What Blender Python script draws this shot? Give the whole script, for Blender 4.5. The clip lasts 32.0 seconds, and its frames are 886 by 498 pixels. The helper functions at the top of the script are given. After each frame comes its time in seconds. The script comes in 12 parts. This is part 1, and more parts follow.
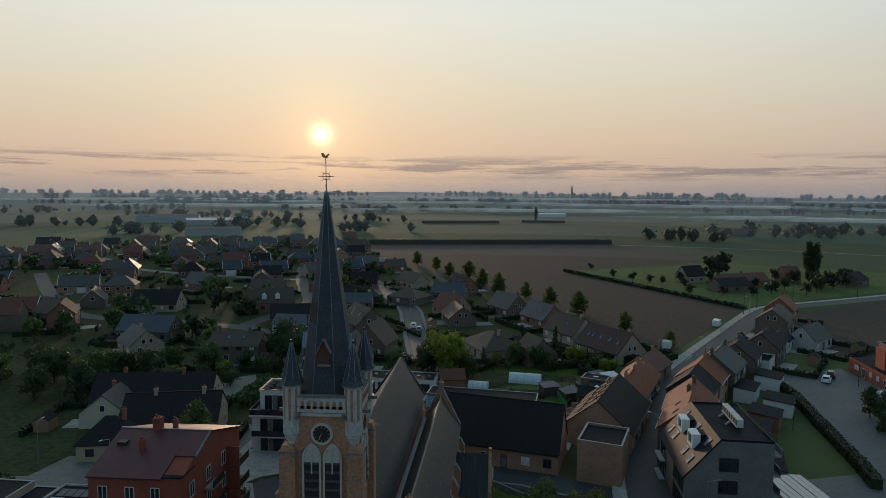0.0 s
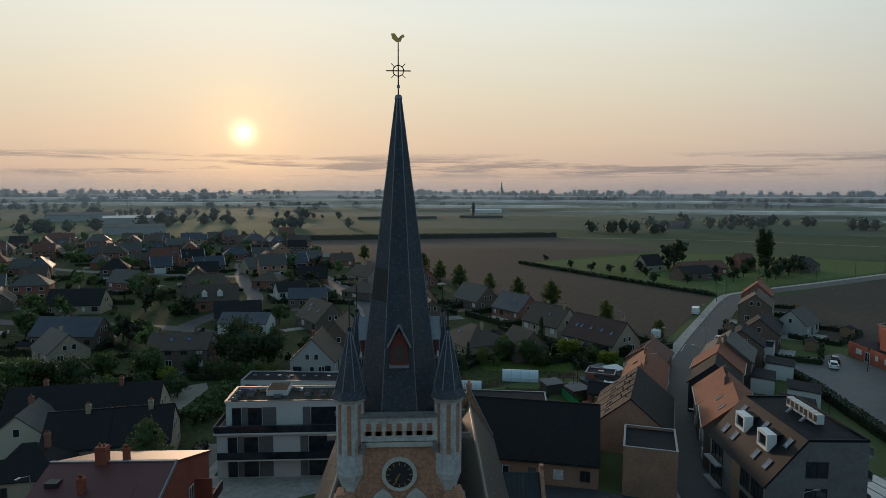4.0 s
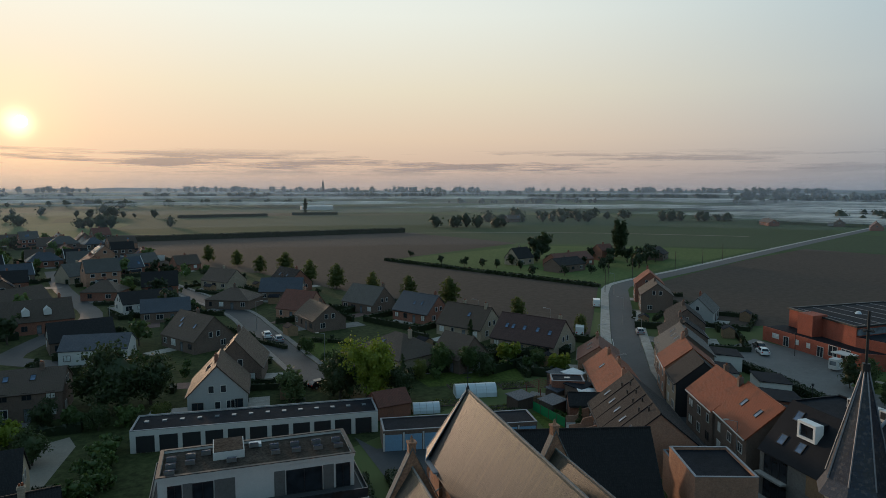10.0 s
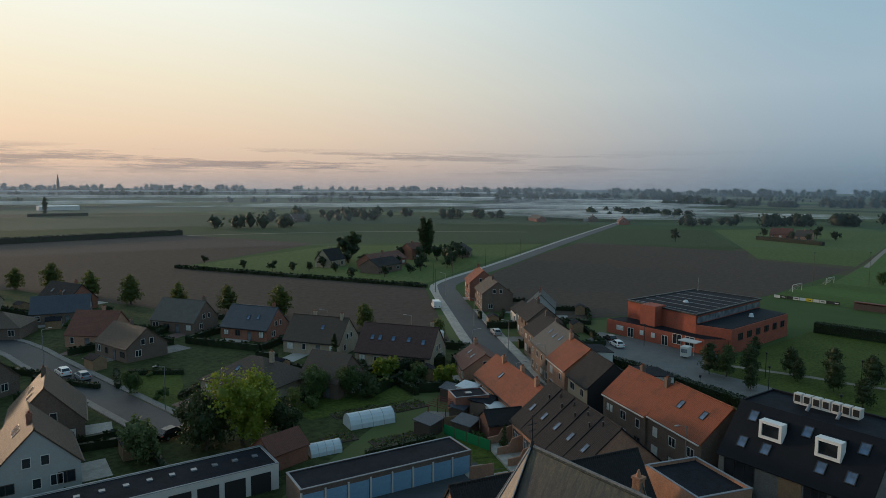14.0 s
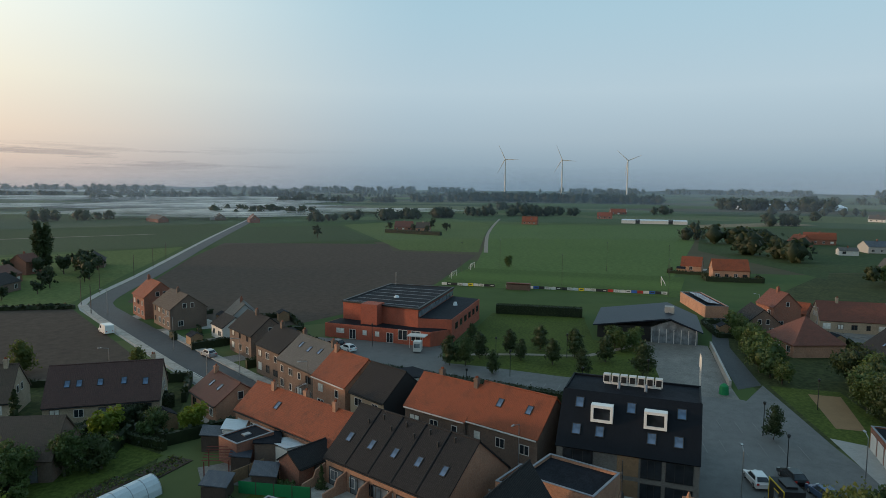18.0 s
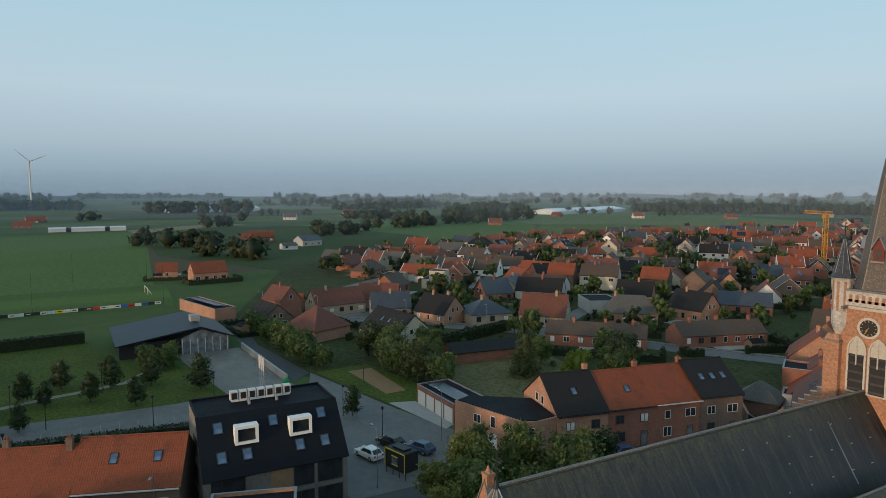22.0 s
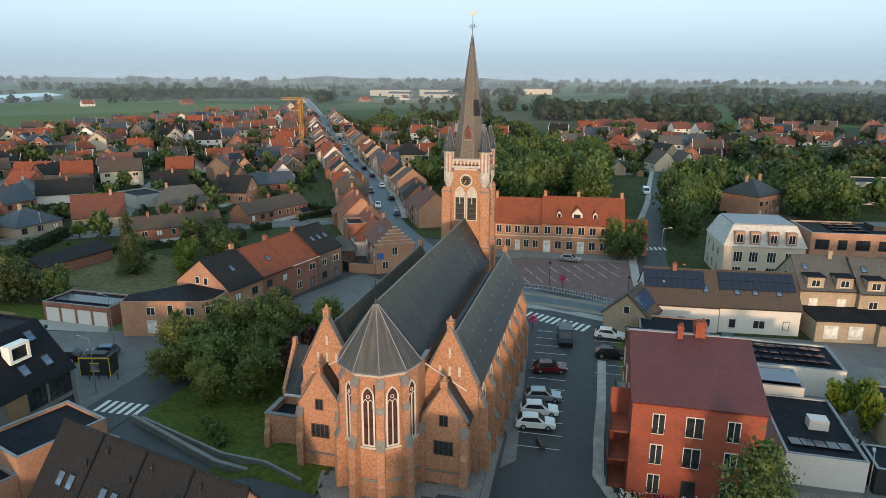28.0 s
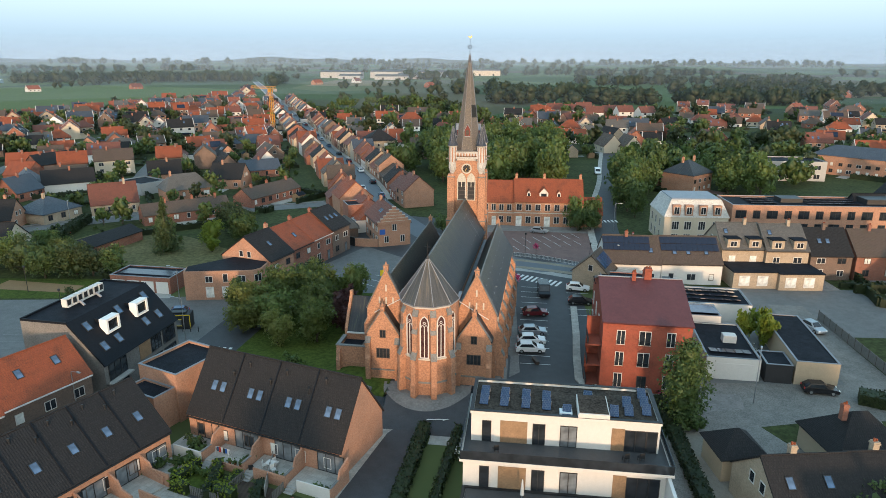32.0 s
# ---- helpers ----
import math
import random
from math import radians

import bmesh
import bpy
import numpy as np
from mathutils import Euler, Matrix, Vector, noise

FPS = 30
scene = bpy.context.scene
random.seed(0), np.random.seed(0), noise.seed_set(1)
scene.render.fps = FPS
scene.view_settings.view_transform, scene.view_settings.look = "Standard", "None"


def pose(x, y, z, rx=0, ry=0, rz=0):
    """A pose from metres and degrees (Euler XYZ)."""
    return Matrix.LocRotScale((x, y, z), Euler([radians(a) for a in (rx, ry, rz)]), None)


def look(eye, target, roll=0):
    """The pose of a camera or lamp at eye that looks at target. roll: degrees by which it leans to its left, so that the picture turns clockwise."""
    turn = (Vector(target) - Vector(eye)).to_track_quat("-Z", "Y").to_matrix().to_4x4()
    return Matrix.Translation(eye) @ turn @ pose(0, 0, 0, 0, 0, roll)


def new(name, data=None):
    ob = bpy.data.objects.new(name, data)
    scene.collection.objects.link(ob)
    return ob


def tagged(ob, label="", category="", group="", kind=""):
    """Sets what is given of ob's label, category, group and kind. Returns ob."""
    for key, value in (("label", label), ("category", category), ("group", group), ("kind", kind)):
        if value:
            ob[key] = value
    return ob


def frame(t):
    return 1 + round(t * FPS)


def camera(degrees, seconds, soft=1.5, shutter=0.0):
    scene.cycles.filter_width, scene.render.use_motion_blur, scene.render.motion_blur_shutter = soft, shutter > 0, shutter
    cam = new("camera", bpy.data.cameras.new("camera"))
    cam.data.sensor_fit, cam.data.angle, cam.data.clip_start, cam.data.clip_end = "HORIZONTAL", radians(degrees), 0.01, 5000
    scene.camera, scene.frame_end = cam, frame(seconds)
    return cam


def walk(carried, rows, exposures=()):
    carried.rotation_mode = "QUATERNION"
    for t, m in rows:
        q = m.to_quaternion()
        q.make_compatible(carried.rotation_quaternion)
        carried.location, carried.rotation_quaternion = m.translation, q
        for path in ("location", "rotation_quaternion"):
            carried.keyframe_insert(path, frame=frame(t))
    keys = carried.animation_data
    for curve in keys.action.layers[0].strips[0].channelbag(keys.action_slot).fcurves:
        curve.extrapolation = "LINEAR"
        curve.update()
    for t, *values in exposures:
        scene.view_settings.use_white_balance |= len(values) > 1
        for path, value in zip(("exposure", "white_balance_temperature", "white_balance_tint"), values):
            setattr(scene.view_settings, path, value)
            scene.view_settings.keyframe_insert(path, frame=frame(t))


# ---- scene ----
cam = camera(68.3, 32.0, soft=0.5)
PATH = [
    (0, (4.378, -6.574, 42.684), (4.271, -4.585, 42.5), 0.4),
    (0.5, (2.855, -4.298, 41.94), (2.768, -2.308, 41.756), 0.4),
    (1, (1.367, -2.07, 41.227), (1.31, -0.079, 41.043), 0.3),
    (1.5, (-0.002, -0.001, 40.6), (-0.038, 1.99, 40.417), 0.3),
    (2, (-1.444, 2.165, 40.035), (-1.454, 4.156, 39.851), 0.2),
    (2.5, (-2.862, 4.322, 39.487), (-2.844, 6.314, 39.303), 0.2),
    (3, (-4.343, 6.543, 38.933), (-4.295, 8.534, 38.745), 0.1),
    (3.5, (-5.772, 8.707, 38.315), (-5.691, 10.697, 38.128), 0.1),
    (5.5, (-11.638, 17.403, 36.493), (-11.417, 19.382, 36.309), 0.4),
    (6, (-13.084, 19.506, 36.273), (-12.81, 21.478, 36.088), 0.5),
    (6.5, (-14.486, 21.605, 36.071), (-14.164, 23.57, 35.886), 0.4),
    (7, (-15.824, 23.604, 35.968), (-15.456, 25.561, 35.78), 0.4),
    (7.5, (-17.25, 25.598, 35.901), (-16.835, 27.545, 35.713), 0.4),
    (8, (-18.765, 27.531, 35.789), (-18.302, 29.467, 35.598), 0.3),
    (8.5, (-20.392, 29.534, 35.655), (-19.878, 31.457, 35.463), 0.2),
    (9, (-21.965, 31.483, 35.615), (-21.405, 33.393, 35.422), 0.2),
    (9.5, (-23.729, 33.517, 35.534), (-23.122, 35.413, 35.341), 0.2),
    (10, (-25.506, 35.611, 35.424), (-24.853, 37.492, 35.231), 0.1),
    (10.5, (-27.251, 37.869, 35.329), (-26.538, 39.728, 35.135), 0.1),
    (11, (-28.905, 40.26, 35.303), (-28.099, 42.08, 35.11), 0.2),
    (11.5, (-30.394, 42.974, 35.271), (-29.495, 44.749, 35.077), 0.3),
    (12, (-31.776, 45.823, 35.183), (-30.795, 47.555, 34.988), 0.4),
    (12.5, (-32.913, 48.624, 35.11), (-31.857, 50.312, 34.914), 0.5),
    (13, (-33.917, 51.579, 35.018), (-32.791, 53.221, 34.822), 0.4),
    (13.5, (-34.889, 54.516, 34.948), (-33.696, 56.109, 34.754), 0.4),
    (15.5, (-38.221, 67.213, 34.722), (-36.708, 68.506, 34.524), 0.5),
    (16, (-38.68, 70.644, 34.639), (-37.082, 71.831, 34.442), 0.5),
    (16.5, (-39.127, 74.047, 34.545), (-37.442, 75.106, 34.351), 0.5),
    (17, (-39.476, 77.488, 34.507), (-37.705, 78.397, 34.316), 0.5),
    (17.5, (-39.731, 80.863, 34.568), (-37.885, 81.607, 34.376), 0.5),
    (18, (-39.915, 83.983, 34.65), (-38.008, 84.554, 34.457), 0.5),
    (18.5, (-39.84, 87.056, 34.7), (-37.887, 87.441, 34.509), 0.5),
    (19, (-39.56, 89.89, 34.698), (-37.578, 90.078, 34.511), 0.4),
    (19.5, (-39.134, 92.569, 34.644), (-37.142, 92.56, 34.459), 0.4),
    (20, (-38.568, 95.133, 34.644), (-36.588, 94.921, 34.46), 0.4),
    (20.5, (-37.752, 97.75, 34.588), (-35.805, 97.331, 34.407), 0.3),
    (21, (-36.741, 100.215, 34.619), (-34.845, 99.605, 34.438), 0.2),
    (21.5, (-35.428, 102.554, 34.646), (-33.614, 101.73, 34.469), 0.1),
    (22, (-34.006, 104.697, 34.678), (-32.309, 103.653, 34.503), 0.0),
    (22.5, (-32.441, 106.62, 34.737), (-30.883, 105.379, 34.563), -0.0),
    (23, (-31.348, 108.458, 34.953), (-29.947, 107.041, 34.776), -0.0),
    (23.5, (-30.348, 110.553, 35.212), (-29.092, 109.007, 35.032), 0.0),
    (24, (-29.47, 112.671, 35.431), (-28.348, 111.025, 35.249), 0.0),
    (24.5, (-28.768, 115.17, 35.56), (-27.769, 113.447, 35.379), 0.0),
    (25, (-27.957, 117.756, 35.724), (-27.06, 115.978, 35.541), -0.0),
    (25.5, (-27.166, 120.483, 35.902), (-26.369, 118.658, 35.717), -0.1),
    (27.5, (-23.397, 130.928, 37.171), (-22.942, 129.022, 36.77), 0.2),
    (28, (-22.7, 134.048, 37.222), (-22.3, 132.157, 36.71), 0.3),
    (28.5, (-22.0, 137.029, 37.681), (-21.632, 135.143, 37.126), 0.3),
    (29, (-21.331, 140.157, 38.272), (-20.986, 138.268, 37.714), 0.2),
    (29.5, (-20.632, 143.414, 38.828), (-20.308, 141.522, 38.268), 0.2),
    (30, (-19.978, 146.634, 39.398), (-19.681, 144.737, 38.837), 0.3),
    (30.5, (-19.414, 149.871, 40.053), (-19.137, 147.972, 39.49), 0.2),
    (31, (-18.864, 153.036, 40.729), (-18.598, 151.136, 40.164), 0.1),
    (31.5, (-18.426, 156.076, 41.431), (-18.169, 154.176, 40.864), 0.1),
    (32, (-17.865, 158.779, 42.189), (-17.62, 156.877, 41.621), 0.2),
]
EXPOSE = [(0, -0.65, 6050, 10), (7, -0.5, 6050, 10), (13, -0.4, 6100, 10), (16, -0.2, 6250, 10), (19, 0.05, 6380, 10), (21, 0.06, 6430, 10), (23, 0.05, 6250, 10), (25, 0.03, 6150, 10), (25.6, 0.05, 6150, 10), (28, 0.72, 6350, 10), (30, 0.99, 6250, 10), (32, 0.99, 6200, 10)]
walk(cam, [(t, look(eye, target, roll)) for t, eye, target, roll in PATH], EXPOSE)

# sky colours by elevation, towards the sun and away from it
DAWN = ((0, (0.92, 0.63, 0.50)), (1.5, (1.08, 0.72, 0.52)), (4, (1.34, 0.94, 0.60)), (8, (1.45, 1.20, 0.80)), (14, (1.54, 1.47, 1.18)), (22, (1.46, 1.54, 1.42)), (40, (0.80, 0.94, 0.98)), (90, (0.36, 0.52, 0.64)))
WESTERN = ((0, (0.20, 0.32, 0.44)), (1.5, (0.25, 0.38, 0.51)), (4, (0.41, 0.53, 0.63)), (8, (0.54, 0.68, 0.76)), (14, (0.48, 0.69, 0.79)), (22, (0.40, 0.66, 0.78)), (40, (0.30, 0.54, 0.68)), (90, (0.26, 0.44, 0.58)))
SKY = 1.0

# ---- world, sun and air ----
SUN_AZ, SUN_EL = radians(13.6), radians(4.5)
TOSUN = Vector((-math.sin(SUN_AZ) * math.cos(SUN_EL), math.cos(SUN_AZ) * math.cos(SUN_EL), math.sin(SUN_EL)))
world = bpy.data.worlds.new("morning_sky")
scene.world = world
world.use_nodes = True
wn = world.node_tree


def sky_node(kind, op=None, **links):
    n = wn.nodes.new(kind)
    if op:
        n.operation = op
    for k, v in links.items():
        sock = n.inputs[int(k[1:])]
        if isinstance(v, (int, float, tuple)):
            sock.default_value = v
        else:
            wn.links.new(v, sock)
    return n


def sky_ramp(fac, stops):
    """Colours by elevation in degrees."""
    r = sky_node("ShaderNodeValToRGB", None, i0=fac)
    els = r.color_ramp.elements
    while len(els) < len(stops):
        els.new(0.5)
    for e, (deg, c) in zip(els, stops):
        e.position, e.color = math.sin(radians(deg)), (*c, 1)
    return r.outputs[0]


sky = wn.nodes.new("ShaderNodeTexSky")
sky.sky_type, sky.sun_disc = "NISHITA", False
sky.sun_elevation, sky.sun_rotation = SUN_EL, -SUN_AZ
sky.air_density, sky.dust_density, sky.ozone_density = 1.0, 0.4, 2.5
soft_sky = sky_node("ShaderNodeGamma", None, i0=sky.outputs[0], i1=0.5)
pale = sky_node("ShaderNodeVectorMath", "SCALE", i0=soft_sky.outputs[0])
pale.inputs["Scale"].default_value = 0.26
ray = sky_node("ShaderNodeVectorMath", "NORMALIZE", i0=wn.nodes.new("ShaderNodeTexCoord").outputs["Generated"])
height = sky_node("ShaderNodeSeparateXYZ", None, i0=ray.outputs[0]).outputs["Z"]
near_sun = sky_node("ShaderNodeVectorMath", "DOT_PRODUCT", i0=ray.outputs[0], i1=tuple(TOSUN)).outputs["Value"]
dawn = sky_ramp(height, DAWN)
dusk = sky_ramp(height, WESTERN)
turn = sky_node("ShaderNodeMapRange", None, i0=near_sun, i1=0.06, i2=0.99)
turn.interpolation_type = "SMOOTHSTEP"
veil = sky_node("ShaderNodeMix", None, i0=turn.outputs[0])
veil.data_type = "RGBA"
wn.links.new(dusk, veil.inputs[6])
wn.links.new(dawn, veil.inputs[7])
both = sky_node("ShaderNodeMix", None, i0=0.25)
both.data_type = "RGBA"
wn.links.new(veil.outputs[2], both.inputs[6])
wn.links.new(pale.outputs[0], both.inputs[7])
up = sky_node("ShaderNodeMath", "MAXIMUM", i0=near_sun, i1=0.0)
total = both.outputs[2]
for power, col in ((9000.0, (1.6, 1.3, 0.7)), (500.0, (0.26, 0.14, 0.03)), (40.0, (0.16, 0.06, 0.0))):
    k = sky_node("ShaderNodeMath", "POWER", i0=up.outputs[0], i1=power)
    g = sky_node("ShaderNodeVectorMath", "SCALE", i0=col)
    wn.links.new(k.outputs[0], g.inputs["Scale"])
    total = sky_node("ShaderNodeVectorMath", "ADD", i0=total, i1=g.outputs[0]).outputs[0]
wn.links.new(total, wn.nodes["Background"].inputs["Color"])
wn.nodes["Background"].inputs["Strength"].default_value = SKY
sun = new("sun_lamp", bpy.data.lights.new("sun_lamp", "SUN"))
sun.data.energy, sun.data.angle, sun.data.color = 2.3, radians(4.0), (1.0, 0.66, 0.40)
sun.matrix_world = look(TOSUN * 500, (0, 0, 0))

# ---- materials ----
MATS = {}


def nodes_of(name):
    m = bpy.data.materials.new(name)
    m.use_nodes = True
    MATS[name] = m
    nt = m.node_tree
    return m, nt, nt.nodes["Principled BSDF"]


def node(nt, kind, **kw):
    n = nt.nodes.new(kind)
    for k, v in kw.items():
        n.inputs[k.replace("_", " ")].default_value = v
    return n


def ramp(nt, fac, stops):
    r = nt.nodes.new("ShaderNodeValToRGB")
    els = r.color_ramp.elements
    while len(els) < len(stops):
        els.new(0.5)
    for e, (p, c) in zip(els, stops):
        e.position, e.color = p, (*c, 1)
    nt.links.new(fac, r.inputs["Fac"])
    return r.outputs["Color"]


def mixc(nt, fac, a, b, mode="MIX"):
    m = nt.nodes.new("ShaderNodeMix")
    m.data_type, m.blend_type = "RGBA", mode
    for sock, v in ((m.inputs[0], fac), (m.inputs[6], a), (m.inputs[7], b)):
        if isinstance(v, (int, float)):
            sock.default_value = v
        elif isinstance(v, tuple):
            sock.default_value = (*v, 1)
        else:
            nt.links.new(v, sock)
    return m.outputs[2]


def coords(nt, which="UV", scale=(1, 1, 1)):
    tc = nt.nodes.new("ShaderNodeTexCoord")
    mp = nt.nodes.new("ShaderNodeMapping")
    mp.inputs["Scale"].default_value = scale
    nt.links.new(tc.outputs[which], mp.inputs["Vector"])
    return mp.outputs["Vector"]


def noise_of(nt, vec, scale, detail=4.0, rough=0.55):
    n = node(nt, "ShaderNodeTexNoise", Scale=scale, Detail=detail, Roughness=rough)
    nt.links.new(vec, n.inputs["Vector"])
    return n.outputs["Fac"]


def bump(nt, bsdf, height, strength, dist=0.02):
    b = node(nt, "ShaderNodeBump", Strength=strength, Distance=dist)
    nt.links.new(height, b.inputs["Height"])
    nt.links.new(b.outputs["Normal"], bsdf.inputs["Normal"])


def scaled(c, k):
    return tuple(min(1, v * k) for v in c)


def plain(name, col, rough=0.7, metal=0.0, var=0.25, scale=1.5, fine=14.0, bumpy=0.15, spec=0.4):
    """Paint, render, concrete, asphalt: two scales of variation."""
    m, nt, b = nodes_of(name)
    v = coords(nt, "Object")
    big, small = noise_of(nt, v, scale * 0.35), noise_of(nt, v, fine, 5)
    c = ramp(nt, big, ((0.3, scaled(col, 1 - var)), (0.7, scaled(col, 1 + var))))
    mid = noise_of(nt, v, scale * 1.6, 5, 0.7)
    c = mixc(nt, 0.4, c, ramp(nt, mid, ((0.36, scaled(col, 1 - var * 1.5)), (0.64, scaled(col, 1 + var * 1.5)))))
    c = mixc(nt, 0.4, c, ramp(nt, small, ((0.38, scaled(col, max(0.1, 1 - var * 1.3))), (0.62, scaled(col, 1 + var * 1.3)))))
    nt.links.new(c, b.inputs["Base Color"])
    b.inputs["Roughness"].default_value, b.inputs["Metallic"].default_value = rough, metal
    b.inputs["Specular IOR Level"].default_value = spec
    if bumpy:
        bump(nt, b, small, bumpy)
    return m


def masonry(name, cols, mortar, w=0.21, h=0.065, stain=0.5, mw=0.012):
    """Brickwork laid out in metres on the walls."""
    m, nt, b = nodes_of(name)
    v = coords(nt, "UV")
    br = node(nt, "ShaderNodeTexBrick", Scale=1.0, Color1=(*scaled(cols[0], 1.25), 1), Color2=(*scaled(cols[1], 0.7), 1), Mortar=(*mortar, 1))
    br.inputs["Mortar Size"].default_value = mw
    br.inputs["Brick Width"].default_value, br.inputs["Row Height"].default_value = w, h
    br.inputs["Bias"].default_value = 0.0
    nt.links.new(v, br.inputs["Vector"])
    o = coords(nt, "Object")
    big = noise_of(nt, o, 0.45, 6, 0.65)
    c = mixc(nt, 0.55, br.outputs["Color"], ramp(nt, big, ((0.34, scaled(cols[2], 0.62)), (0.5, cols[2]), (0.66, scaled(cols[0], 1.2)))))
    mid = noise_of(nt, o, 4.5, 5, 0.7)
    c = mixc(nt, stain * 0.6, c, ramp(nt, mid, ((0.40, scaled(cols[2], 0.55)), (0.60, scaled(cols[0], 1.22)))))
    nt.links.new(c, b.inputs["Base Color"])
    b.inputs["Roughness"].default_value = 0.88
    bump(nt, b, br.outputs["Fac"], 0.5, 0.01)
    return m


def tiles(name, col, alt, w=0.24, h=0.32, rough=0.65, moss=None, mossy=0.4, wave=True, spec=0.3, crest=None, streaks=0.0):
    """Roof tiles or slates in courses, with lichen; crest: height of a ridge under which yellow lichen grows."""
    m, nt, b = nodes_of(name)
    v = coords(nt, "UV")
    br = node(nt, "ShaderNodeTexBrick", Scale=1.0, Color1=(*scaled(col, 1.3), 1), Color2=(*scaled(alt, 0.62), 1), Mortar=(*scaled(col, 0.25), 1))
    br.inputs["Mortar Size"].default_value = 0.03
    br.inputs["Brick Width"].default_value, br.inputs["Row Height"].default_value = w, h
    nt.links.new(v, br.inputs["Vector"])
    o = coords(nt, "Object")
    big = noise_of(nt, o, 0.5, 6, 0.68)
    mo = moss or scaled(col, 0.55)
    c = mixc(nt, mossy, br.outputs["Color"], ramp(nt, big, ((0.36, scaled(mo, 0.8)), (0.5, col), (0.66, scaled(alt, 1.45)))))
    fine = noise_of(nt, o, 7.0, 4, 0.7)
    c = mixc(nt, 0.45, c, ramp(nt, fine, ((0.38, scaled(mo, 0.55)), (0.52, col), (0.64, scaled(mo, 1.7)))))
    info = nt.nodes.new("ShaderNodeObjectInfo")
    c = mixc(nt, 0.22, c, ramp(nt, info.outputs["Random"], ((0.0, scaled(col, 0.6)), (1.0, scaled(alt, 1.35)))))
    if streaks:
        run = noise_of(nt, coords(nt, "UV", (3.2, 0.16, 1.0)), 1.0, 5, 0.7)
        c = mixc(nt, streaks, c, ramp(nt, run, ((0.40, scaled(col, 0.35)), (0.54, col), (0.66, scaled(mo, 2.2)))))
    if crest:
        sep = nt.nodes.new("ShaderNodeSeparateXYZ")
        nt.links.new(o, sep.inputs[0])
        low = node(nt, "ShaderNodeMapRange")
        low.inputs["From Min"].default_value, low.inputs["From Max"].default_value = crest - 2.6, crest + 0.2
        nt.links.new(sep.outputs["Z"], low.inputs["Value"])
        ragged = nt.nodes.new("ShaderNodeMath")
        ragged.operation = "MULTIPLY"
        nt.links.new(low.outputs[0], ragged.inputs[0])
        nt.links.new(ramp(nt, noise_of(nt, coords(nt, "UV", (2.4, 0.5, 1.0)), 1.3, 6, 0.75), ((0.38, (0, 0, 0)), (0.62, (1, 1, 1)))), ragged.inputs[1])
        c = mixc(nt, ragged.outputs[0], c, ramp(nt, fine, ((0.35, scaled(mo, 1.2)), (0.65, scaled(mo, 2.6)))))
    nt.links.new(c, b.inputs["Base Color"])
    b.inputs["Roughness"].default_value = rough
    b.inputs["Specular IOR Level"].default_value = spec
    if wave:
        wv = node(nt, "ShaderNodeTexWave", Scale=1.0 / w * 0.32)
        wv.bands_direction = "X"
        nt.links.new(v, wv.inputs["Vector"])
        add = nt.nodes.new("ShaderNodeMath")
        add.operation = "ADD"
        nt.links.new(wv.outputs["Fac"], add.inputs[0])
        nt.links.new(br.outputs["Fac"], add.inputs[1])
        bump(nt, b, add.outputs[0], 0.6, 0.03)
    else:
        bump(nt, b, br.outputs["Fac"], 0.5, 0.012)
    return m


def leafy(name, dark, light, trans=0.3):
    m, nt, b = nodes_of(name)
    geo = nt.nodes.new("ShaderNodeNewGeometry")
    info = nt.nodes.new("ShaderNodeObjectInfo")
    mean = tuple((a + q) / 2 for a, q in zip(dark, light))
    c = ramp(nt, geo.outputs["Random Per Island"], ((0.0, tuple((a + q) / 2 for a, q in zip(dark, mean))), (0.6, mean), (1.0, tuple((a + q) / 2 for a, q in zip(light, mean)))))
    wide = noise_of(nt, coords(nt, "Object"), 0.7, 3)
    c = mixc(nt, 0.45, c, ramp(nt, wide, ((0.36, dark), (0.64, light))))
    c = mixc(nt, 0.35, c, ramp(nt, info.outputs["Random"], ((0.0, scaled(dark, 0.75)), (0.5, dark), (1.0, scaled(light, 1.1)))))
    nt.links.new(c, b.inputs["Base Color"])
    b.inputs["Roughness"].default_value = 0.6
    t = nt.nodes.new("ShaderNodeBsdfTranslucent")
    nt.links.new(c, t.inputs["Color"])
    mx = nt.nodes.new("ShaderNodeMixShader")
    mx.inputs[0].default_value = trans
    nt.links.new(b.outputs[0], mx.inputs[1])
    nt.links.new(t.outputs[0], mx.inputs[2])
    nt.links.new(mx.outputs[0], nt.nodes["Material Output"].inputs["Surface"])
    return m


def glassy(name, col=(0.015, 0.018, 0.022), rough=0.06):
    m, nt, b = nodes_of(name)
    n = noise_of(nt, coords(nt, "Object"), 0.8, 2)
    c = ramp(nt, n, ((0.35, col), (0.7, scaled(col, 2.2))))
    nt.links.new(c, b.inputs["Base Color"])
    b.inputs["Roughness"].default_value = rough
    b.inputs["IOR"].default_value = 1.52
    return m


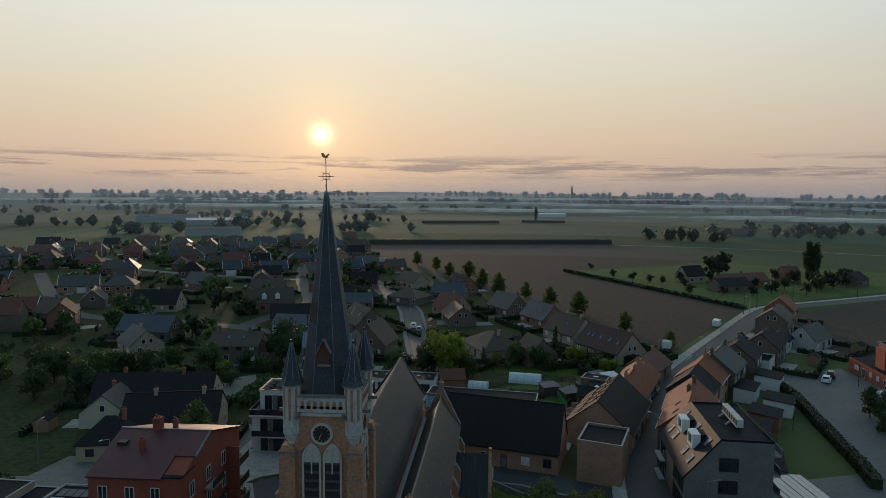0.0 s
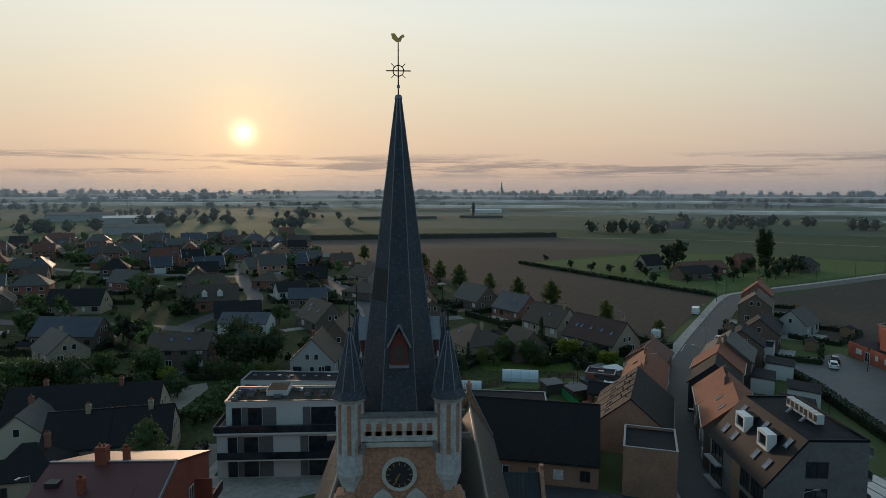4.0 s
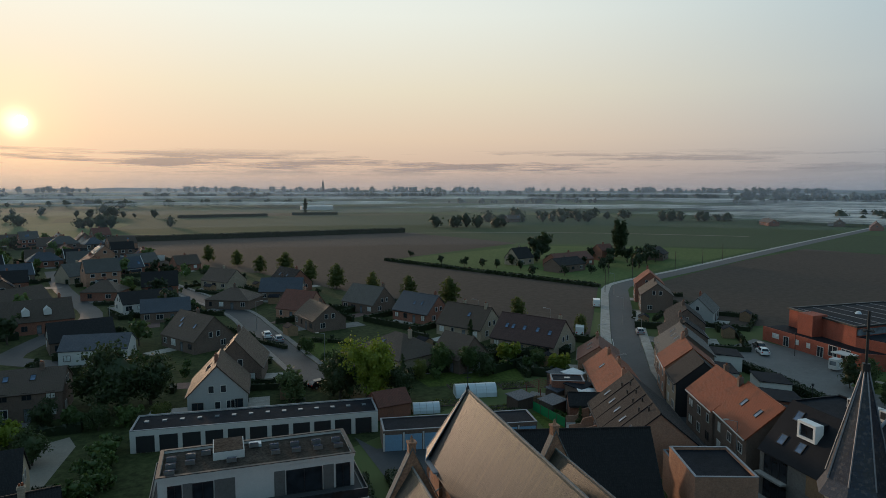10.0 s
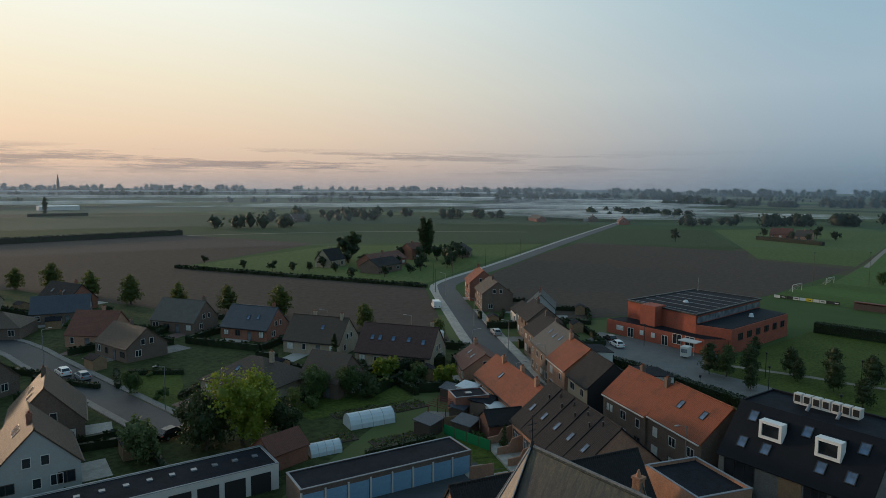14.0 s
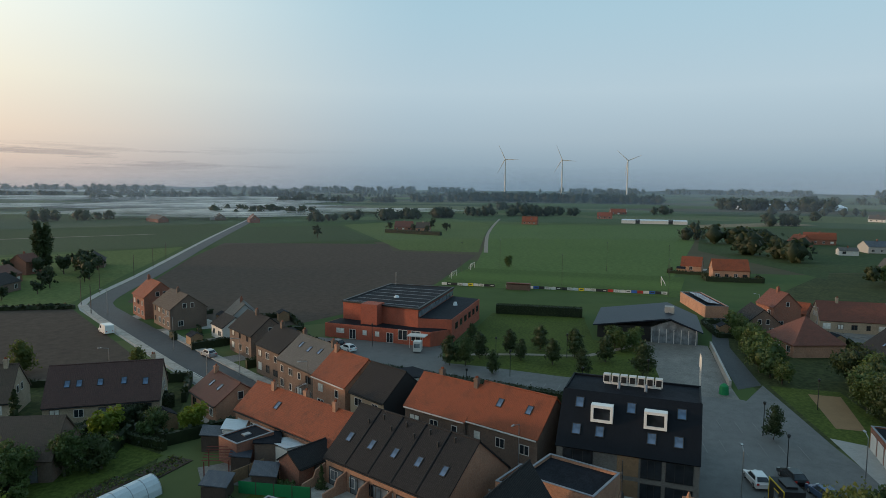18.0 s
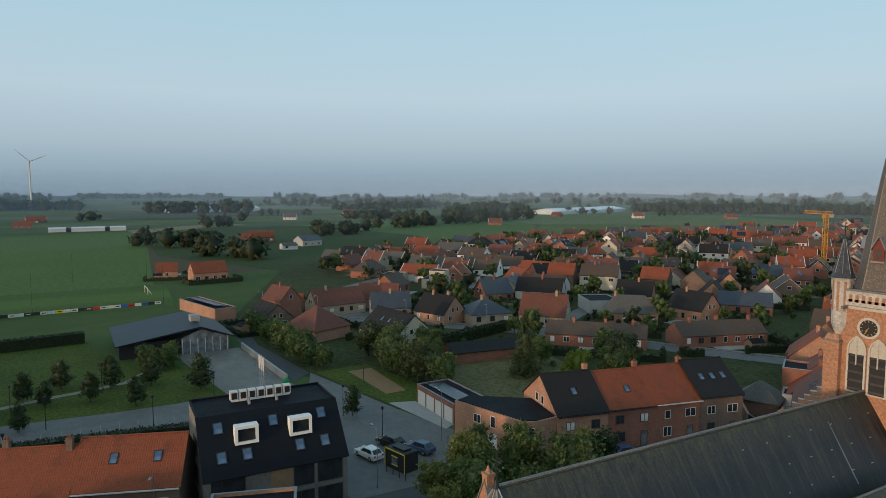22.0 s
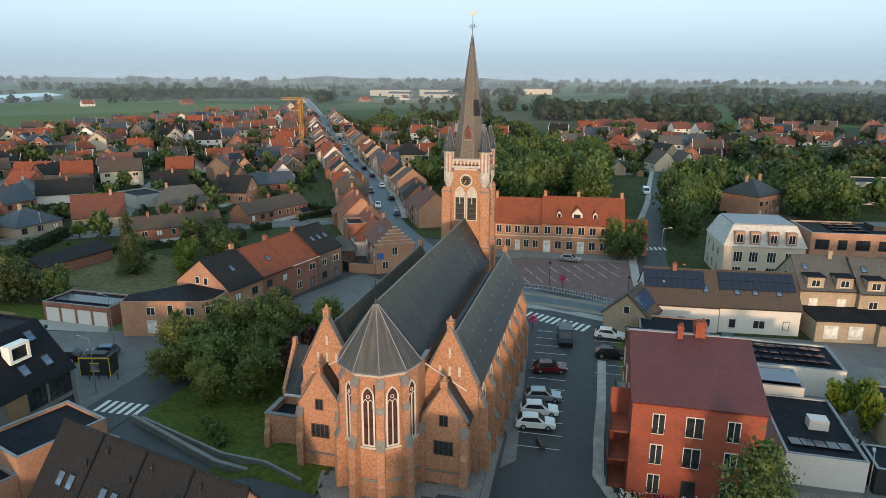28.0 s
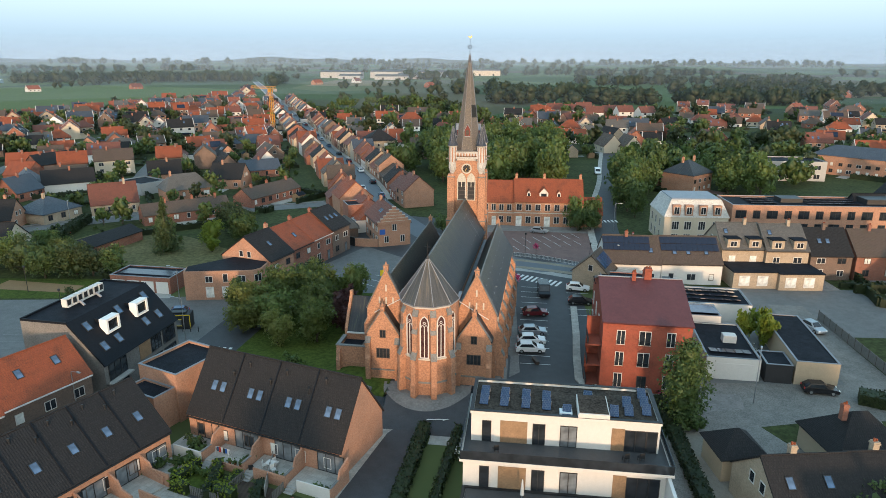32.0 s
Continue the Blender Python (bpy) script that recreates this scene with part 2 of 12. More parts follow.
def land(name, a, bcol, s1, s2, c3=None, rough=0.95, bumpy=0.3, cells=0.0, rows=None):
    """Earth and growth: a, bcol at two scales, optional field cells and drill rows."""
    m, nt, b = nodes_of(name)
    v = coords(nt, "Object")
    c = mixc(nt, 0.5, ramp(nt, noise_of(nt, v, s1, 6, 0.6), ((0.35, a), (0.68, bcol))), ramp(nt, noise_of(nt, v, s2, 5, 0.7), ((0.38, scaled(a, 0.62)), (0.62, scaled(bcol, 1.32)))))
    if cells:
        vo = nt.nodes.new("ShaderNodeTexVoronoi")
        vo.distance = "CHEBYCHEV"
        vo.inputs["Scale"].default_value = cells
        mp = coords(nt, "Object", (1.0, 0.5, 1.0))
        mp.node.inputs["Rotation"].default_value = (0, 0, 0.5)
        nt.links.new(mp, vo.inputs["Vector"])
        sep = nt.nodes.new("ShaderNodeSeparateColor")
        nt.links.new(vo.outputs["Color"], sep.inputs[0])
        c = mixc(nt, 0.75, c, ramp(nt, sep.outputs[0], ((0.0, (0.024, 0.044, 0.014)), (0.35, (0.042, 0.078, 0.020)), (0.6, (0.075, 0.108, 0.030)), (0.8, (0.105, 0.112, 0.046)), (0.93, (0.075, 0.055, 0.038)))))
    if rows:
        w = node(nt, "ShaderNodeTexWave", Scale=rows[0], Distortion=0.6, Detail=2.0)
        nt.links.new(coords(nt, "Object", (math.cos(rows[1]), math.sin(rows[1]), 0)), w.inputs["Vector"])
        c = mixc(nt, rows[2], c, ramp(nt, w.outputs["Fac"], ((0.2, scaled(a, 0.75)), (0.8, scaled(bcol, 1.2)))))
    nt.links.new(c, b.inputs["Base Color"])
    b.inputs["Roughness"].default_value = rough
    b.inputs["Specular IOR Level"].default_value = 0.15
    bump(nt, b, noise_of(nt, v, s2 * 1.5, 4), bumpy, 0.08)
    return m


def vapour(name, col, alpha, scale, stretch, lo, hi):
    """Thin mist or cloud: a scattering sheet with a ragged veil."""
    m, nt, b = nodes_of(name)
    nt.nodes.remove(b)
    uv = coords(nt, "UV")
    n = noise_of(nt, coords(nt, "Object", stretch), scale, 5, 0.6)
    veil = ramp(nt, n, ((lo, (0, 0, 0)), (hi, (1, 1, 1))))
    sep = nt.nodes.new("ShaderNodeSeparateXYZ")
    nt.links.new(uv, sep.inputs[0])
    k = nt.nodes.new("ShaderNodeMath")
    k.operation = "MULTIPLY"
    nt.links.new(veil, k.inputs[0])
    nt.links.new(sep.outputs[1], k.inputs[1])
    k2 = nt.nodes.new("ShaderNodeMath")
    k2.operation = "MULTIPLY"
    k2.inputs[1].default_value = alpha
    nt.links.new(k.outputs[0], k2.inputs[0])
    d, t, tr = (nt.nodes.new("ShaderNodeBsdf" + q) for q in ("Diffuse", "Translucent", "Transparent"))
    d.inputs["Color"].default_value = t.inputs["Color"].default_value = (*col, 1)
    mx, mx2 = nt.nodes.new("ShaderNodeMixShader"), nt.nodes.new("ShaderNodeMixShader")
    mx.inputs[0].default_value = 0.5
    nt.links.new(d.outputs[0], mx.inputs[1])
    nt.links.new(t.outputs[0], mx.inputs[2])
    nt.links.new(k2.outputs[0], mx2.inputs[0])
    nt.links.new(tr.outputs[0], mx2.inputs[1])
    nt.links.new(mx.outputs[0], mx2.inputs[2])
    nt.links.new(mx2.outputs[0], nt.nodes["Material Output"].inputs["Surface"])
    return m


masonry("brick_church", ((0.42, 0.200, 0.108), (0.29, 0.128, 0.070), (0.36, 0.178, 0.104)), (0.38, 0.31, 0.25), stain=0.95)
masonry("brick_orange", ((0.265, 0.054, 0.028), (0.21, 0.045, 0.024), (0.24, 0.051, 0.027)), (0.26, 0.12, 0.08), stain=0.4)
masonry("brick_red", ((0.26, 0.085, 0.048), (0.19, 0.068, 0.042), (0.22, 0.080, 0.048)), (0.30, 0.24, 0.20))
masonry("brick_salmon", ((0.38, 0.19, 0.115), (0.32, 0.16, 0.10), (0.36, 0.18, 0.11)), (0.38, 0.30, 0.24))
masonry("brick_brown", ((0.15, 0.095, 0.070), (0.11, 0.075, 0.058), (0.13, 0.085, 0.065)), (0.22, 0.19, 0.16))
masonry("brick_beige", ((0.35, 0.275, 0.195), (0.30, 0.235, 0.168), (0.33, 0.26, 0.185)), (0.42, 0.36, 0.29))
masonry("brick_grey", ((0.16, 0.150, 0.140), (0.12, 0.112, 0.105), (0.145, 0.135, 0.125)), (0.24, 0.23, 0.21))
masonry("brick_hall", ((0.33, 0.070, 0.035), (0.28, 0.060, 0.032), (0.31, 0.066, 0.035)), (0.30, 0.14, 0.10), stain=0.3)
masonry("stone_pale", ((0.50, 0.485, 0.455), (0.40, 0.39, 0.37), (0.45, 0.435, 0.41)), (0.30, 0.28, 0.25), w=0.5, h=0.28)
masonry("paving", ((0.20, 0.185, 0.17), (0.165, 0.15, 0.14), (0.18, 0.168, 0.155)), (0.11, 0.10, 0.09), w=0.3, h=0.3, stain=0.4)
masonry("paving_red", ((0.165, 0.095, 0.080), (0.135, 0.080, 0.070), (0.15, 0.088, 0.075)), (0.08, 0.06, 0.05), w=0.22, h=0.11, stain=0.4)
masonry("slabs_pale", ((0.36, 0.33, 0.29), (0.31, 0.285, 0.255), (0.33, 0.305, 0.27)), (0.17, 0.155, 0.14), w=0.6, h=0.6, stain=0.3)
tiles("roof_clay", (0.275, 0.066, 0.023), (0.165, 0.042, 0.019), moss=(0.080, 0.036, 0.020), mossy=0.6)
tiles("roof_brown", (0.085, 0.055, 0.042), (0.065, 0.045, 0.037), moss=(0.090, 0.078, 0.045), mossy=0.5)
tiles("roof_rust", (0.17, 0.058, 0.038), (0.13, 0.050, 0.036), moss=(0.09, 0.05, 0.034))
tiles("roof_rustbrown", (0.080, 0.040, 0.034), (0.058, 0.032, 0.030), moss=(0.055, 0.036, 0.030))
tiles("roof_dark", (0.020, 0.019, 0.020), (0.014, 0.014, 0.016), moss=(0.030, 0.027, 0.023), mossy=0.3, rough=0.75, spec=0.22)
tiles("roof_grey", (0.105, 0.098, 0.090), (0.08, 0.076, 0.072), moss=(0.075, 0.068, 0.052))
tiles("slate", (0.022, 0.026, 0.034), (0.013, 0.017, 0.024), w=0.2, h=0.12, moss=(0.046, 0.042, 0.022), rough=0.52, mossy=0.55, wave=False, spec=0.4, crest=18.6, streaks=0.45)
tiles("slate_aisle", (0.020, 0.025, 0.033), (0.012, 0.016, 0.024), w=0.2, h=0.12, moss=(0.046, 0.042, 0.022), rough=0.44, mossy=0.5, wave=False, spec=0.5, crest=14.6, streaks=0.45)
tiles("slate_apse", (0.062, 0.062, 0.064), (0.036, 0.037, 0.041), w=0.2, h=0.12, moss=(0.085, 0.066, 0.030), rough=0.5, mossy=0.6, wave=False, spec=0.5, crest=19.6, streaks=0.5)
tiles("slate_new", (0.020, 0.020, 0.020), (0.014, 0.014, 0.015), w=0.18, h=0.13, moss=(0.045, 0.038, 0.022), rough=0.5, wave=False, mossy=0.4)
# paler copy of slate_spire: eastern sunlight put into the colour, with brown lichen
tiles("slate_sunlit_lichen", (0.150, 0.132, 0.118), (0.085, 0.078, 0.074), w=0.18, h=0.13, moss=(0.23, 0.185, 0.13), rough=0.6, wave=False, mossy=0.6)
# the blue of the reflected sky is put into this base colour
tiles("slate_spire", (0.036, 0.048, 0.072), (0.020, 0.028, 0.044), w=0.18, h=0.13, moss=(0.120, 0.105, 0.085), rough=0.5, wave=False, mossy=0.6, spec=0.3)
plain("roof_slate_blue", (0.014, 0.020, 0.032), rough=0.45, var=0.25, spec=0.15)
tiles("roof_blue", (0.060, 0.072, 0.092), (0.048, 0.058, 0.076), rough=0.45)
plain("roof_metal_black", (0.008, 0.010, 0.014), rough=0.6, var=0.3, spec=0.12)
plain("roof_red_sheet", (0.092, 0.026, 0.025), rough=0.55, var=0.3, bumpy=0.05)
plain("roof_felt", (0.016, 0.018, 0.023), rough=0.6, var=0.6, scale=0.8, spec=0.03)
plain("deck_dark", (0.055, 0.056, 0.058), rough=0.6, var=0.25)
plain("wood_grey", (0.13, 0.125, 0.118), var=0.3, scale=4, fine=22)
plain("gravel_roof", (0.052, 0.042, 0.034), rough=0.95, var=0.75, fine=5, bumpy=0.5, spec=0.1)
plain("white_frame", (0.76, 0.75, 0.72), var=0.05)
plain("white_paint", (0.56, 0.54, 0.51), var=0.08)
plain("cream_render", (0.46, 0.40, 0.31), var=0.08)
plain("beige_render", (0.38, 0.30, 0.21), var=0.1)
plain("grey_render", (0.33, 0.33, 0.32), var=0.1)
plain("black_render", (0.022, 0.022, 0.024), var=0.2)
plain("yard_concrete", (0.150, 0.138, 0.122), var=0.45, scale=0.4, fine=6)
plain("concrete", (0.30, 0.29, 0.27), var=0.2)
plain("stone_trim", (0.45, 0.42, 0.36), var=0.2, fine=9)
plain("stone_dark", (0.16, 0.155, 0.145), var=0.35, fine=8)
plain("asphalt", (0.050, 0.051, 0.054), rough=0.66, var=0.3, spec=0.3, scale=0.5, fine=25, bumpy=0.3)
plain("line_faded", (0.19, 0.185, 0.175), var=0.5)
plain("strip_tan", (0.21, 0.175, 0.125), var=0.35)
plain("asphalt_pale", (0.118, 0.115, 0.110), rough=0.7, var=0.34, spec=0.4, scale=0.4, fine=25, bumpy=0.3)
plain("asphalt_blue", (0.085, 0.095, 0.11), rough=0.6, var=0.15, scale=0.4, fine=25, bumpy=0.3)
plain("gravel_path", (0.22, 0.19, 0.155), rough=0.95, var=0.2, fine=20, bumpy=0.4)
plain("sand", (0.22, 0.135, 0.065), rough=0.95, var=0.15, fine=10)
plain("line_white", (0.62, 0.61, 0.58), var=0.15)
plain("wood_clad", (0.24, 0.15, 0.085), var=0.35, scale=4, fine=22)
plain("wood_dark", (0.07, 0.05, 0.04), var=0.3)
plain("louvre_wood", (0.050, 0.042, 0.037), var=0.3)
plain("red_wood", (0.15, 0.034, 0.024), var=0.25)
plain("steel", (0.35, 0.36, 0.37), rough=0.4, metal=0.8, var=0.1, bumpy=0)
plain("steel_dark", (0.035, 0.036, 0.038), rough=0.5, metal=0.5, var=0.15, bumpy=0)
plain("lead", (0.22, 0.23, 0.25), rough=0.5, metal=0.3, var=0.2)
plain("gilt", (0.55, 0.38, 0.12), rough=0.4, metal=0.8, var=0.1, bumpy=0)
plain("crane_yellow", (0.55, 0.26, 0.03), rough=0.5, var=0.1, bumpy=0)
plain("solar", (0.014, 0.018, 0.034), rough=0.18, var=0.3, scale=3, bumpy=0)
plain("door_blue", (0.20, 0.33, 0.46), var=0.15)
plain("solar_blue", (0.028, 0.048, 0.095), rough=0.14, var=0.3, scale=3, bumpy=0)
plain("rubber", (0.015, 0.015, 0.015), rough=0.8, bumpy=0)
plain("car_white", (0.72, 0.72, 0.71), rough=0.25, var=0.03, bumpy=0)
plain("car_black", (0.012, 0.012, 0.014), rough=0.22, var=0.1, bumpy=0)
plain("car_silver", (0.33, 0.36, 0.39), rough=0.3, metal=0.5, var=0.04, bumpy=0)
plain("car_blue", (0.05, 0.085, 0.15), rough=0.25, var=0.05, bumpy=0)
plain("car_red", (0.10, 0.012, 0.016), rough=0.25, var=0.05, bumpy=0)
plain("lamp_red", (0.45, 0.02, 0.01), rough=0.3, bumpy=0)
plain("lamp_clear", (0.75, 0.75, 0.72), rough=0.15, bumpy=0)
plain("flower_pink", (0.45, 0.05, 0.14), var=0.4, bumpy=0)
plain("flower_white", (0.70, 0.68, 0.62), var=0.2, bumpy=0)
plain("yellow_paint", (0.70, 0.50, 0.02), var=0.1, bumpy=0)
plain("blue_paint", (0.03, 0.10, 0.35), var=0.1, bumpy=0)
plain("green_paint", (0.01, 0.18, 0.06), var=0.1, bumpy=0)
plain("red_paint", (0.42, 0.03, 0.02), var=0.1, bumpy=0)
plain("bark", (0.075, 0.058, 0.043), rough=0.95, var=0.3, fine=12, bumpy=0.6)
plain("film_plastic", (0.50, 0.55, 0.58), rough=0.3, var=0.1, bumpy=0)
masonry("solar_cells", ((0.020, 0.036, 0.080), (0.020, 0.036, 0.080), (0.020, 0.036, 0.080)), (0.16, 0.18, 0.22), w=0.25, h=0.25, stain=0.1, mw=0.014)
MATS["solar_cells"].node_tree.nodes["Principled BSDF"].inputs["Roughness"].default_value = 0.2
glassy("glass")
glassy("glass_pale", (0.10, 0.11, 0.12), 0.12)
glassy("glass_blind", (0.40, 0.40, 0.38), 0.3)
glassy("glass_lead", (0.045, 0.022, 0.020), 0.25)
glassy("skylight", (0.05, 0.08, 0.13), 0.05)
leafy("leaf_green", (0.036, 0.066, 0.016), (0.124, 0.176, 0.042))
leafy("leaf_dark", (0.020, 0.036, 0.011), (0.074, 0.104, 0.028))
leafy("leaf_lime", (0.095, 0.135, 0.012), (0.250, 0.305, 0.030), 0.4)
leafy("leaf_olive", (0.070, 0.084, 0.018), (0.185, 0.205, 0.048), 0.4)
leafy("leaf_yew", (0.055, 0.082, 0.018), (0.150, 0.190, 0.046), 0.4)
leafy("leaf_field", (0.070, 0.088, 0.022), (0.160, 0.190, 0.050), 0.6)
leafy("leaf_purple", (0.045, 0.015, 0.016), (0.11, 0.042, 0.036))
leafy("leaf_willow", (0.075, 0.105, 0.034), (0.150, 0.190, 0.070), 0.4)
leafy("hedge_leaf", (0.010, 0.019, 0.006), (0.038, 0.056, 0.014))
leafy("far_leaf", (0.020, 0.034, 0.014), (0.056, 0.078, 0.030), 0.4)
land("countryside", (0.046, 0.068, 0.026), (0.070, 0.094, 0.036), 0.004, 0.08, cells=0.0062)
land("lawn", (0.040, 0.058, 0.010), (0.078, 0.100, 0.018), 0.12, 1.6)
land("garden", (0.022, 0.030, 0.010), (0.060, 0.070, 0.024), 0.14, 0.9)
land("rough_grass", (0.075, 0.074, 0.030), (0.140, 0.120, 0.055), 0.12, 1.0)
land("ploughed", (0.058, 0.043, 0.034), (0.078, 0.058, 0.045), 0.012, 0.5, rows=(0.9, 0.7, 0.25))
land("meadow", (0.066, 0.098, 0.026), (0.096, 0.128, 0.038), 0.02, 0.6)
land("crop_green", (0.032, 0.052, 0.018), (0.046, 0.070, 0.024), 0.012, 0.4, rows=(0.35, 1.1, 0.2))
land("crop_bright", (0.060, 0.104, 0.026), (0.086, 0.132, 0.036), 0.014, 0.5, rows=(0.22, 0.2, 0.2))
land("stubble", (0.17, 0.135, 0.075), (0.21, 0.165, 0.095), 0.012, 0.4, rows=(0.5, 0.9, 0.2))
land("pitch_grass", (0.056, 0.096, 0.020), (0.076, 0.120, 0.028), 0.03, 0.8, rows=(0.05, 1.4, 0.35))
vapour("mist", (1.0, 0.96, 0.90), 0.95, 0.009, (1, 1, 1), 0.36, 0.72)
# haze: the blue of light scattered in the air is put into the sheets
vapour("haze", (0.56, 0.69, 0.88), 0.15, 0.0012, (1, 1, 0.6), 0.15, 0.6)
vapour("cloud", (0.42, 0.40, 0.46), 0.66, 0.0034, (0.30, 0.30, 5.2), 0.49, 0.60)

# ---- geometry helpers ----


class Geo:
    """A mesh under construction: verts, faces and a material slot for each face."""

    def __init__(self):
        self.v, self.f, self.s, self.slot = [], [], [], 0

    def add(self, vs, fs):
        k = len(self.v)
        self.v += [tuple(q) for q in vs]
        self.f += [tuple(i + k for i in f) for f in fs]
        self.s += [self.slot] * len(fs)
        return self

    def box(self, x0, x1, y0, y1, z0, z1):
        return self.add([(x, y, z) for z in (z0, z1) for x, y in ((x0, y0), (x1, y0), (x1, y1), (x0, y1))],
                        [(3, 2, 1, 0), (4, 5, 6, 7), (0, 1, 5, 4), (1, 2, 6, 5), (2, 3, 7, 6), (3, 0, 4, 7)])

    def solid(self, pts, z0, z1, zs=None):
        """An upright prism over a polygon (anticlockwise); zs: top height at each corner."""
        n = len(pts)
        top = zs or [z1] * n
        return self.add([(*p, z0) for p in pts] + [(*p, t) for p, t in zip(pts, top)],
                        [tuple(range(n - 1, -1, -1)), tuple(range(n, 2 * n))] + [(i, (i + 1) % n, (i + 1) % n + n, i + n) for i in range(n)])

    def across(self, pts, axis, a, b):
        """A profile (u, z) pushed along x or y from a to b."""
        n = len(pts)
        put = (lambda u, z, w: (w, u, z)) if axis == "x" else (lambda u, z, w: (u, w, z))
        vs = [put(u, z, a) for u, z in pts] + [put(u, z, b) for u, z in pts]
        return self.add(vs, [tuple(range(n)), tuple(range(2 * n - 1, n - 1, -1))] + [(i + n, (i + 1) % n + n, (i + 1) % n, i) for i in range(n)])

    def cone(self, x, y, z0, z1, r0, r1, n=8, turn=0.0):
        a = [turn + 2 * math.pi * i / n for i in range(n)]
        vs = [(x + r0 * math.cos(q), y + r0 * math.sin(q), z0) for q in a]
        if r1 < 1e-4:
            return self.add(vs + [(x, y, z1)], [tuple(range(n - 1, -1, -1))] + [(i, (i + 1) % n, n) for i in range(n)])
        vs += [(x + r1 * math.cos(q), y + r1 * math.sin(q), z1) for q in a]
        return self.add(vs, [tuple(range(n - 1, -1, -1)), tuple(range(n, 2 * n))] + [(i, (i + 1) % n, (i + 1) % n + n, i + n) for i in range(n)])

    def rod(self, p, q, r0, r1=None, n=5):
        p, q = Vector(p), Vector(q)
        m = (q - p).to_track_quat("Z", "Y").to_matrix()
        r1 = r0 if r1 is None else r1
        a = [2 * math.pi * i / n for i in range(n)]
        vs = [p + m @ Vector((r0 * math.cos(t), r0 * math.sin(t), 0)) for t in a] + [q + m @ Vector((r1 * math.cos(t), r1 * math.sin(t), 0)) for t in a]
        return self.add(vs, [tuple(range(n - 1, -1, -1)), tuple(range(n, 2 * n))] + [(i, (i + 1) % n, (i + 1) % n + n, i + n) for i in range(n)])

    def slab(self, a, b, c, d, t):
        """A plate with the top corners a, b, c, d (anticlockwise from above), t thick."""
        a, b, c, d = (Vector(q) for q in (a, b, c, d))
        n = (b - a).cross(d - a).normalized() * t
        return self.add([a - n, b - n, c - n, d - n, a, b, c, d], [(3, 2, 1, 0), (4, 5, 6, 7), (0, 1, 5, 4), (1, 2, 6, 5), (2, 3, 7, 6), (3, 0, 4, 7)])

    def lattice(self, xs, zs, solid, y0, y1, flat=False):
        """A plate cut by cells (i, k): one connected mesh from the front y0 to the back y1; flat lays it in x, y."""
        put = (lambda x, y, z: (x, z, y)) if flat else (lambda x, y, z: (x, y, z))
        nx, nz = len(xs), len(zs)
        vs = [put(x, y, z) for y in (y0, y1) for z in zs for x in xs]
        at = lambda i, k, s: s * nx * nz + k * nx + i
        fs = []
        for i in range(nx - 1):
            for k in range(nz - 1):
                if not solid(i, k):
                    continue
                fs += [(at(i, k, 0), at(i + 1, k, 0), at(i + 1, k + 1, 0), at(i, k + 1, 0)), (at(i, k, 1), at(i, k + 1, 1), at(i + 1, k + 1, 1), at(i + 1, k, 1))]
                for di, dk, p, q in ((-1, 0, (i, k), (i, k + 1)), (1, 0, (i + 1, k + 1), (i + 1, k)), (0, -1, (i + 1, k), (i, k)), (0, 1, (i, k + 1), (i + 1, k + 1))):
                    a, b = i + di, k + dk
                    if not (0 <= a < nx - 1 and 0 <= b < nz - 1 and solid(a, b)):
                        fs.append((at(*p, 0), at(*q, 0), at(*q, 1), at(*p, 1)))
        if flat:
            fs = [f[::-1] for f in fs]
        return self.add(vs, fs)

    def ring(self, x0, x1, y0, y1, t, z0, z1):
        """A level rectangular frame, t broad, from z0 to z1."""
        return self.lattice((x0, x0 + t, x1 - t, x1), (y0, y0 + t, y1 - t, y1), lambda i, k: not (i == 1 and k == 1), z1, z0, True)

    def moved(self, m, since=0):
        self.v[since:] = [tuple(m @ Vector(q)) for q in self.v[since:]]
        return self

    def mesh(self, name, *mats):
        me = bpy.data.meshes.new(name)
        me.from_pydata(self.v, [], self.f)
        for mt in mats:
            me.materials.append(MATS[mt])
        if len(mats) > 1:
            me.polygons.foreach_set("material_index", self.s)
        metre_uv(me)
        return me


def metre_uv(me):
    """UVs in metres: along each face and up its slope."""
    n = len(me.loops)
    co = np.empty(len(me.vertices) * 3)
    me.vertices.foreach_get("co", co)
    co = co.reshape(-1, 3)
    li = np.empty(n, int)
    me.loops.foreach_get("vertex_index", li)
    nf = len(me.polygons)
    tot, nor = np.empty(nf, int), np.empty(nf * 3)
    me.polygons.foreach_get("loop_total", tot)
    me.polygons.foreach_get("normal", nor)
    nor = nor.reshape(-1, 3)
    u = np.stack([-nor[:, 1], nor[:, 0], 0 * nor[:, 0]], 1)
    ln = np.linalg.norm(u, axis=1, keepdims=True)
    u = np.where(ln > 0.02, u / np.maximum(ln, 1e-6), [[1.0, 0, 0]])
    w = np.cross(nor, u)
    ul, wl, p = np.repeat(u, tot, 0), np.repeat(w, tot, 0), co[li]
    uv = np.stack([(p * ul).sum(1), (p * wl).sum(1)], 1)
    me.uv_layers.new(name="UVMap").data.foreach_set("uv", uv.ravel())


def part(name, geo, mat, parent, label="", at=None):
    me = geo if isinstance(geo, bpy.types.Mesh) else geo.mesh(name, *((mat,) if isinstance(mat, str) else mat))
    ob = new(name, me)
    ob.parent = parent
    if at is not None:
        ob.matrix_basis = at
    if label:
        ob["label"] = label
    return ob


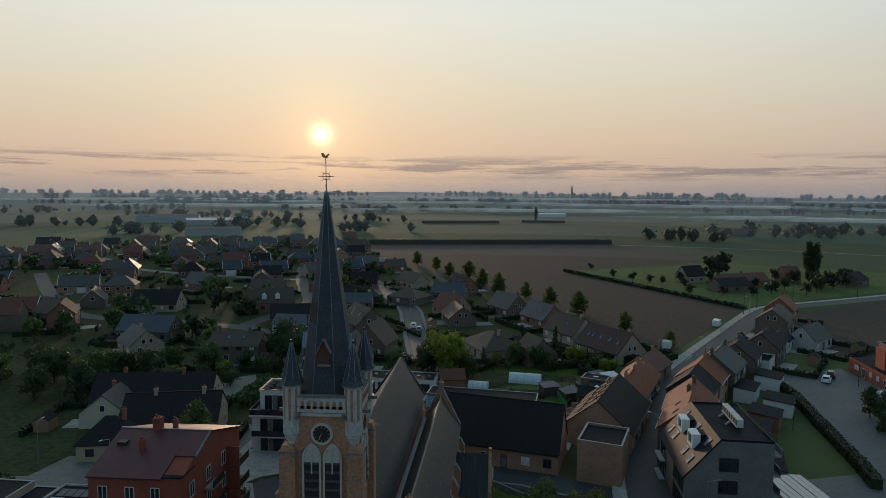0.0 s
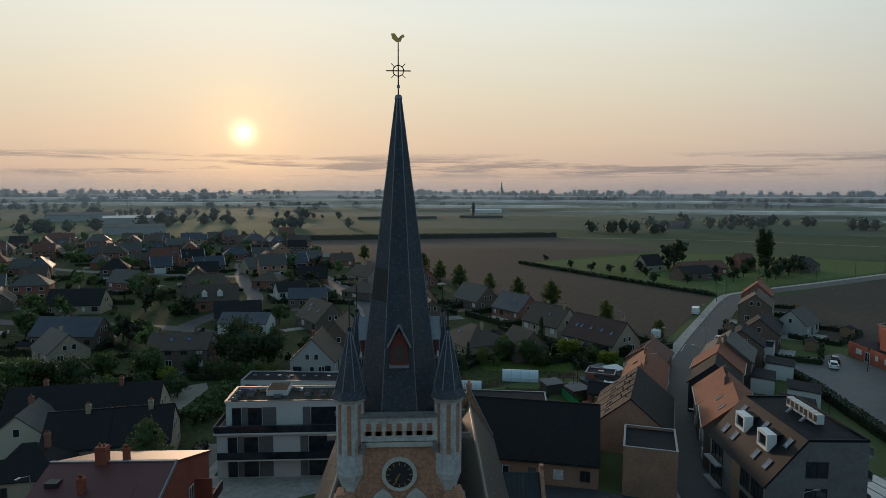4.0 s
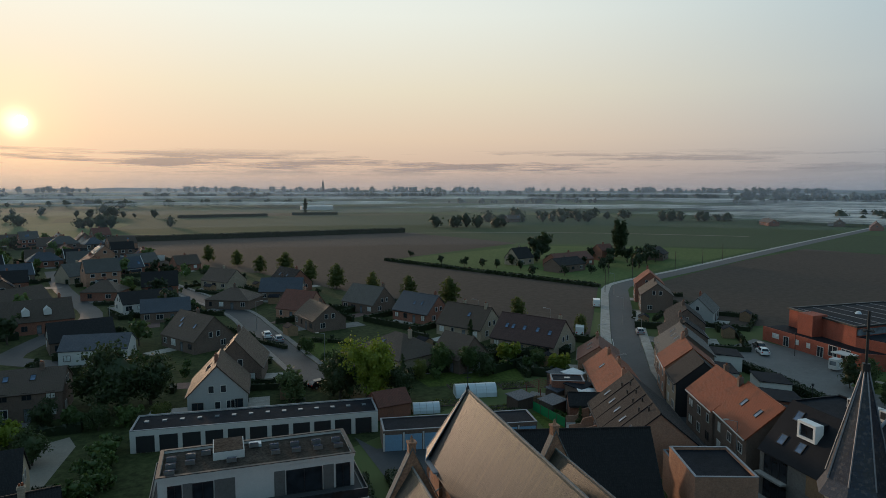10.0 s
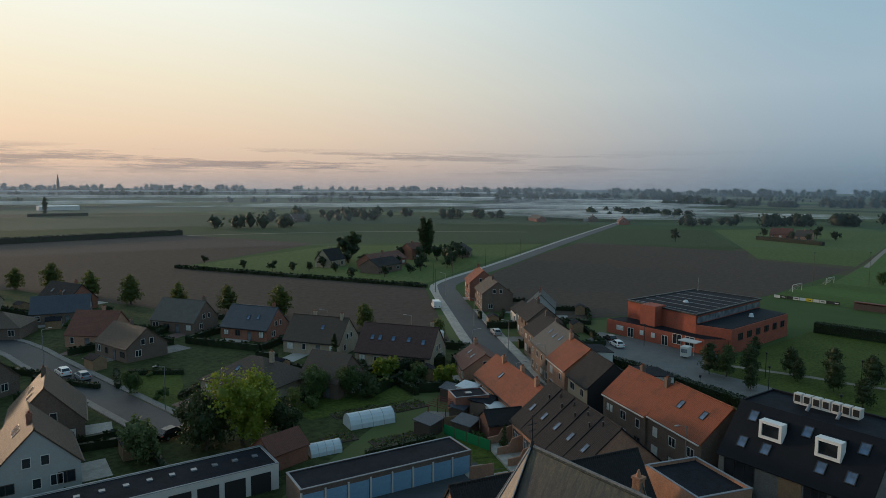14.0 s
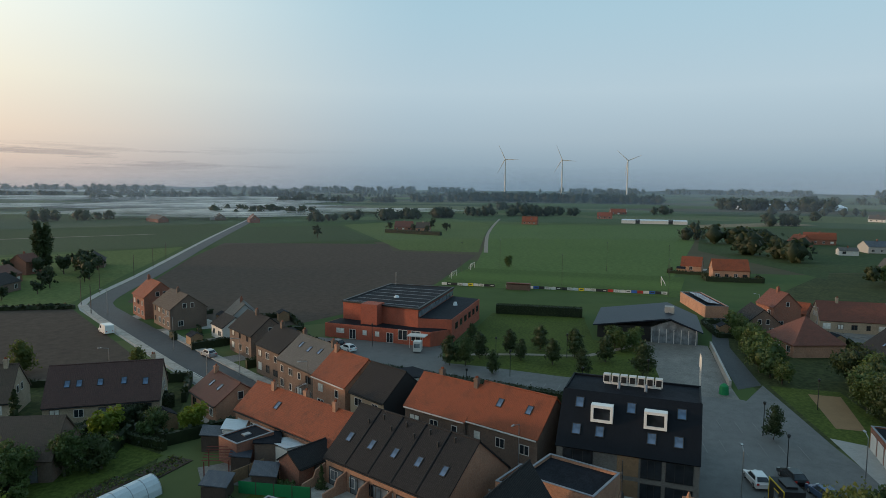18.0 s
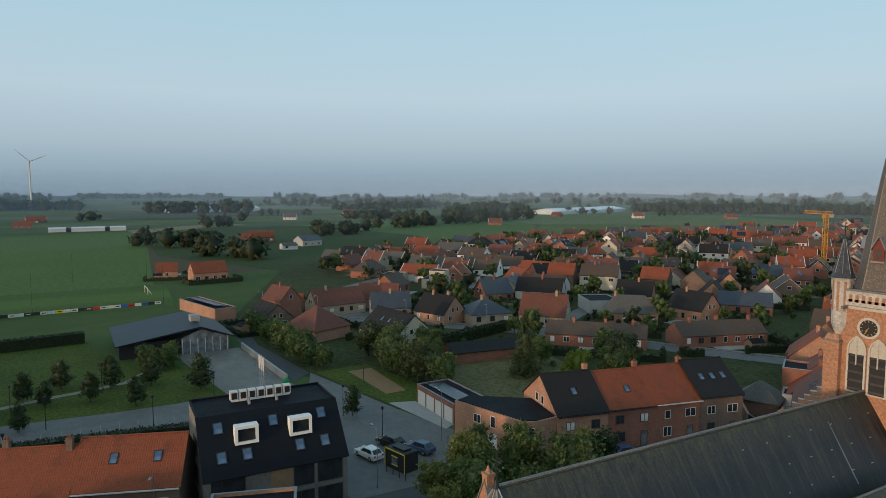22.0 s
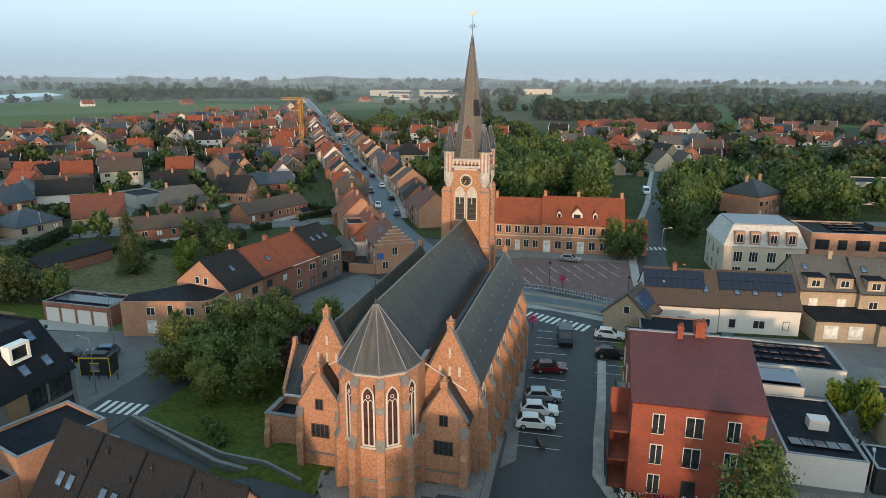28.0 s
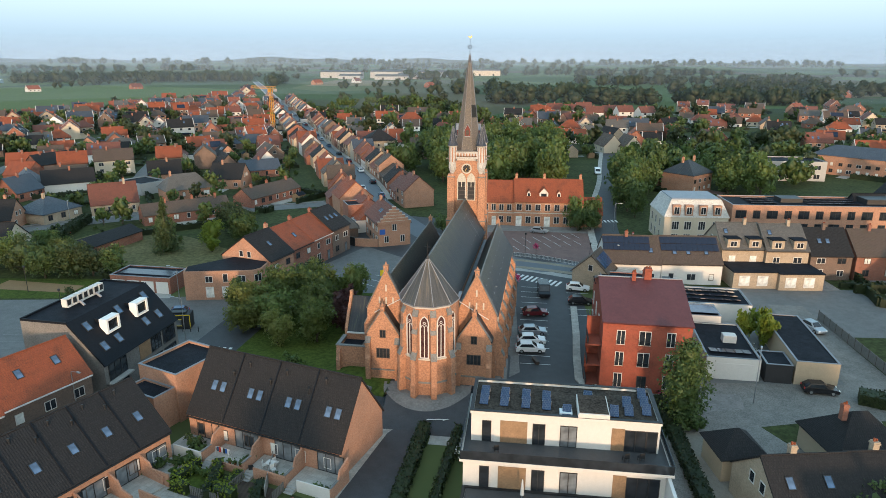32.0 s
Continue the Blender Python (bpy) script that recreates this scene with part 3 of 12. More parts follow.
def thing(name, x, y, z=0.0, rot=0.0, label="", category="", group="", kind=""):
    ob = new(name)
    ob.empty_display_size = 0.3
    ob.matrix_basis = pose(x, y, z, 0, 0, rot)
    return tagged(ob, label, category, group, kind)


def piece(name, geo, mat, label, category="", kind="structure", at=None):
    """A thing or a piece of the setting that is one mesh."""
    ob = new(name, geo.mesh(name, *((mat,) if isinstance(mat, str) else mat)))
    if at is not None:
        ob.matrix_basis = at
    return tagged(ob, label, category, "", kind)

# ---- ground, fields and roads ----


def sheet(name, pts, z, mat, label, category="ground", grid=None):
    g = Geo()
    g.add([(x, y, z) for x, y in pts], [tuple(range(len(pts)))])
    me = g.mesh(name, mat)
    if me.polygons[0].normal.z < 0:
        me.flip_normals()
    ob = new(name, me)
    return tagged(ob, label, category, "", "structure")


def smooth_line(pts, step=6.0):
    """A denser line through the points (Catmull-Rom)."""
    out = []
    p = [pts[0], *pts, pts[-1]]
    for a, b, c, d in zip(p, p[1:], p[2:], p[3:]):
        a, b, c, d = (np.array(q, float) for q in (a, b, c, d))
        n = max(1, int(np.hypot(*(c - b)) / step))
        for i in range(n):
            t = i / n
            out.append(0.5 * (2 * b + (c - a) * t + (2 * a - 5 * b + 4 * c - d) * t * t + (3 * b - a - 3 * c + d) * t ** 3))
    out.append(np.array(pts[-1], float))
    return np.array(out)


def ribbon(pts, w, off=0.0):
    q = smooth_line(pts)
    d = np.gradient(q, axis=0)
    n = np.stack([-d[:, 1], d[:, 0]], 1) / np.linalg.norm(d, axis=1, keepdims=True)
    return q + n * (off + w / 2), q + n * (off - w / 2)


def road(name, pts, w, z, mat, label, category="road", off=0.0, thick=0.0):
    a, b = ribbon(pts, w, off)
    n = len(a)
    g = Geo()
    vs = [(*p, z) for p in a] + [(*p, z) for p in b]
    g.add(vs, [(i, i + n, i + n + 1, i + 1) for i in range(n - 1)])
    if thick:
        for row in (a, b):
            g.add([(*p, z) for p in row] + [(*p, z - thick) for p in row], [(i, i + 1, i + 1 + n, i + n) for i in range(n - 1)])
    me = g.mesh(name, mat)
    ob = new(name, me)
    return tagged(ob, label, category, "", "structure")


g = Geo()
R_OUT = 4900
ring = [(R_OUT * math.cos(2 * math.pi * i / 64), R_OUT * math.sin(2 * math.pi * i / 64), 0.0) for i in range(64)]
g.add(ring + [(0, 0, 0)], [(i, (i + 1) % 64, 64) for i in range(64)])
piece("ground", g, "countryside", "flat green farmland reaching to the horizon", "ground")

sheet("village_ground_north", [(-330, -60), (-140, -40), (-60, -20), (-30, 60), (-20, 90), (-10, 120), (55, 158), (30, 252), (-10, 306), (-46, 362), (-90, 500), (-260, 480), (-330, 300)], 0.02, "garden", "dark green gardens between the houses")
sheet("village_ground_south", [(20, 30), (60, 60), (108, 68), (150, 60), (260, 10), (310, -100), (335, -276), (318, -367), (280, -495), (180, -480), (20, -150), (-60, -260), (-150, -420), (-240, -440), (-200, -200), (-140, -40), (-40, 20)], 0.015, "garden", "dark green gardens between the houses")
sheet("field_ploughed", [(54, 163), (-10, 308), (-60, 352), (-112, 552), (110, 515), (150, 402), (49, 336), (101, 233)], 0.04, "ploughed", "bare brown ploughed field beside the village")
sheet("field_ploughed", [(114, 226), (150, 248), (215, 283), (290, 317), (320, 226), (282, 208), (279, 162), (179, 152), (128, 156), (92, 168)], 0.04, "ploughed", "bare brown ploughed field behind the sports hall")
sheet("field_meadow", [(49, 336), (150, 385), (260, 322), (200, 290), (150, 264), (106, 239)], 0.05, "meadow", "bright green meadow round the farm")
sheet("field_crop", [(110, 520), (150, 402), (265, 330), (400, 396), (560, 520), (330, 760), (60, 820), (-90, 800), (-108, 560)], 0.03, "crop_green", "dark green crop field beyond the hedge")
sheet("field_crop", [(296, 322), (420, 384), (470, 330), (330, 236)], 0.04, "crop_green", "green field beside the country road")
sheet("field_crop", [(335, 236), (478, 330), (620, 270), (540, 212), (420, 190), (292, 164), (288, 206)], 0.04, "meadow", "pale green pasture with a farm")
sheet("field_crop", [(228, 70), (226, 150), (292, 162), (420, 188), (545, 208), (575, 34), (400, 50)], 0.04, "crop_bright", "bright green field behind the football pitch")
sheet("field_crop", [(240, 14), (345, 52), (578, 32), (620, -120), (420, -150), (310, -95), (262, 8)], 0.04, "crop_green", "dark green field behind the houses")
sheet("field_crop", [(320, -110), (420, -152), (620, -122), (700, -330), (500, -340), (330, -185)], 0.04, "crop_bright", "bright green field at the edge of the village")
sheet("field_crop", [(340, -200), (500, -345), (700, -335), (760, -540), (590, -735), (300, -640), (335, -380)], 0.04, "meadow", "green field at the edge of the village")
sheet("field_stubble", [(560, 40), (610, 40), (700, -60), (660, -80)], 0.05, "stubble", "narrow strip of pale stubble")
sheet("field_stubble", [(190, -800), (300, -760), (320, -980), (200, -1000)], 0.05, "stubble", "pale stubble field far off")
sheet("field_stubble", [(-330, -600), (-560, -720), (-600, -900), (-360, -820)], 0.05, "stubble", "pale stubble field far off")
sheet("football_pitch", [(177, 71), (177, 152), (227, 152), (227, 66)], 0.06, "pitch_grass", "mown green football pitch", "pitch")
sheet("lawn_park", [(80.4, 119), (80.3, 111), (78.4, 97), (77.8, 87), (79, 78.4), (91, 78), (104, 84), (110, 93), (128, 96), (136, 97), (133, 121.5), (104, 121)], 0.05, "lawn", "mown lawn with young trees beside the sports hall", "lawn")
sheet("lawn_sand_court", [(57, 57), (84, 61), (84, 50), (60, 47)], 0.05, "lawn", "grass strip round the sand court", "lawn")
sheet("sand_court", [(64.5, 55.5), (81, 55.5), (81, 50.6), (64.5, 51.6)], 0.07, "sand", "rectangular sand court for bowls", "sand court")
sheet("waste_lot", [(56, 47), (64, 46), (90, 28), (84, 10), (62, 16), (40, 30), (42, 45)], 0.05, "rough_grass", "overgrown lot with dry yellowish grass", "grass")
sheet("churchyard_lawn", [(-1.5, 85.2), (10.5, 82), (24, 76), (23, 58), (15, 48), (2, 48), (2, 80)], 0.05, "lawn", "grass beside the church", "lawn")

# car parks and squares
sheet("south_car_park", [(29.5, 60), (31, 76), (41, 78), (48, 88), (63.5, 92.5), (66.5, 108), (70, 127), (71, 145), (92, 153), (94, 124), (84, 121), (80.4, 119), (80.3, 111), (78.4, 97), (77.8, 87), (78.9, 78.5), (74, 66), (84, 62), (56, 57.5), (43, 54.5), (31, 52)], 0.045, "asphalt_pale", "grey asphalt car park behind the houses", "car park")
sheet("club_forecourt", [(74.5, 78.5), (112, 82), (112, 68.5), (81, 67.5), (74, 67)], 0.055, "yard_concrete", "pale concrete forecourt of the clubhouse", "forecourt")
sheet("club_path", [(80, 66.5), (112, 67.5), (150, 64), (150, 60.5), (112, 64), (84, 62.2)], 0.055, "asphalt", "dark asphalt lane beside the clubhouse", "lane")
sheet("village_square", [(-8, 2), (-9.5, 17.5), (-20, 19), (-32, 25), (-34, 15), (-34.5, -1), (-22, -1), (-12, -1)], 0.06, "paving_red", "reddish paved market square with parking bays", "square")
sheet("square_asphalt", [(18, -14), (-8, -7.5), (-8, 2), (-12, -1), (-34.5, -1), (-41, -8), (-42, 16), (-32, 25), (-31, 33), (-28.5, 38), (-30, 79), (-27, 84), (-13, 91), (-6, 93), (6, 88), (12, 91), (25, 84), (31, 76), (30, 52), (26, 20)], 0.03, "asphalt", "dark asphalt street round the church", "road")
sheet("apartment_pavement", [(-31, 80), (-27.4, 85), (-13, 92), (-8, 93.2), (-8, 95), (-33, 95), (-34, 82)], 0.052, "slabs_pale", "pale paved forecourt beside the white apartments", "pavement")
sheet("church_apron", [(-16.7, 46), (-18, 76), (-14.6, 80), (-15, 83.5), (-9, 85.4), (-2, 85.5), (3, 83), (3, 44), (-4, 40), (-12, 40)], 0.07, "paving", "paved strip round the foot of the church", "pavement")


def rise_z(x, y):
    """Height of the ground that climbs gently to the foot of the choir."""
    soft = lambda q: (lambda c: c * c * (3 - 2 * c))(min(1.0, max(0.0, q)))
    away = max(-15.4 - x, x - 4.5, 0.0) / (1.6 if x < -10 else 5.0)
    front = max(y - (86.6 if x < -1.2 else 82.6), 0.0) / 6.5
    return 0.058 + 1.6 * soft((y - 70) / 10) * soft(1 - math.hypot(away, front))


def rise(name, nx, ny, at, up, mat, label, category):
    """A patch of that ground: at(u, v) gives its plan, up lifts it over its neighbours."""
    pts = [at(i / nx, j / ny) for j in range(ny + 1) for i in range(nx + 1)]
    g = Geo().add([(x, y, rise_z(x, y) + up) for x, y in pts], [(j * (nx + 1) + i, j * (nx + 1) + i + 1, (j + 1) * (nx + 1) + i + 1, (j + 1) * (nx + 1) + i) for j in range(ny) for i in range(nx)])
    return piece(name, g, mat, label, category)


rise("choir_street", 54, 46, lambda u, v: (-16.6 + 26.0 * u, 70.0 + 23.2 * v), 0.0, "asphalt", "dark asphalt street bending round the choir", "road")
rise("churchyard_rise", 26, 36, lambda u, v: (-1.4 + 12.4 * u, 70.0 + (16.4 - 0.13 * 12.4 * u) * v), 0.012, "lawn", "lawn sloping up to the church wall", "lawn")
rise("choir_apron", 36, 10, lambda u, v: (-6.4 + (5.4 * v + 0.4) * math.cos(math.pi * (1 - u)), 83.8 + (5.4 * v + 0.4) * math.sin(math.pi * (1 - u))), 0.028, "paving", "narrow paved strip round the foot of the choir", "pavement")
rise("choir_apron", 12, 26, lambda u, v: (-16.3 + 4.6 * u, 72.0 + 13.2 * v), 0.024, "paving", "narrow paved strip beside the chapel", "pavement")
sheet("church_square_south", [(2, 30), (2, 48), (15, 48), (23, 58), (27, 56), (24, 34), (18, 18)], 0.05, "asphalt_pale", "grey asphalt yard beside the church", "yard")
sheet("garage_court", [(-7, 110), (19, 106), (20, 116), (-6, 119), (-8, 124)], 0.05, "asphalt", "dark asphalt court between rows of garages", "yard")
sheet("lane_east", [(-38, 84), (-32, 79), (-44, 75.5), (-70, 73), (-70, 82), (-50, 84), (-40, 92), (-37, 106), (-33.5, 106), (-34, 92)], 0.05, "yard_concrete", "worn grey asphalt lane behind the red building", "lane")
sheet("inn_pavement", [(2, -9), (-8, 2.4), (-12, -0.6), (-34.6, -0.6), (-37, -9)], 0.075, "paving", "grey paved forecourt before the inn", "pavement")
sheet("rear_yard", [(-36, 37), (-80, 34), (-84, 56), (-64, 57.5), (-62, 76), (-52, 76), (-40, 76), (-40, 60), (-36, 50)], 0.045, "asphalt_pale", "worn asphalt and concrete yards behind the shops", "yard")
sheet("garden_path", [(-46.5, 96), (-49, 118), (-52, 133), (-46, 137), (-44.5, 133), (-46, 118), (-43.5, 98)], 0.05, "gravel_path", "pale gravel garden path", "path")

STREET_S = [(27.5, 62), (28.6, 80), (31.2, 95), (36.5, 110), (42.5, 125), (49.3, 139.5), (55.5, 149.5), (67, 168), (82.5, 192), (99, 217.5), (109, 231), (127, 242), (160, 258.5), (208, 284), (300, 333), (410, 390), (640, 508)]
STREET_W = [(-100, 8), (-62, 9), (-44, 15), (-33, 27), (-22, 28), (-8, 20), (5, 7), (15, -9), (27, -31), (37, -58), (60, -107), (78, -143), (137, -271), (299, -621), (430, -900)]
STREET_N = [(-38, 20), (-38.5, -8), (-42, -38), (-47, -72), (-51, -110), (-58, -170)]
STREET_E = [(-3, 87), (-3.5, 96), (-3, 106), (-3, 112)]
STREET_V = [(150, 52), (128, 36), (108, 17), (88, 1), (66, -10), (40, -24)]
STREET_NE = [(-8, 150), (-10, 162), (-13, 180), (-17, 205), (-20, 222), (-30, 250), (-45, 290)]
STREET_NE2 = [(-50, 178), (-66, 186), (-64, 205), (-58, 230), (-68, 262), (-77, 290), (-90, 340)]
STREET_NE3 = [(-66, 186), (-95, 194), (-126, 200), (-160, 235), (-210, 300)]
STREET_F = [(150, 52), (176, 22), (212, -30), (244, -96), (262, -180), (268, -270)]
STREET_F2 = [(128, 36), (160, -24), (190, -90), (206, -170), (214, -262), (222, -340)]
STREET_F3 = [(88, 1), (116, -50), (140, -110), (160, -190), (170, -270)]
STREET_NE4 = [(-77, 290), (-120, 300), (-170, 320), (-220, 370)]
for i, (nm, pts, w, mt) in enumerate((("road", STREET_F, 5.0, "asphalt_pale"), ("road", STREET_F2, 5.0, "asphalt_pale"), ("road", STREET_F3, 5.0, "asphalt_pale"), ("road", STREET_NE4, 5.0, "asphalt_pale"), ("road", STREET_S, 6.4, "asphalt"), ("road", STREET_W, 6.6, "asphalt_blue"), ("road", STREET_N, 6.0, "asphalt"), ("road", STREET_E, 5.5, "asphalt"), ("road", STREET_V, 6.0, "asphalt_pale"),
                       ("road", STREET_NE, 5.5, "asphalt"), ("road", STREET_NE2, 5.5, "asphalt"), ("road", STREET_NE3, 5.5, "asphalt"))):
    road(nm, pts, w, 0.078 + 0.004 * (i % 5), mt, "asphalt village street", "road")
for pts, w, off in ((STREET_S[1:11], 2.0, 4.3), (STREET_S[1:9], 2.0, -4.3), (STREET_W[7:], 1.6, 4.2), (STREET_W[8:], 1.6, -4.2), (STREET_N, 1.6, 3.9), (STREET_NE, 1.2, 3.5), (STREET_NE, 1.2, -3.5), (STREET_V, 1.3, 3.8)):
    road("pavement", pts, w, 0.2, "slabs_pale" if w > 1.5 else "paving", "raised pavement of pale slabs with a kerb", "pavement", off=off, thick=0.2)
road("pavement", [(-26.9, 50), (-26.6, 62), (-26.0, 77), (-28, 82), (-33, 83)], 1.1, 0.2, "slabs_pale", "raised pavement beside the red building", "pavement", thick=0.2)
road("cycle_lane", STREET_S[6:], 2.2, 0.075, "concrete", "pale concrete cycle lane along the country road", "cycle lane", off=4.6)
road("tram_strip", [(-12, 24.5), (-20, 26), (-31, 31), (-36, 36)], 2.0, 0.05, "concrete", "pale concrete band curving round the square", "road band")
road("tram_strip", [(-13, 29.5), (-20, 30.5), (-30, 34.5), (-35, 38)], 2.0, 0.05, "concrete", "pale concrete band curving round the square", "road band")
road("park_path", [(87, 119.5), (92, 105), (95, 93), (104, 86), (110, 84)], 1.5, 0.07, "gravel_path", "pale path across the lawn", "path")
road("farm_track", [(110, 505), (230, 470), (330, 400)], 3.0, 0.05, "gravel_path", "pale farm track between fields", "track")
road("field_track", [(292, 160), (420, 188), (545, 210), (640, 225)], 2.2, 0.06, "gravel_path", "pale track between fields", "track")


def stripes(name, at, n, step, size, label, mat="line_white"):
    """Painted bars, each its own mesh under one marking: at = x, y, turn."""
    t = thing(name, at[0], at[1], 0.1, at[2], label, "road marking", kind="structure")
    me = Geo().box(-size[0] / 2, size[0] / 2, -size[1] / 2, size[1] / 2, 0, 0.008).mesh("stripe", mat)
    for i in range(n):
        part("stripe", me, mat, t, at=pose((i - (n - 1) / 2) * step[0], (i - (n - 1) / 2) * step[1], 0))
    return t


for pts_ in ([(-6.5, 23.2), (-13.5, 23.4), (-17.4, 23.9), (-21.2, 24.9), (-24.8, 26.0), (-28.1, 27.1), (-32.5, 28.8)], [(-7.0, 28.4), (-14.3, 28.4), (-18.0, 28.8), (-21.6, 29.6), (-25.0, 30.5), (-28.2, 31.4), (-32.0, 32.5)]):
    road("cycle_strip", pts_, 1.5, 0.097, "strip_tan", "tan paved cycle strip along the street", "cycle lane")
stripes("zebra_crossing", (-20.2, 36.2, -24), 11, (1.0, 0), (0.5, 3.0), "white zebra crossing on dark asphalt")
stripes("zebra_crossing", (27.5, 75.2, 0), 6, (1.0, 0), (0.5, 2.6), "white zebra crossing on dark asphalt")
stripes("zebra_crossing", (-39.5, -14, 8), 6, (1.0, 0), (0.5, 2.4), "white zebra crossing on dark asphalt")
stripes("parking_bays", (-20, 57, 90), 13, (2.7, 0), (0.1, 4.6), "white parking bay lines beside the church")
stripes("parking_bays", (-28, 47, 90), 6, (2.7, 0), (0.1, 4.0), "white parking bay lines along the street")
stripes("parking_bays", (-22, 6, 25), 8, (2.6, 0), (0.09, 4.6), "white parking bay lines on the square")
stripes("parking_bays", (-22, 12, 25), 8, (2.6, 0), (0.09, 3.6), "white parking bay lines on the square")
stripes("parking_bays", (52, 72, 96), 9, (2.5, 0), (0.09, 4.8), "faded white parking bay lines in the car park", "line_faded")
stripes("parking_bays", (60, 74, 96), 9, (2.5, 0), (0.09, 4.8), "faded white parking bay lines in the car park", "line_faded")
stripes("parking_bays", (71, 100, 86), 14, (2.5, 0), (0.09, 4.6), "faded white parking bay lines in the car park", "line_faded")
stripes("parking_bays", (10, 40, 60), 6, (2.6, 0), (0.09, 4.5), "faded white parking bay lines beside the church")
stripes("centre_line", (58.5, 160, 59), 1, (1, 0), (8.0, 0.12), "white line along the road")

# ---- houses ----
SHARED = {}


def shared(key, make):
    if key not in SHARED:
        SHARED[key] = make()
    return SHARED[key]


def frame_geo(w, h, bars, d=0.07, t=0.07):
    xs = [-w / 2, -w / 2 + t]
    for i in range(1, bars):
        x = -w / 2 + w * i / bars
        xs += [x - t / 2, x + t / 2]
    xs += [w / 2 - t, w / 2]
    return Geo().lattice(xs, (0, t, h - t, h), lambda i, k: i % 2 == 0 or k != 1, -d, 0.02)


def window(parent, m, w, h, far=False, frame_mat="white_paint", pane_mat="glass", bars=0, name="window"):
    """A window on a wall: m stands at its sill's middle, facing local -y."""
    w, h = round(w, 1), round(h, 1)
    bars = bars or (2 if w > 1.05 else 1)
    f = part(name, shared(("f", w, h, bars, frame_mat), lambda: frame_geo(w, h, bars).mesh(name, frame_mat)), "", parent, at=m)
    part("pane", shared(("p", w, h, pane_mat), lambda: Geo().box(-w / 2 + 0.06, w / 2 - 0.06, -0.025, 0.01, 0.06, h - 0.06).mesh("pane", pane_mat)), "", f)
    return f


def skylight(parent, u, side, v, W, ze, zr, w=0.8, h=1.2, far=False):
    a = math.degrees(math.atan2(zr - ze, W / 2))
    y, z = side * W / 2 * v, zr - (zr - ze) * v + 0.12
    m = pose(u, y, z, a, 0, 0 if side < 0 else 180)
    w, h = round(w, 1), round(h, 1)
    fr = lambda: Geo().ring(-w / 2, w / 2, -h / 2, h / 2, 0.07, 0, 0.1).mesh("skylight", "steel_dark")
    f = part("skylight", shared(("sf", w, h), fr), "", parent, at=m)
    part("pane", shared(("sp", w, h), lambda: Geo().box(-w / 2 + 0.06, w / 2 - 0.06, -h / 2 + 0.06, h / 2 - 0.06, 0, 0.06).mesh("pane", "skylight")), "", f)


def chimney(parent, x, y, z0, z1, mat="brick_red", s=0.6, far=False):
    g = Geo().box(-s / 2, s / 2, -s / 2, s / 2, 0, z1 - z0)
    if not far:
        g.box(-s / 2 - 0.06, s / 2 + 0.06, -s / 2 - 0.06, s / 2 + 0.06, z1 - z0 - 0.28, z1 - z0 - 0.16)
    c = part("chimney", g, mat, parent, at=pose(x, y, z0))
    if not far:
        k = Geo().cone(-s * 0.2, 0, z1 - z0, z1 - z0 + 0.3, 0.12, 0.1, 8).cone(s * 0.2, 0, z1 - z0, z1 - z0 + 0.22, 0.11, 0.09, 8)
        part("chimney_pot", k, "roof_clay", c)
    return c


def gable_roof(L, W, ze, zr, o=0.3, og=0.15, t=0.16):
    k = (zr - ze) / (W / 2)
    g = Geo()
    yo, zo = W / 2 + o, ze - o * k + 0.14
    x, top = L / 2 + og, zr + 0.14
    g.slab((-x, -yo, zo), (x, -yo, zo), (x, 0, top), (-x, 0, top), t)
    g.slab((x, yo, zo), (-x, yo, zo), (-x, 0, top), (x, 0, top), t)
    return g


def hip_roof(L, W, ze, zr, o=0.35, inset=None):
    x, y = L / 2 + o, W / 2 + o
    i = min(W / 2 if inset is None else inset, L / 2 - 0.2) + o
    return Geo().add([(-x, -y, ze - 0.12), (x, -y, ze - 0.12), (x, y, ze - 0.12), (-x, y, ze - 0.12), (-x, -y, ze), (x, -y, ze), (x, y, ze), (-x, y, ze), (-x + i, 0, zr), (x - i, 0, zr)],
                     [(3, 2, 1, 0), (0, 1, 5, 4), (1, 2, 6, 5), (2, 3, 7, 6), (3, 0, 4, 7), (4, 5, 9, 8), (5, 6, 9), (6, 7, 8, 9), (7, 4, 8)])


ROOFWORD = {"roof_clay": "orange clay", "roof_brown": "brown tile", "roof_rust": "rust-red", "roof_rustbrown": "dark red-brown", "roof_dark": "dark tile", "roof_grey": "weathered grey", "slate": "slate", "roof_blue": "blue-grey", "roof_metal_black": "black metal"}
WALLWORD = {"brick_church": "orange-brick", "brick_red": "red-brick", "brick_salmon": "salmon-brick", "brick_brown": "brown-brick", "brick_beige": "beige-brick", "brick_grey": "grey-brick", "white_paint": "white-painted", "cream_render": "cream-rendered", "beige_render": "beige-rendered", "grey_render": "grey-rendered", "black_render": "black-clad", "white_frame": "white-painted"}


CROWD, PLOTS = {}, []


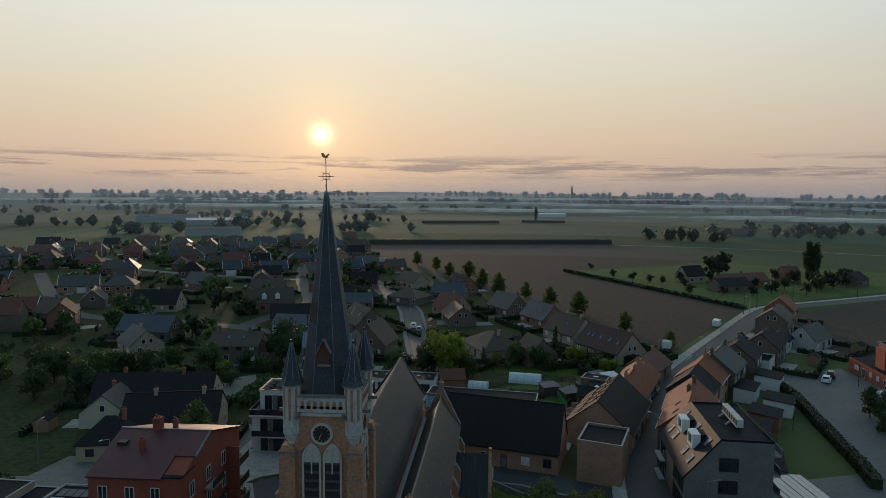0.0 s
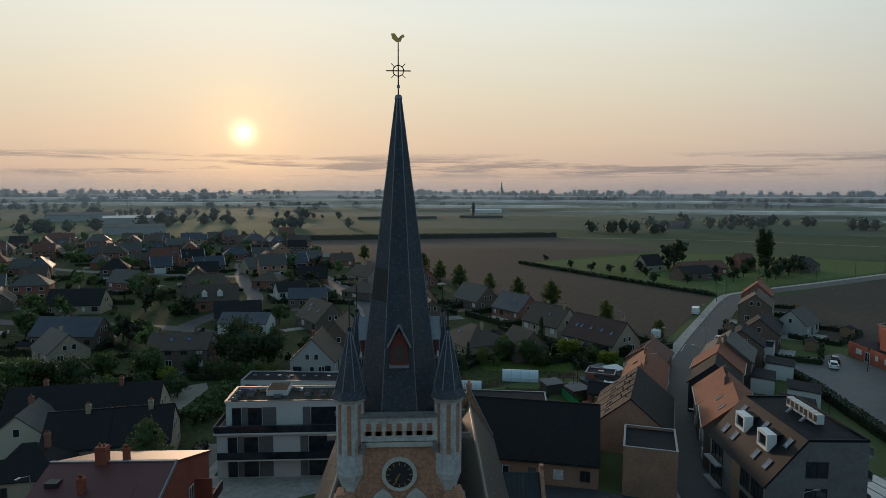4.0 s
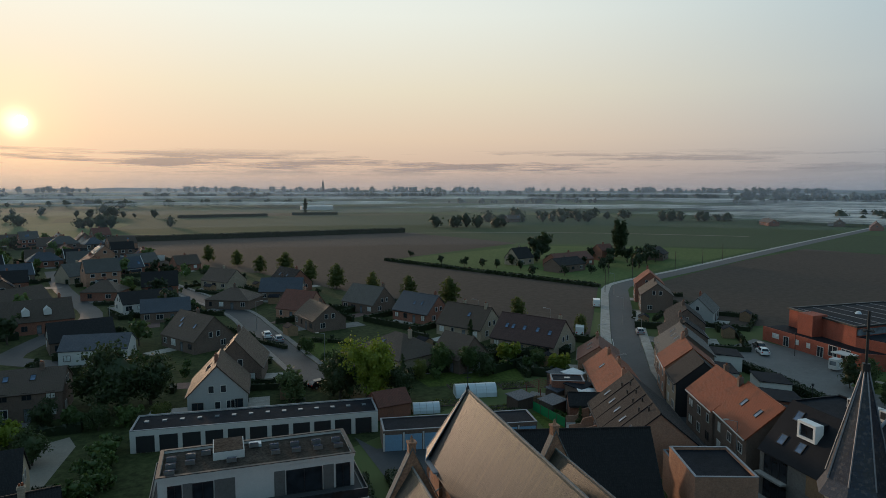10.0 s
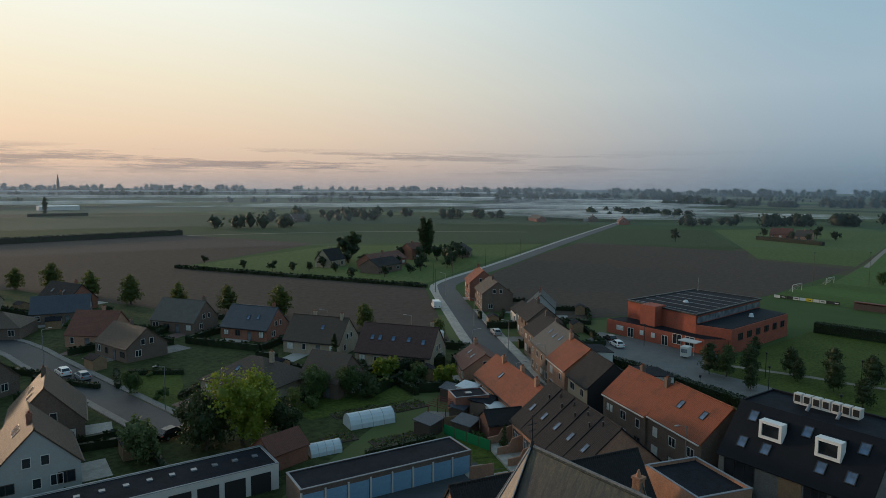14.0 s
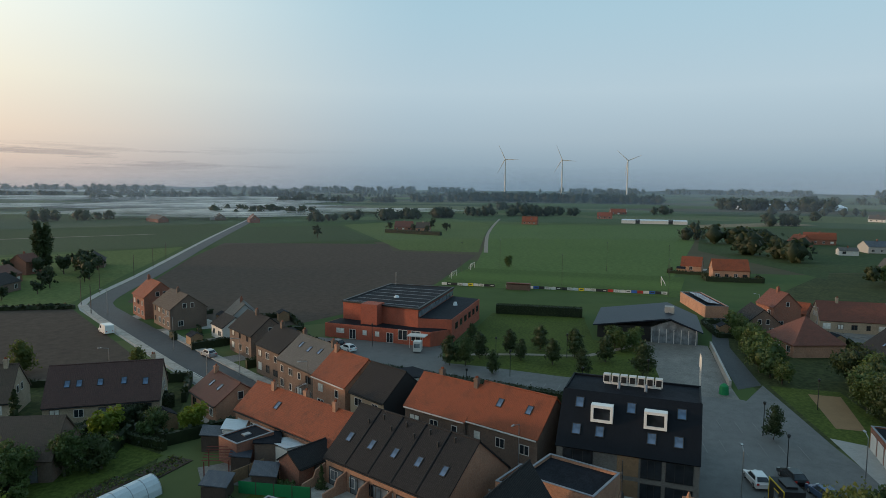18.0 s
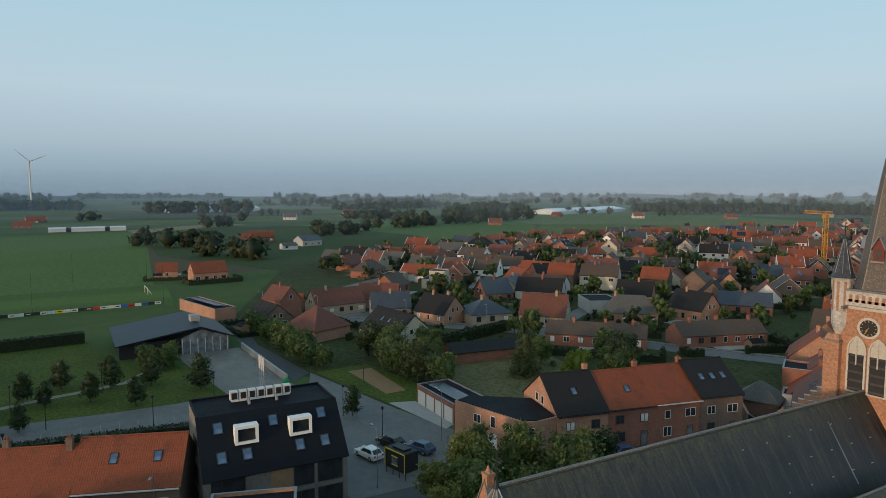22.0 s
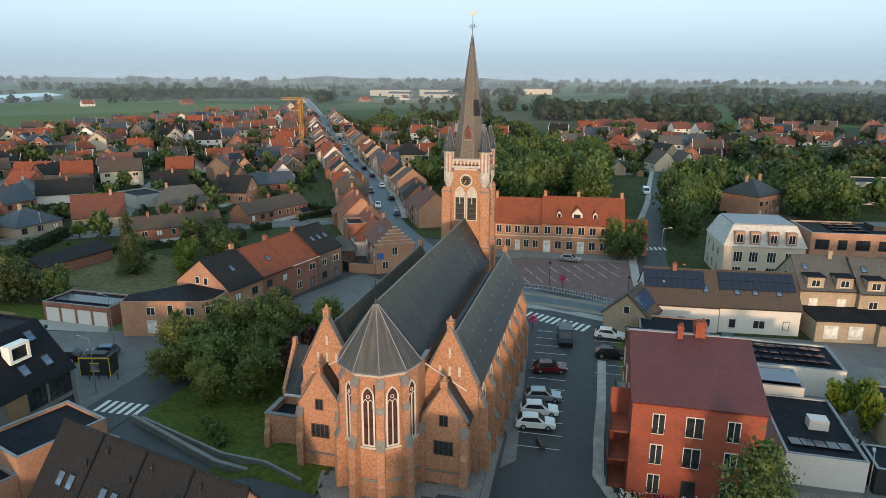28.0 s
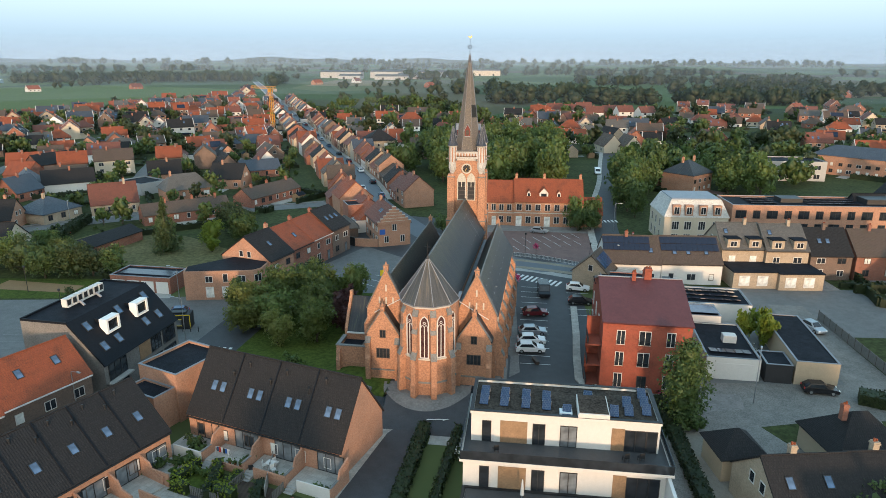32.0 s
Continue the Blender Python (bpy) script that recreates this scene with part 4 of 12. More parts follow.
def far_house(x, y, rot, L, W, ze, zr, roof, wall, hip, chim):
    """One of the many houses too far off to tell apart: walls, roof, chimney and windows, by material."""
    m = pose(x, y, 0, 0, 0, rot)

    def put(mat, geo):
        geo.moved(m)
        CROWD.setdefault(mat, Geo()).add(geo.v, geo.f)

    put(wall, Geo().box(-L / 2, L / 2, -W / 2, W / 2, 0, ze) if hip else Geo().across([(-W / 2, 0), (W / 2, 0), (W / 2, ze), (0, zr), (-W / 2, ze)], "x", -L / 2, L / 2))
    put(roof, hip_roof(L, W, ze, zr) if hip else gable_roof(L, W, ze, zr))
    for u in chim:
        put("brick_red", Geo().box(u - 0.35, u + 0.35, -0.1, 0.6, zr - 0.8, zr + 1.0))
    for st in range(2 if ze > 4.2 else 1):
        for i in range(3):
            u = (i - 1) * L / 3.2
            for s in (-1, 1):
                put("white_paint", Geo().box(u - 0.75, u + 0.75, s * (W / 2 + 0.02) - 0.03, s * (W / 2 + 0.02) + 0.03, 0.9 + 2.5 * st, 2.2 + 2.5 * st))
                put("glass", Geo().box(u - 0.62, u + 0.62, s * (W / 2 + 0.04) - 0.03, s * (W / 2 + 0.04) + 0.03, 1.02 + 2.5 * st, 2.08 + 2.5 * st))
    r = random.Random(int(abs(x) * 13 + abs(y) * 29))
    on = lambda u, v, s, up: (u, s * W / 2 * v, zr - (zr - ze) * v + up)

    def plate(mat, u, v, s, w, h, up):
        q = [on(u - w / 2, v + h / 2, s, up), on(u + w / 2, v + h / 2, s, up), on(u + w / 2, v - h / 2, s, up), on(u - w / 2, v - h / 2, s, up)]
        put(mat, Geo().slab(*(q if s < 0 else q[::-1]), 0.08))

    if not hip:
        for e in (-1, 1):
            put("white_paint", Geo().box(e * (L / 2 + 0.02) - 0.03, e * (L / 2 + 0.02) + 0.03, -0.7, 0.7, ze - 0.1, ze + 1.1))
            put("glass", Geo().box(e * (L / 2 + 0.04) - 0.03, e * (L / 2 + 0.04) + 0.03, -0.6, 0.6, ze, ze + 1.0))
        if r.random() < 0.45:
            for e in (-1, 1):
                for s in (-1, 1):
                    plate("white_paint", e * (L / 2 + 0.1), 0.5, s, 0.22, 1.06, 0.22)
        for k in range(r.choice((0, 1, 2, 3))):
            plate("skylight", r.uniform(-0.38, 0.38) * L, r.uniform(0.35, 0.6), r.choice((-1, 1)), 0.8, 0.26, 0.22)
        if r.random() < 0.22:
            plate("solar", r.uniform(-0.1, 0.1) * L, 0.5, r.choice((-1, 1)), L * 0.5, 0.55, 0.24)
    if r.random() < 0.55:
        a, b, s, w2 = r.uniform(-0.2, 0.2) * L, r.uniform(3.0, 5.0), r.choice((-1, 1)), r.uniform(3.0, 6.0)
        mat = r.choice((wall, wall, "white_paint", "grey_render"))
        y0, y1 = (W / 2 + 0.02, W / 2 + b) if s > 0 else (-W / 2 - b, -W / 2 - 0.02)
        put(mat, Geo().box(a - w2 / 2, a + w2 / 2, y0, y1, 0, 2.6))
        put("roof_felt", Geo().box(a - w2 / 2 + 0.12, a + w2 / 2 - 0.12, y0 + 0.12, y1 - 0.12, 2.6, 2.64))
        put("white_paint", Geo().box(a - w2 / 2 + 0.4, a + w2 / 2 - 0.4, (y1 if s > 0 else y0) - 0.03, (y1 if s > 0 else y0) + 0.03, 0.3, 2.2))


def house(x, y, rot, L, W, ze, zr, roof="roof_brown", wall="brick_red", where="in the village", near=1, hip=False, sky=(), chim=(0.0,), wins=None, name="house", ends=True, door=True, gutter=True, trim=False, blind=0.25, inset=None):
    """A house with its ridge along local x. near: 2 close by, 1 mid-way, 0 far. sky: (u, side, v). chim: places along the ridge."""
    storeys = 2 if ze > 4.2 else 1
    if near < 0:
        if ends:
            PLOTS.append((x, y, rot, L, W, near))
        return far_house(x, y, rot, L, W, ze, zr, roof, wall, hip, chim)
    words = "%s house with %s roof %s" % (WALLWORD[wall], ("hipped " if hip else "") + ROOFWORD[roof], where)
    if ends:
        PLOTS.append((x, y, rot, L, W, near))
    h = thing(name, x, y, 0, rot, words, "house")
    g = Geo()
    if hip:
        g.box(-L / 2, L / 2, -W / 2, W / 2, 0, ze)
    else:
        g.across([(-W / 2, 0), (W / 2, 0), (W / 2, ze), (0, zr), (-W / 2, ze)], "x", -L / 2, L / 2)
    part("wall", g, wall, h)
    part("roof", hip_roof(L, W, ze, zr, inset=inset) if hip else gable_roof(L, W, ze, zr), roof, h)
    far = near == 0
    if near == 2 and not hip:
        part("ridge", Geo().rod((-L / 2 - 0.15, 0, zr + 0.13), (L / 2 + 0.15, 0, zr + 0.13), 0.11, n=6), roof, h)
        if gutter:
            k = (zr - ze) / (W / 2)
            for s in (-1, 1):
                part("gutter", Geo().box(-L / 2, L / 2, s * (W / 2 + 0.34) - 0.07, s * (W / 2 + 0.34) + 0.07, ze - 0.3 * k - 0.06, ze - 0.3 * k + 0.07), "white_paint" if trim else "steel_dark", h)
    for i, u in enumerate(chim):
        part_z = zr - 0.5 if not hip else zr - 0.8
        chimney(h, u, 0.25 * (-1) ** i, part_z, zr + 1.0, wall if wall.startswith("brick") else "brick_red", far=far)
    for u, s, v in sky:
        skylight(h, u, s, v, W, ze, zr)
    rng = random.Random(int(abs(x) * 31 + abs(y) * 17 + L * 5))
    faces = {"f": (L, 0.0), "b": (L, 180.0), "l": (W, -90.0), "r": (W, 90.0)}
    for fc in (wins if wins is not None else "fb"):
        span, turn = faces[fc]
        out = W / 2 if fc in "fb" else L / 2
        n = max(1, int(span / (2.9 if near else 4.2)))
        for st in range(storeys):
            for i in range(n):
                u = (i - (n - 1) / 2) * span / n
                isdoor = door and st == 0 and i == n // 2 and fc == "f" and near
                w = 1.0 if isdoor else rng.choice((0.9, 1.3, 1.3, 1.7) if near else (1.3, 1.7))
                hh = 2.1 if isdoor else rng.choice((1.2, 1.3, 1.4)) if st == 0 else 1.2
                z = 0.05 if isdoor else (0.9 if st == 0 else 3.4)
                m = Matrix.Rotation(radians(turn), 4, "Z") @ pose(u, -out, z)
                pane = "glass_blind" if rng.random() < blind else "glass"
                if isdoor:
                    window(h, m, w, hh, False, "wood_dark", "glass_pale", 1, "door")
                else:
                    window(h, m, w, hh, far, "white_paint" if rng.random() < 0.6 else "wood_dark", pane)
    if ends and not hip and near:
        for fc in "lr":
            turn = faces[fc][1]
            zz = ze + 0.25 if storeys == 1 else ze + 0.1
            if zr - zz > 2.3:
                for u in ((-0.9, 0.9) if W > 8 else (0.0,)):
                    window(h, Matrix.Rotation(radians(turn), 4, "Z") @ pose(u, -L / 2, zz), 0.9, 1.2, far, "white_paint", "glass")
            if storeys == 2 or W > 8:
                window(h, Matrix.Rotation(radians(turn), 4, "Z") @ pose(rng.choice((-1, 1)) * W * 0.22, -L / 2, 0.9), 1.3, 1.3, far, "white_paint", "glass")
    return h


def flat_block(x, y, rot, L, W, h, wall, label, name="building", roof="roof_felt", parapet=0.3, category="building"):
    b = thing(name, x, y, 0, rot, label, category)
    part("wall", Geo().box(-L / 2, L / 2, -W / 2, W / 2, 0, h), wall, b)
    part("roof", Geo().box(-L / 2 + 0.2, L / 2 - 0.2, -W / 2 + 0.2, W / 2 - 0.2, h, h + 0.05), roof, b)
    if parapet:
        part("parapet", Geo().ring(-L / 2, L / 2, -W / 2, W / 2, 0.2, h, h + parapet), wall, b)
        part("coping", Geo().ring(-L / 2 - 0.03, L / 2 + 0.03, -W / 2 - 0.03, W / 2 + 0.03, 0.26, h + parapet, h + parapet + 0.06), "lead", b)
    return b


def face(turn, out, u, z):
    return Matrix.Rotation(radians(turn), 4, "Z") @ pose(u, -out, z)

# ---- the church ----
AX = -7.5


def arch(w, h, n=5):
    """Outline of a pointed opening from the sill's middle, anticlockwise seen from outside."""
    r, s = w, h - w * 0.866
    right = [(-w / 2 + r * math.cos(a), s + r * math.sin(a)) for a in np.linspace(0, math.pi / 3, n)]
    return [(-w / 2, 0), (w / 2, 0), *right, *[(-x, z) for x, z in reversed(right[:-1])]]


def lancet(parent, m, w, h, pane="glass", stone="stone_trim", louvres=0, name="window", mull=True):
    a, b = arch(w + 0.3, h + 0.25), arch(w, h)
    g, n = Geo(), len(a)
    a = [(x, z - 0.12) for x, z in a]
    for d0, d1 in ((-0.1, 0.02),):
        vs = [(x, d0, z) for x, z in a] + [(x, d0, z) for x, z in b] + [(x, d1, z) for x, z in a] + [(x, d1, z) for x, z in b]
        g.add(vs, [(i, (i + 1) % n, (i + 1) % n + n, i + n) for i in range(n)] + [(i + 2 * n, (i + 1) % n + 2 * n, (i + 1) % n, i) for i in range(n)] + [(i + n, (i + 1) % n + n, (i + 1) % n + 3 * n, i + 3 * n) for i in range(n)])
    if mull:
        g.box(-0.05, 0.05, -0.08, 0.0, 0, h * 0.86)
        g.box(-w / 2, w / 2, -0.07, 0.0, h * 0.62, h * 0.66)
    f = part(name, g, stone, parent, at=m)
    part("pane", Geo().add([(x, -0.03, z) for x, z in b], [tuple(range(n))]), pane, f)
    for i in range(louvres):
        z = 0.1 + i * (h * 0.78) / louvres
        part("louvre", Geo().slab((-w / 2, -0.14, z), (w / 2, -0.14, z), (w / 2, 0.0, z + 0.22), (-w / 2, 0.0, z + 0.22), 0.03), "louvre_wood", f)
    return f


church = thing("church", 0, 0, 0, 0, "gothic revival orange-brick church with slate roofs and a tall spire", "church")


def coped_gable(x0, x1, xm, y, ze, zr, t=0.55, name="gable", mat="brick_church"):
    g = Geo().across([(x0, 0), (x1, 0), (x1, ze), (xm, zr), (x0, ze)], "y", y - t / 2, y + t / 2)
    p = part(name, g, mat, church)
    c = Geo()
    for a, b in (((x0 - 0.1, ze), (xm, zr)), ((xm, zr), (x1 + 0.1, ze))):
        c.add([(a[0], y - t / 2 - 0.08, a[1]), (b[0], y - t / 2 - 0.08, b[1]), (b[0], y + t / 2 + 0.08, b[1]), (a[0], y + t / 2 + 0.08, a[1]),
               (a[0], y - t / 2 - 0.08, a[1] + 0.16), (b[0], y - t / 2 - 0.08, b[1] + 0.16), (b[0], y + t / 2 + 0.08, b[1] + 0.16), (a[0], y + t / 2 + 0.08, a[1] + 0.16)],
              [(0, 1, 2, 3), (7, 6, 5, 4), (4, 5, 1, 0), (5, 6, 2, 1), (6, 7, 3, 2), (7, 4, 0, 3)])
    part("coping", c, "stone_dark" if mat == "brick_church" else mat, p)
    f = Geo().box(xm - 0.28, xm + 0.28, y - 0.28, y + 0.28, zr - 0.3, zr + 0.35).box(xm - 0.34, xm + 0.34, y - 0.34, y + 0.34, zr + 0.35, zr + 0.5)
    f.cone(xm, y, zr + 0.5, zr + 0.95, 0.2, 0.05, 6)
    part("finial", f, mat, p)
    return p


# nave and aisles
NV, AR, AO = 3.4, 5.9, 8.4
Y0, Y1 = 49.3, 80.8
part("nave_wall", Geo().across([(AX - NV, 0), (AX + NV, 0), (AX + NV, 12.4), (AX, 18.0), (AX - NV, 12.4)], "y", 46.5, 83.0), "brick_church", church)
g = Geo()
for s in (-1, 1):
    q = [(AX + s * 3.65, 47.4, 12.6), (AX - 0.2 + s * 3.65, 83.6, 13.35), (AX - 0.2, 84.3, 18.75), (AX, 47.4, 18.4)]
    g.slab(*(q if s > 0 else q[::-1]), 0.18)
nave_roof = part("nave_roof", g, "slate", church, "dark slate nave roof with lichen")
part("ridge", Geo().rod((AX, 47.4, 18.4), (AX - 0.2, 84.3, 18.75), 0.1, n=6), "stone_dark", nave_roof)
part("roof_ladder", Geo().slab((AX - 0.8, 54.8, 17.22), (AX - 0.8, 54.25, 17.22), (AX - 3.3, 54.25, 13.25), (AX - 3.3, 54.6, 13.25), 0.06), "lead", nave_roof, "pale metal roof ladder")
hook = Geo().box(-0.04, 0.04, -0.09, 0.09, -0.02, 0.07).mesh("snow_hook", "lead")
for s in (-1, 1):
    for r_, k in ((0.25, 0), (0.5, 1), (0.75, 0)):
        for i in range(12):
            part("snow_hook", hook, "", nave_roof, at=pose(AX - 0.1 + s * 3.65 * r_, 49 + i * 2.6 + k * 1.3, 18.43 - 5.75 * r_ + 0.012 * i + 0.02, 0, s * 57, 0))
    part("gutter", Geo().box(AX + s * 3.8 - 0.3, AX + s * 3.8 + 0.3, Y0, Y1 - 0.3, 11.3, 11.55), "lead", church, "pale lead valley gutter")
for s in (-1, 1):
    xm, xo, xi = AX + s * AR, AX + s * AO, AX + s * NV
    part("aisle_wall", Geo().across([(min(xi, xo), 0), (max(xi, xo), 0), (max(xi, xo), 9.2 if s < 0 else 10.3), (xm, 14.2), (min(xi, xo), 10.3 if s < 0 else 9.2)], "y", Y0, Y1), "brick_church", church)
    g = Geo()
    for x_ in (xi, xo):
        sg = 1 if x_ > xm else -1
        x2 = x_ + sg * (0.3 if x_ == xo else -0.45)
        z2 = 10.15 if x_ == xo else 11.3
        q = [(x2, Y0 + 0.25, z2), (x2, Y1 - 0.25, z2), (xm, Y1 - 0.25, 14.5), (xm, Y0 + 0.25, 14.5)]
        g.slab(*(q if sg > 0 else q[::-1]), 0.16)
    ar = part("aisle_roof", g, "slate_aisle", church, "dark slate aisle roof with rows of hooks")
    part("ridge", Geo().rod((xm, Y0, 14.5), (xm, Y1, 14.5), 0.09, n=6), "stone_dark", ar)
    for r_, k in ((0.3, 0), (0.65, 1)):
        for i in range(11):
            part("snow_hook", hook, "", ar, at=pose(xm + s * 2.8 * r_, 50.5 + i * 2.7 + k * 1.3, 14.5 - 4.35 * r_ + 0.03, 0, s * 57, 0))
    coped_gable(min(xi, xo) - 0.1, max(xi, xo) + 0.1, xm, Y1, 10.4, 15.9)
    coped_gable(min(xi, xo) - 0.1, max(xi, xo) + 0.1, xm, Y0, 9.0, 14.7)
    # buttresses and windows along the outer wall
    for i in range(8):
        yb = Y0 + 1.2 + i * 4.2
        bt = part("buttress", Geo().across([(xo, 0), (xo + s * 1.15, 0), (xo + s * 1.15, 4.6), (xo + s * 0.8, 5.3), (xo + s * 0.8, 7.9), (xo, 9.3)][:: s], "y", yb - 0.42, yb + 0.42), "brick_church", church)
        c = Geo().slab(*[(xo + s * 1.2, yb - 0.46, 4.62), (xo + s * 1.2, yb + 0.46, 4.62), (xo + s * 0.78, yb + 0.46, 5.42), (xo + s * 0.78, yb - 0.46, 5.42)][:: s], 0.12)
        part("weathering", c, "stone_dark", bt)
        c = Geo().slab(*[(xo + s * 0.85, yb - 0.46, 7.92), (xo + s * 0.85, yb + 0.46, 7.92), (xo + s * 0.3, yb + 0.46, 8.95), (xo + s * 0.3, yb - 0.46, 8.95)][:: s], 0.12)
        part("weathering", c, "stone_dark", bt)
        if i < 7:
            lancet(church, pose(xo, yb + 2.1, 4.3, 0, 0, 90 * s), 1.5, 4.9)
    part("string_course", Geo().box(min(xo, xo + s * 0.12), max(xo, xo + s * 0.12), Y0 + 0.3, Y1 - 0.3, 3.6, 3.8), "stone_trim", church)
    # low gabled chapels beside the choir
    g = Geo().across([(xm - 2.05, 0), (xm + 2.05, 0), (xm + 2.05, 7.8), (xm, 11.0), (xm - 2.05, 7.8)], "y", Y1, 83.0)
    ch = part("chapel", g, "brick_church", church)
    g = Geo()
    g.slab((xm + 2.3, Y1, 7.5), (xm + 2.3, 82.9, 7.5), (xm, 82.9, 11.15), (xm, Y1, 11.15), 0.14)
    g.slab((xm - 2.3, 82.9, 7.5), (xm - 2.3, Y1, 7.5), (xm, Y1, 11.15), (xm, 82.9, 11.15), 0.14)
    part("roof", g, "slate", ch)
    coped_gable(xm - 2.1, xm + 2.1, xm, 83.1, 7.8, 11.2, 0.4, "chapel_gable")
    window(ch, pose(xm, 83.3, 4.5, 0, 0, 180), 1.8, 1.35, frame_mat="wood_dark", bars=4)
    window(ch, pose(xm, 83.3, 7.35, 0, 0, 180), 0.75, 1.05, frame_mat="wood_dark", bars=2)
    for e in (-1, 1):
        part("buttress", Geo().across([(83.2, 0), (83.85, 0), (83.85, 4.4), (83.6, 4.9), (83.6, 6.6), (83.2, 7.3)], "x", xm + e * 1.95 - 0.33, xm + e * 1.95 + 0.33), "brick_church", ch)
        part("weathering", Geo().slab((xm + e * 1.95 - 0.37, 83.64, 6.6), (xm + e * 1.95 - 0.37, 83.2, 7.4), (xm + e * 1.95 + 0.37, 83.2, 7.4), (xm + e * 1.95 + 0.37, 83.64, 6.6), -0.1), "stone_dark", ch)
    part("plinth", Geo().box(xm - 2.2, xm + 2.2, 83.28, 83.42, 0, 2.8), "brick_church", ch)
    part("string_course", Geo().box(xm - 2.2, xm + 2.2, 83.28, 83.46, 2.8, 2.95), "stone_dark", ch)
    part("downpipe", Geo().rod((xm - s * 2.6, 81.2, 0), (xm - s * 2.6, 81.2, 12.4), 0.07).rod((xm - s * 2.6, 81.2, 12.4), (xm + s * 1.6, 81.15, 9.9), 0.06), "white_paint", church)
    for zz, uu in ((11.2, -0.9), (11.2, 0.0), (11.2, 0.9), (12.9, 0.0)):
        part("vent_slit", Geo().box(xm + uu - 0.1, xm + uu + 0.1, 81.05, 81.12, zz, zz + 0.9), "stone_trim", church)

# apse: five sides of a ten-sided choir under a half-cone of slate
PX, AY, AR8 = AX - 0.25, 83.55, 3.4
SIDES = [radians(36 * k - 90) for k in range(6)]


def apse_prism(r0, r1, z0, z1):
    """A band of the choir's walls, from radius r0 at z0 to r1 at z1, closed towards the nave."""
    rows = [[(PX + r * math.sin(a), AY + r * math.cos(a), z) for a in SIDES] + [(PX + r, AY - 2.4, z), (PX - r, AY - 2.4, z)] for r, z in ((r0, z0), (r1, z1))]
    n = len(rows[0])
    return Geo().add(rows[0] + rows[1], [tuple(range(n)), tuple(range(2 * n - 1, n - 1, -1))] + [(i, i + n, (i + 1) % n + n, (i + 1) % n) for i in range(n)])


apse = part("apse", apse_prism(AR8, AR8, 6.3, 13.35), "brick_church", church)
part("plinth", apse_prism(AR8 + 0.16, AR8 + 0.16, 0, 6.05), "brick_church", apse)
part("weathering", apse_prism(AR8 + 0.16, AR8 + 0.02, 6.05, 6.35), "brick_church", apse)
part("plinth_course", apse_prism(AR8 + 0.28, AR8 + 0.2, 3.3, 3.5), "stone_dark", apse)
part("cornice", apse_prism(AR8 + 0.1, AR8 + 0.3, 13.1, 13.42), "white_paint", apse)
part("gutter", apse_prism(AR8 + 0.42, AR8 + 0.45, 13.42, 13.55), "lead", apse)
APEX = (PX + 0.03, 84.35, 18.85)
r2 = AR8 + 0.38
eave = [(PX + r2 * math.sin(a), AY + r2 * math.cos(a), 13.55) for a in SIDES]
ar = part("apse_roof", Geo().add(eave + [APEX], [(i + 1, len(eave), i) for i in range(len(eave) - 1)]), "slate_apse", apse, "half-conical slate roof with yellow lichen")
for p in eave:
    part("hip_lead", Geo().rod((p[0], p[1], p[2] + 0.03), (APEX[0], APEX[1], APEX[2] + 0.02), 0.045, n=5), "lead", ar)
cx, cy, cz = APEX
part("apse_cross", Geo().rod((cx, cy, cz - 0.1), (cx, cy, cz + 1.9), 0.04).rod((cx - 0.4, cy, cz + 1.3), (cx + 0.4, cy, cz + 1.3), 0.035).rod((cx - 0.25, cy, cz + 0.9), (cx + 0.25, cy, cz + 0.9), 0.03).cone(cx, cy, cz - 0.2, cz + 0.25, 0.2, 0.08, 8), "steel_dark", apse)
ri = AR8 * math.cos(radians(18))
for k in range(-2, 3):
    a = radians(36 * k)
    m = pose(PX + ri * math.sin(a), AY + ri * math.cos(a), 6.75, 0, 0, 180 - 36 * k)
    w = lancet(apse, m, 0.86, 5.3, pane="glass_lead", stone="white_paint", mull=False)
    tr = Geo().box(-0.045, 0.045, -0.1, -0.02, 0, 4.1)
    for e in (-0.215, 0.215):
        o = [(e + x, z + 3.5) for x, z in arch(0.4, 0.75, 4)]
        for p, q in zip(o[1:], o[2:]):
            tr.rod((p[0], -0.06, p[1]), (q[0], -0.06, q[1]), 0.035, n=4)
    for i in range(8):
        b_, c_ = i * math.pi / 4, (i + 1) * math.pi / 4
        tr.rod((0.15 * math.cos(b_), -0.06, 4.52 + 0.15 * math.sin(b_)), (0.15 * math.cos(c_), -0.06, 4.52 + 0.15 * math.sin(c_)), 0.035, n=4)
    part("tracery", tr, "white_paint", w)
    bars = Geo()
    for i in range(7):
        bars.box(-0.4, 0.4, -0.045, -0.03, 0.5 + i * 0.52, 0.53 + i * 0.52)
    part("glazing_bars", bars, "steel_dark", w)
    part("string_course", Geo().box(-1.0, 1.0, -0.16, 0, 0, 0.2), "stone_trim", apse, at=pose(PX + ri * math.sin(a), AY + ri * math.cos(a), 6.4, 0, 0, 180 - 36 * k))
r0 = AR8
